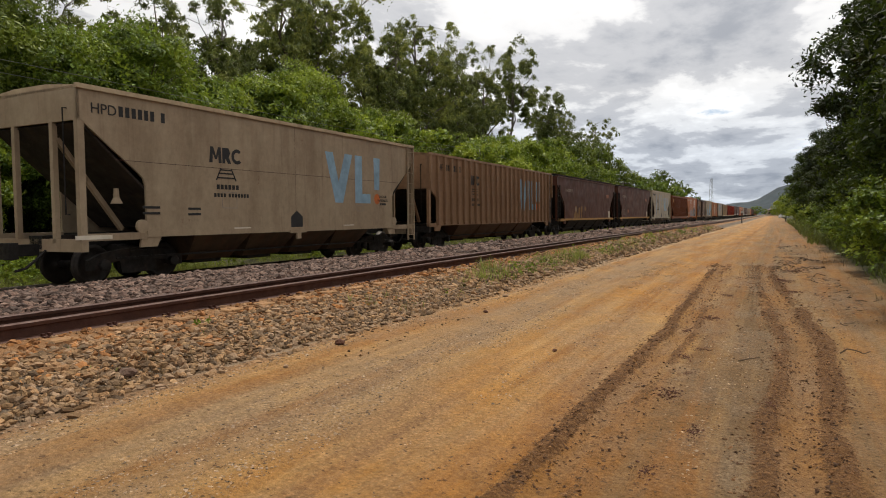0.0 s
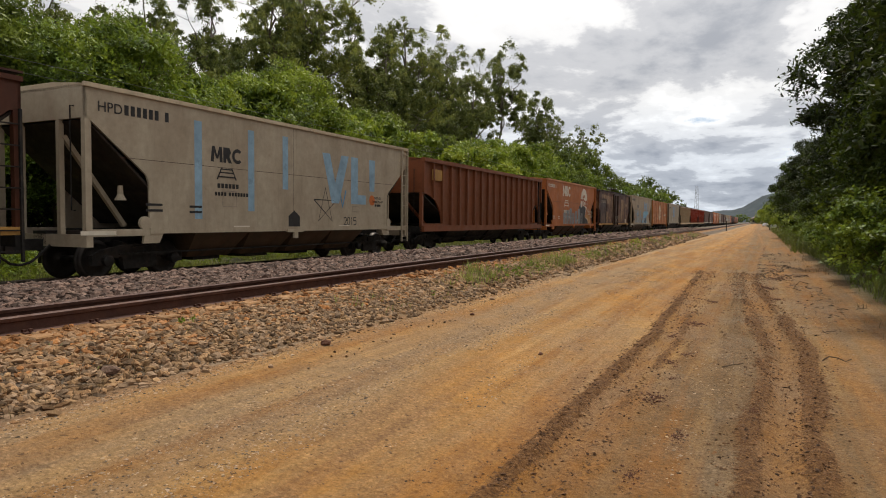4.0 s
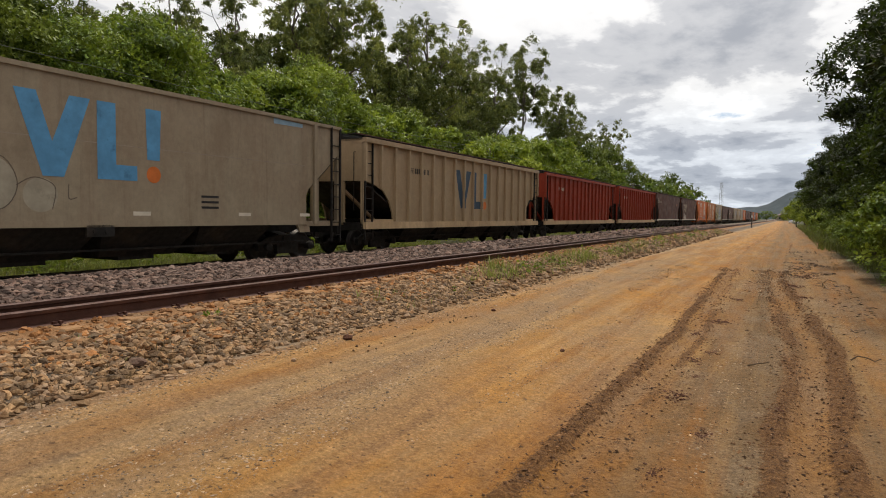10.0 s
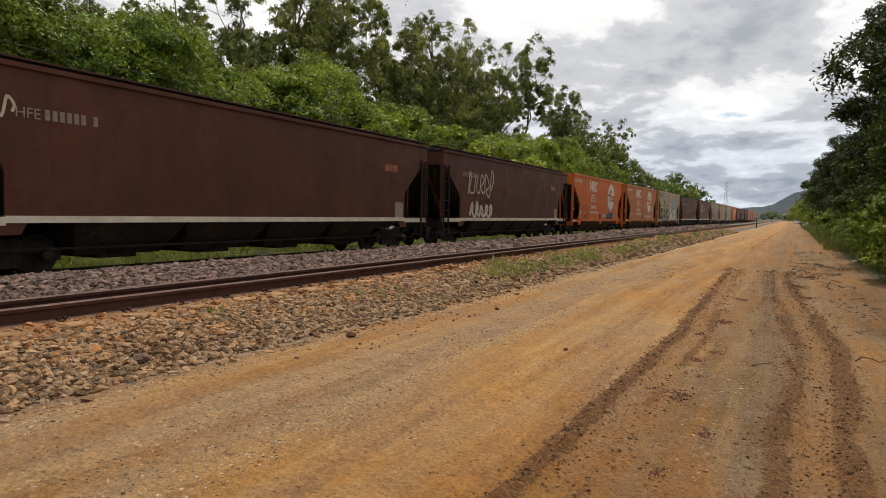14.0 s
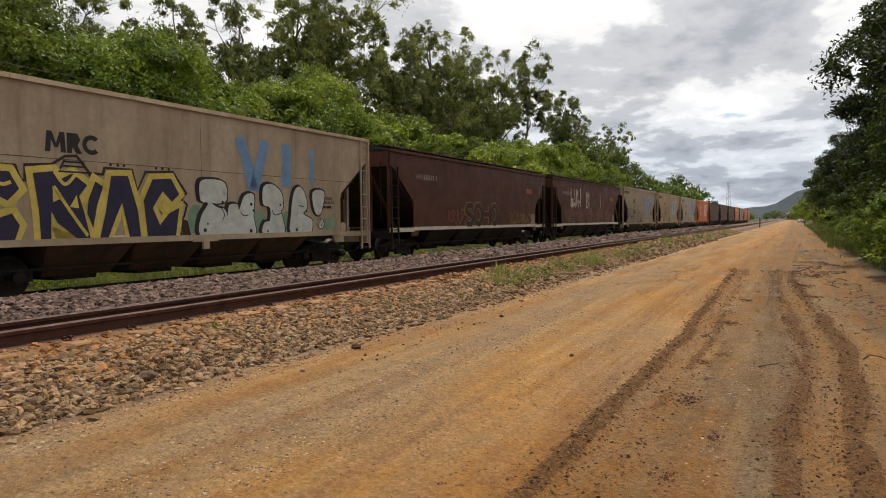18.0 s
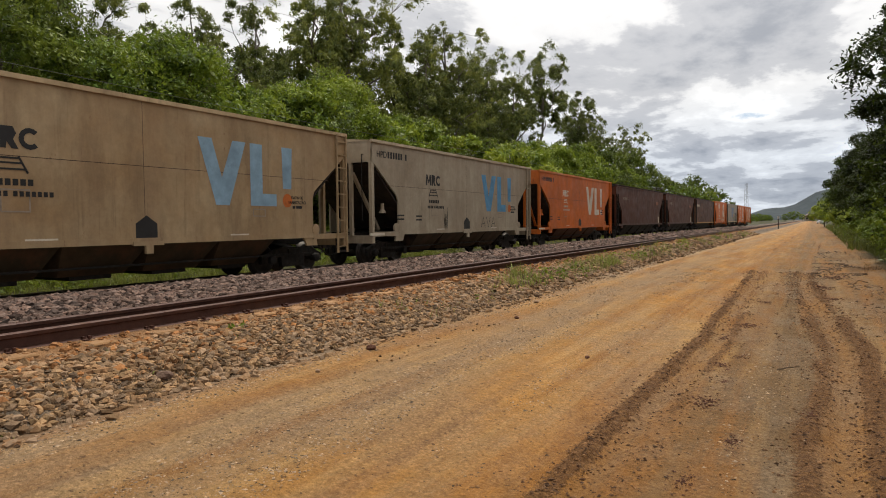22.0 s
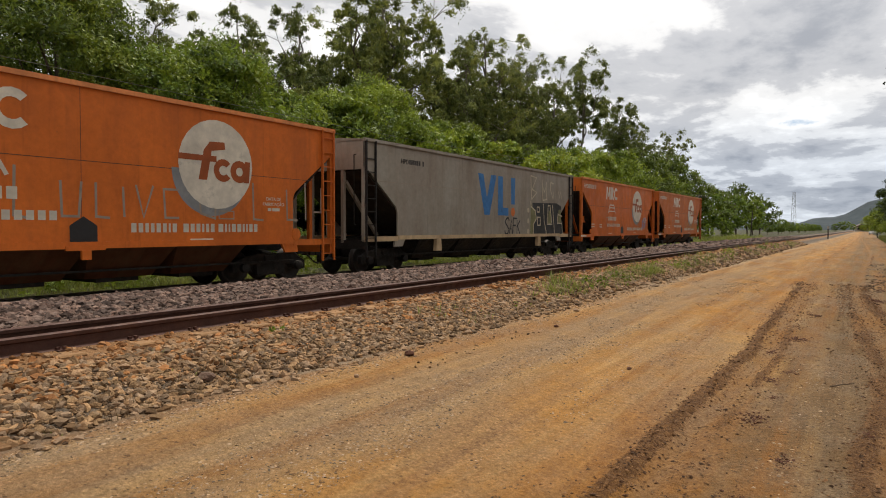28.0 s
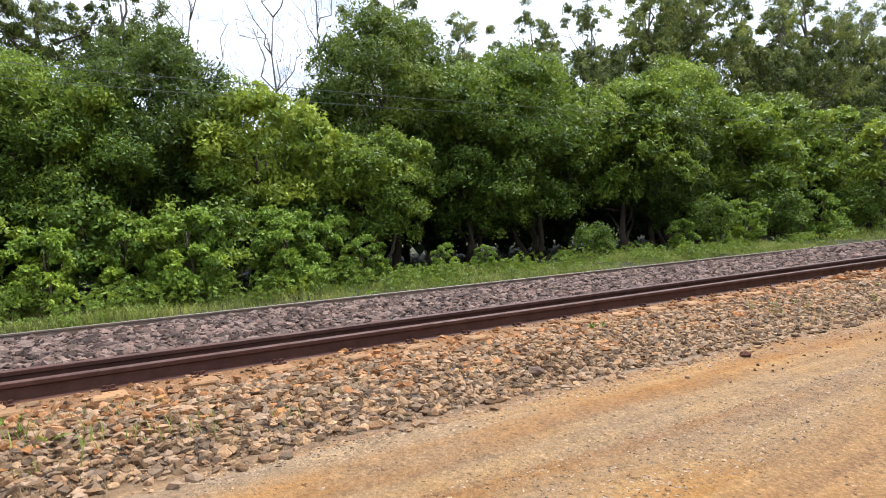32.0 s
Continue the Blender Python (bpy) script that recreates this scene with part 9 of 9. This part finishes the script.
for line in ([(2.95, 1.06), (3.25, 1.08), (3.25, 1.5), (3.5, 1.72), (3.4, 2.05), (3, 2.2), (2.95, 2.42)], [(3.62, 1.45), (3.9, 1.45), (3.9, 1.78), (3.62, 1.78), (3.62, 1.45)], [(3.58, 2), (3.8, 2), (3.8, 2.2), (3.58, 2.2), (3.58, 2)], [(4.2, 2.35), (4.3, 1.6), (4.55, 1.08)], [(4.6, 1.5), (5.1, 1.5), (4.9, 2.3), (4.7, 2.3), (4.6, 1.5)], [(5.15, 2.35), (5.3, 1.6), (5.4, 1.08)]):
    Paint().stroke(line, 0.055).put(w, P_CREAM, "graffiti", "pale sprayed line", x=1.416)
for line in ([(6.25, 1.85), (5.75, 1.95), (5.7, 1.55), (6.2, 1.55), (6.3, 1.06)], [(2.95, 3.45), (3.5, 3.4), (3.1, 2.9), (3.55, 2.8), (3.05, 2.5), (2.95, 3.45)], [(4.05, 3.35), (4.15, 2.5), (4.55, 2.55), (4.5, 3.3)], [(4.15, 3.05), (4.3, 2.85), (4.42, 3.05)], [(5.25, 3.25), (4.95, 3.3), (4.9, 3), (5.2, 2.6), (5.3, 2.9)], [(5.8, 2.95), (5.95, 2.65), (6.05, 2.95), (6.2, 2.6)]):
    Paint().stroke(line, 0.055).put(w, P_CREAM, "graffiti", "pale sprayed line", x=1.416)
for z in (1.2, 1.62, 2.05):
    Paint().disc(2.75, z, 0.10).put(w, P_CREAM, "graffiti", "pale sprayed dot", x=1.41)
Paint().word("SAFK", 0.75, 1.12, 0.55, 0.28, 0.15, 0.06, 0.1, 0.04, 5).put(w, P_BLACK, "graffiti", "thin black tag")
Paint().stroke([(-7.0, 2.62), (2.9, 2.62)], 0.018).put(w, P_DIM, "seam", x=1.4025)
for y in (-3.6, -0.15, 3.4):
    Paint().stroke([(y, 1.1), (y, 3.65)], 0.02).put(w, P_DIM, "seam", x=1.4028)
for e in (-1, 1):
    for y in (-3.8, 3.8):
        part("side_bracket", shared("side_bracket", lambda bm: prism(bm, [(-0.12, 1.0), (0.12, 1.0), (0.16, 0.6), (-0.16, 0.6)], "x", 1.3, 1.42)), SILL_CREAM, w, m=pose(0, y, 0)) if e > 0 else None
# 30, 31 orange, end of the train
w = orange_hpd(31, label="bright orange hopper wagon with white emblems")
scrawl(w, 3.6, 1.25, 0.8, 0.7, P_BLUE, 51, 0.05, 3)
w = orange_hpd(32, (0.55, 0.15, 0.03), -2.42, 2.8, label="dusty orange hopper wagon at the end of the train")
scrawl(w, 0.9, 1.3, 3.6, 0.6, P_PEACH, 69, 0.06, 8)
for k, t in enumerate(("DATA DE", "FABRICAÇÃO", "06 - 2011")):
    lettering(w, t, 4.85, 2.0 - 0.16 * k, 0.13, P_WHITE)

SPEED = 15.3
# the train does not run quite evenly: how far it is behind (+) or ahead (-) of its mean pace, second by second
UNEVEN = [-0.5, -0.3, -0.2, -0.25, -0.22, -0.15, -0.05, 0.0, 0.0, -0.1, -0.15, -0.2, -0.3, -0.3, -0.3, -0.28, -0.32, -0.25, -0.1, -0.08, -0.19, -0.2, -0.2, -0.05, -0.02, -0.05, -0.08, -0.1, 0.1, 0.18, 0.2, 0.18, 0.18]


def motions():
    for k, w in enumerate(TRAIN):
        c = (GAPS[k] + GAPS[k + 1]) / 2
        rows = []
        for i in range(33):
            y = c - SPEED * i + UNEVEN[i]
            rows.append((float(i), pose(TRAIN_U + bend(max(y, -200)), y, TRAIN_Z, 0, 0, -math.degrees(math.atan(slope(max(y, -199)))))))
        walk(w, rows)
    # wheels roll while their wagon is in sight
    for ws, w, k in WHEELSETS:
        i = TRAIN.index(w)
        c = (GAPS[i] + GAPS[i + 1]) / 2
        t0, t1 = max(0.0, (c - 60) / SPEED), min(32.0, (c + 12) / SPEED)
        if t1 <= 0:
            continue
        turns = []
        n0, n1 = int(t0 * 30), int(t1 * 30)
        if n0 > 0:
            turns.append((0.0, n0))
        turns += [(f / 30, f) for f in range(n0, n1 + 1)]
        if n1 < 960:
            turns.append((32.0, n1))
        walk(ws, [(t, pose(0, k, 0.395) @ Matrix.Rotation(SPEED * f / 30 / 0.395, 4, "X")) for t, f in turns])


motions()
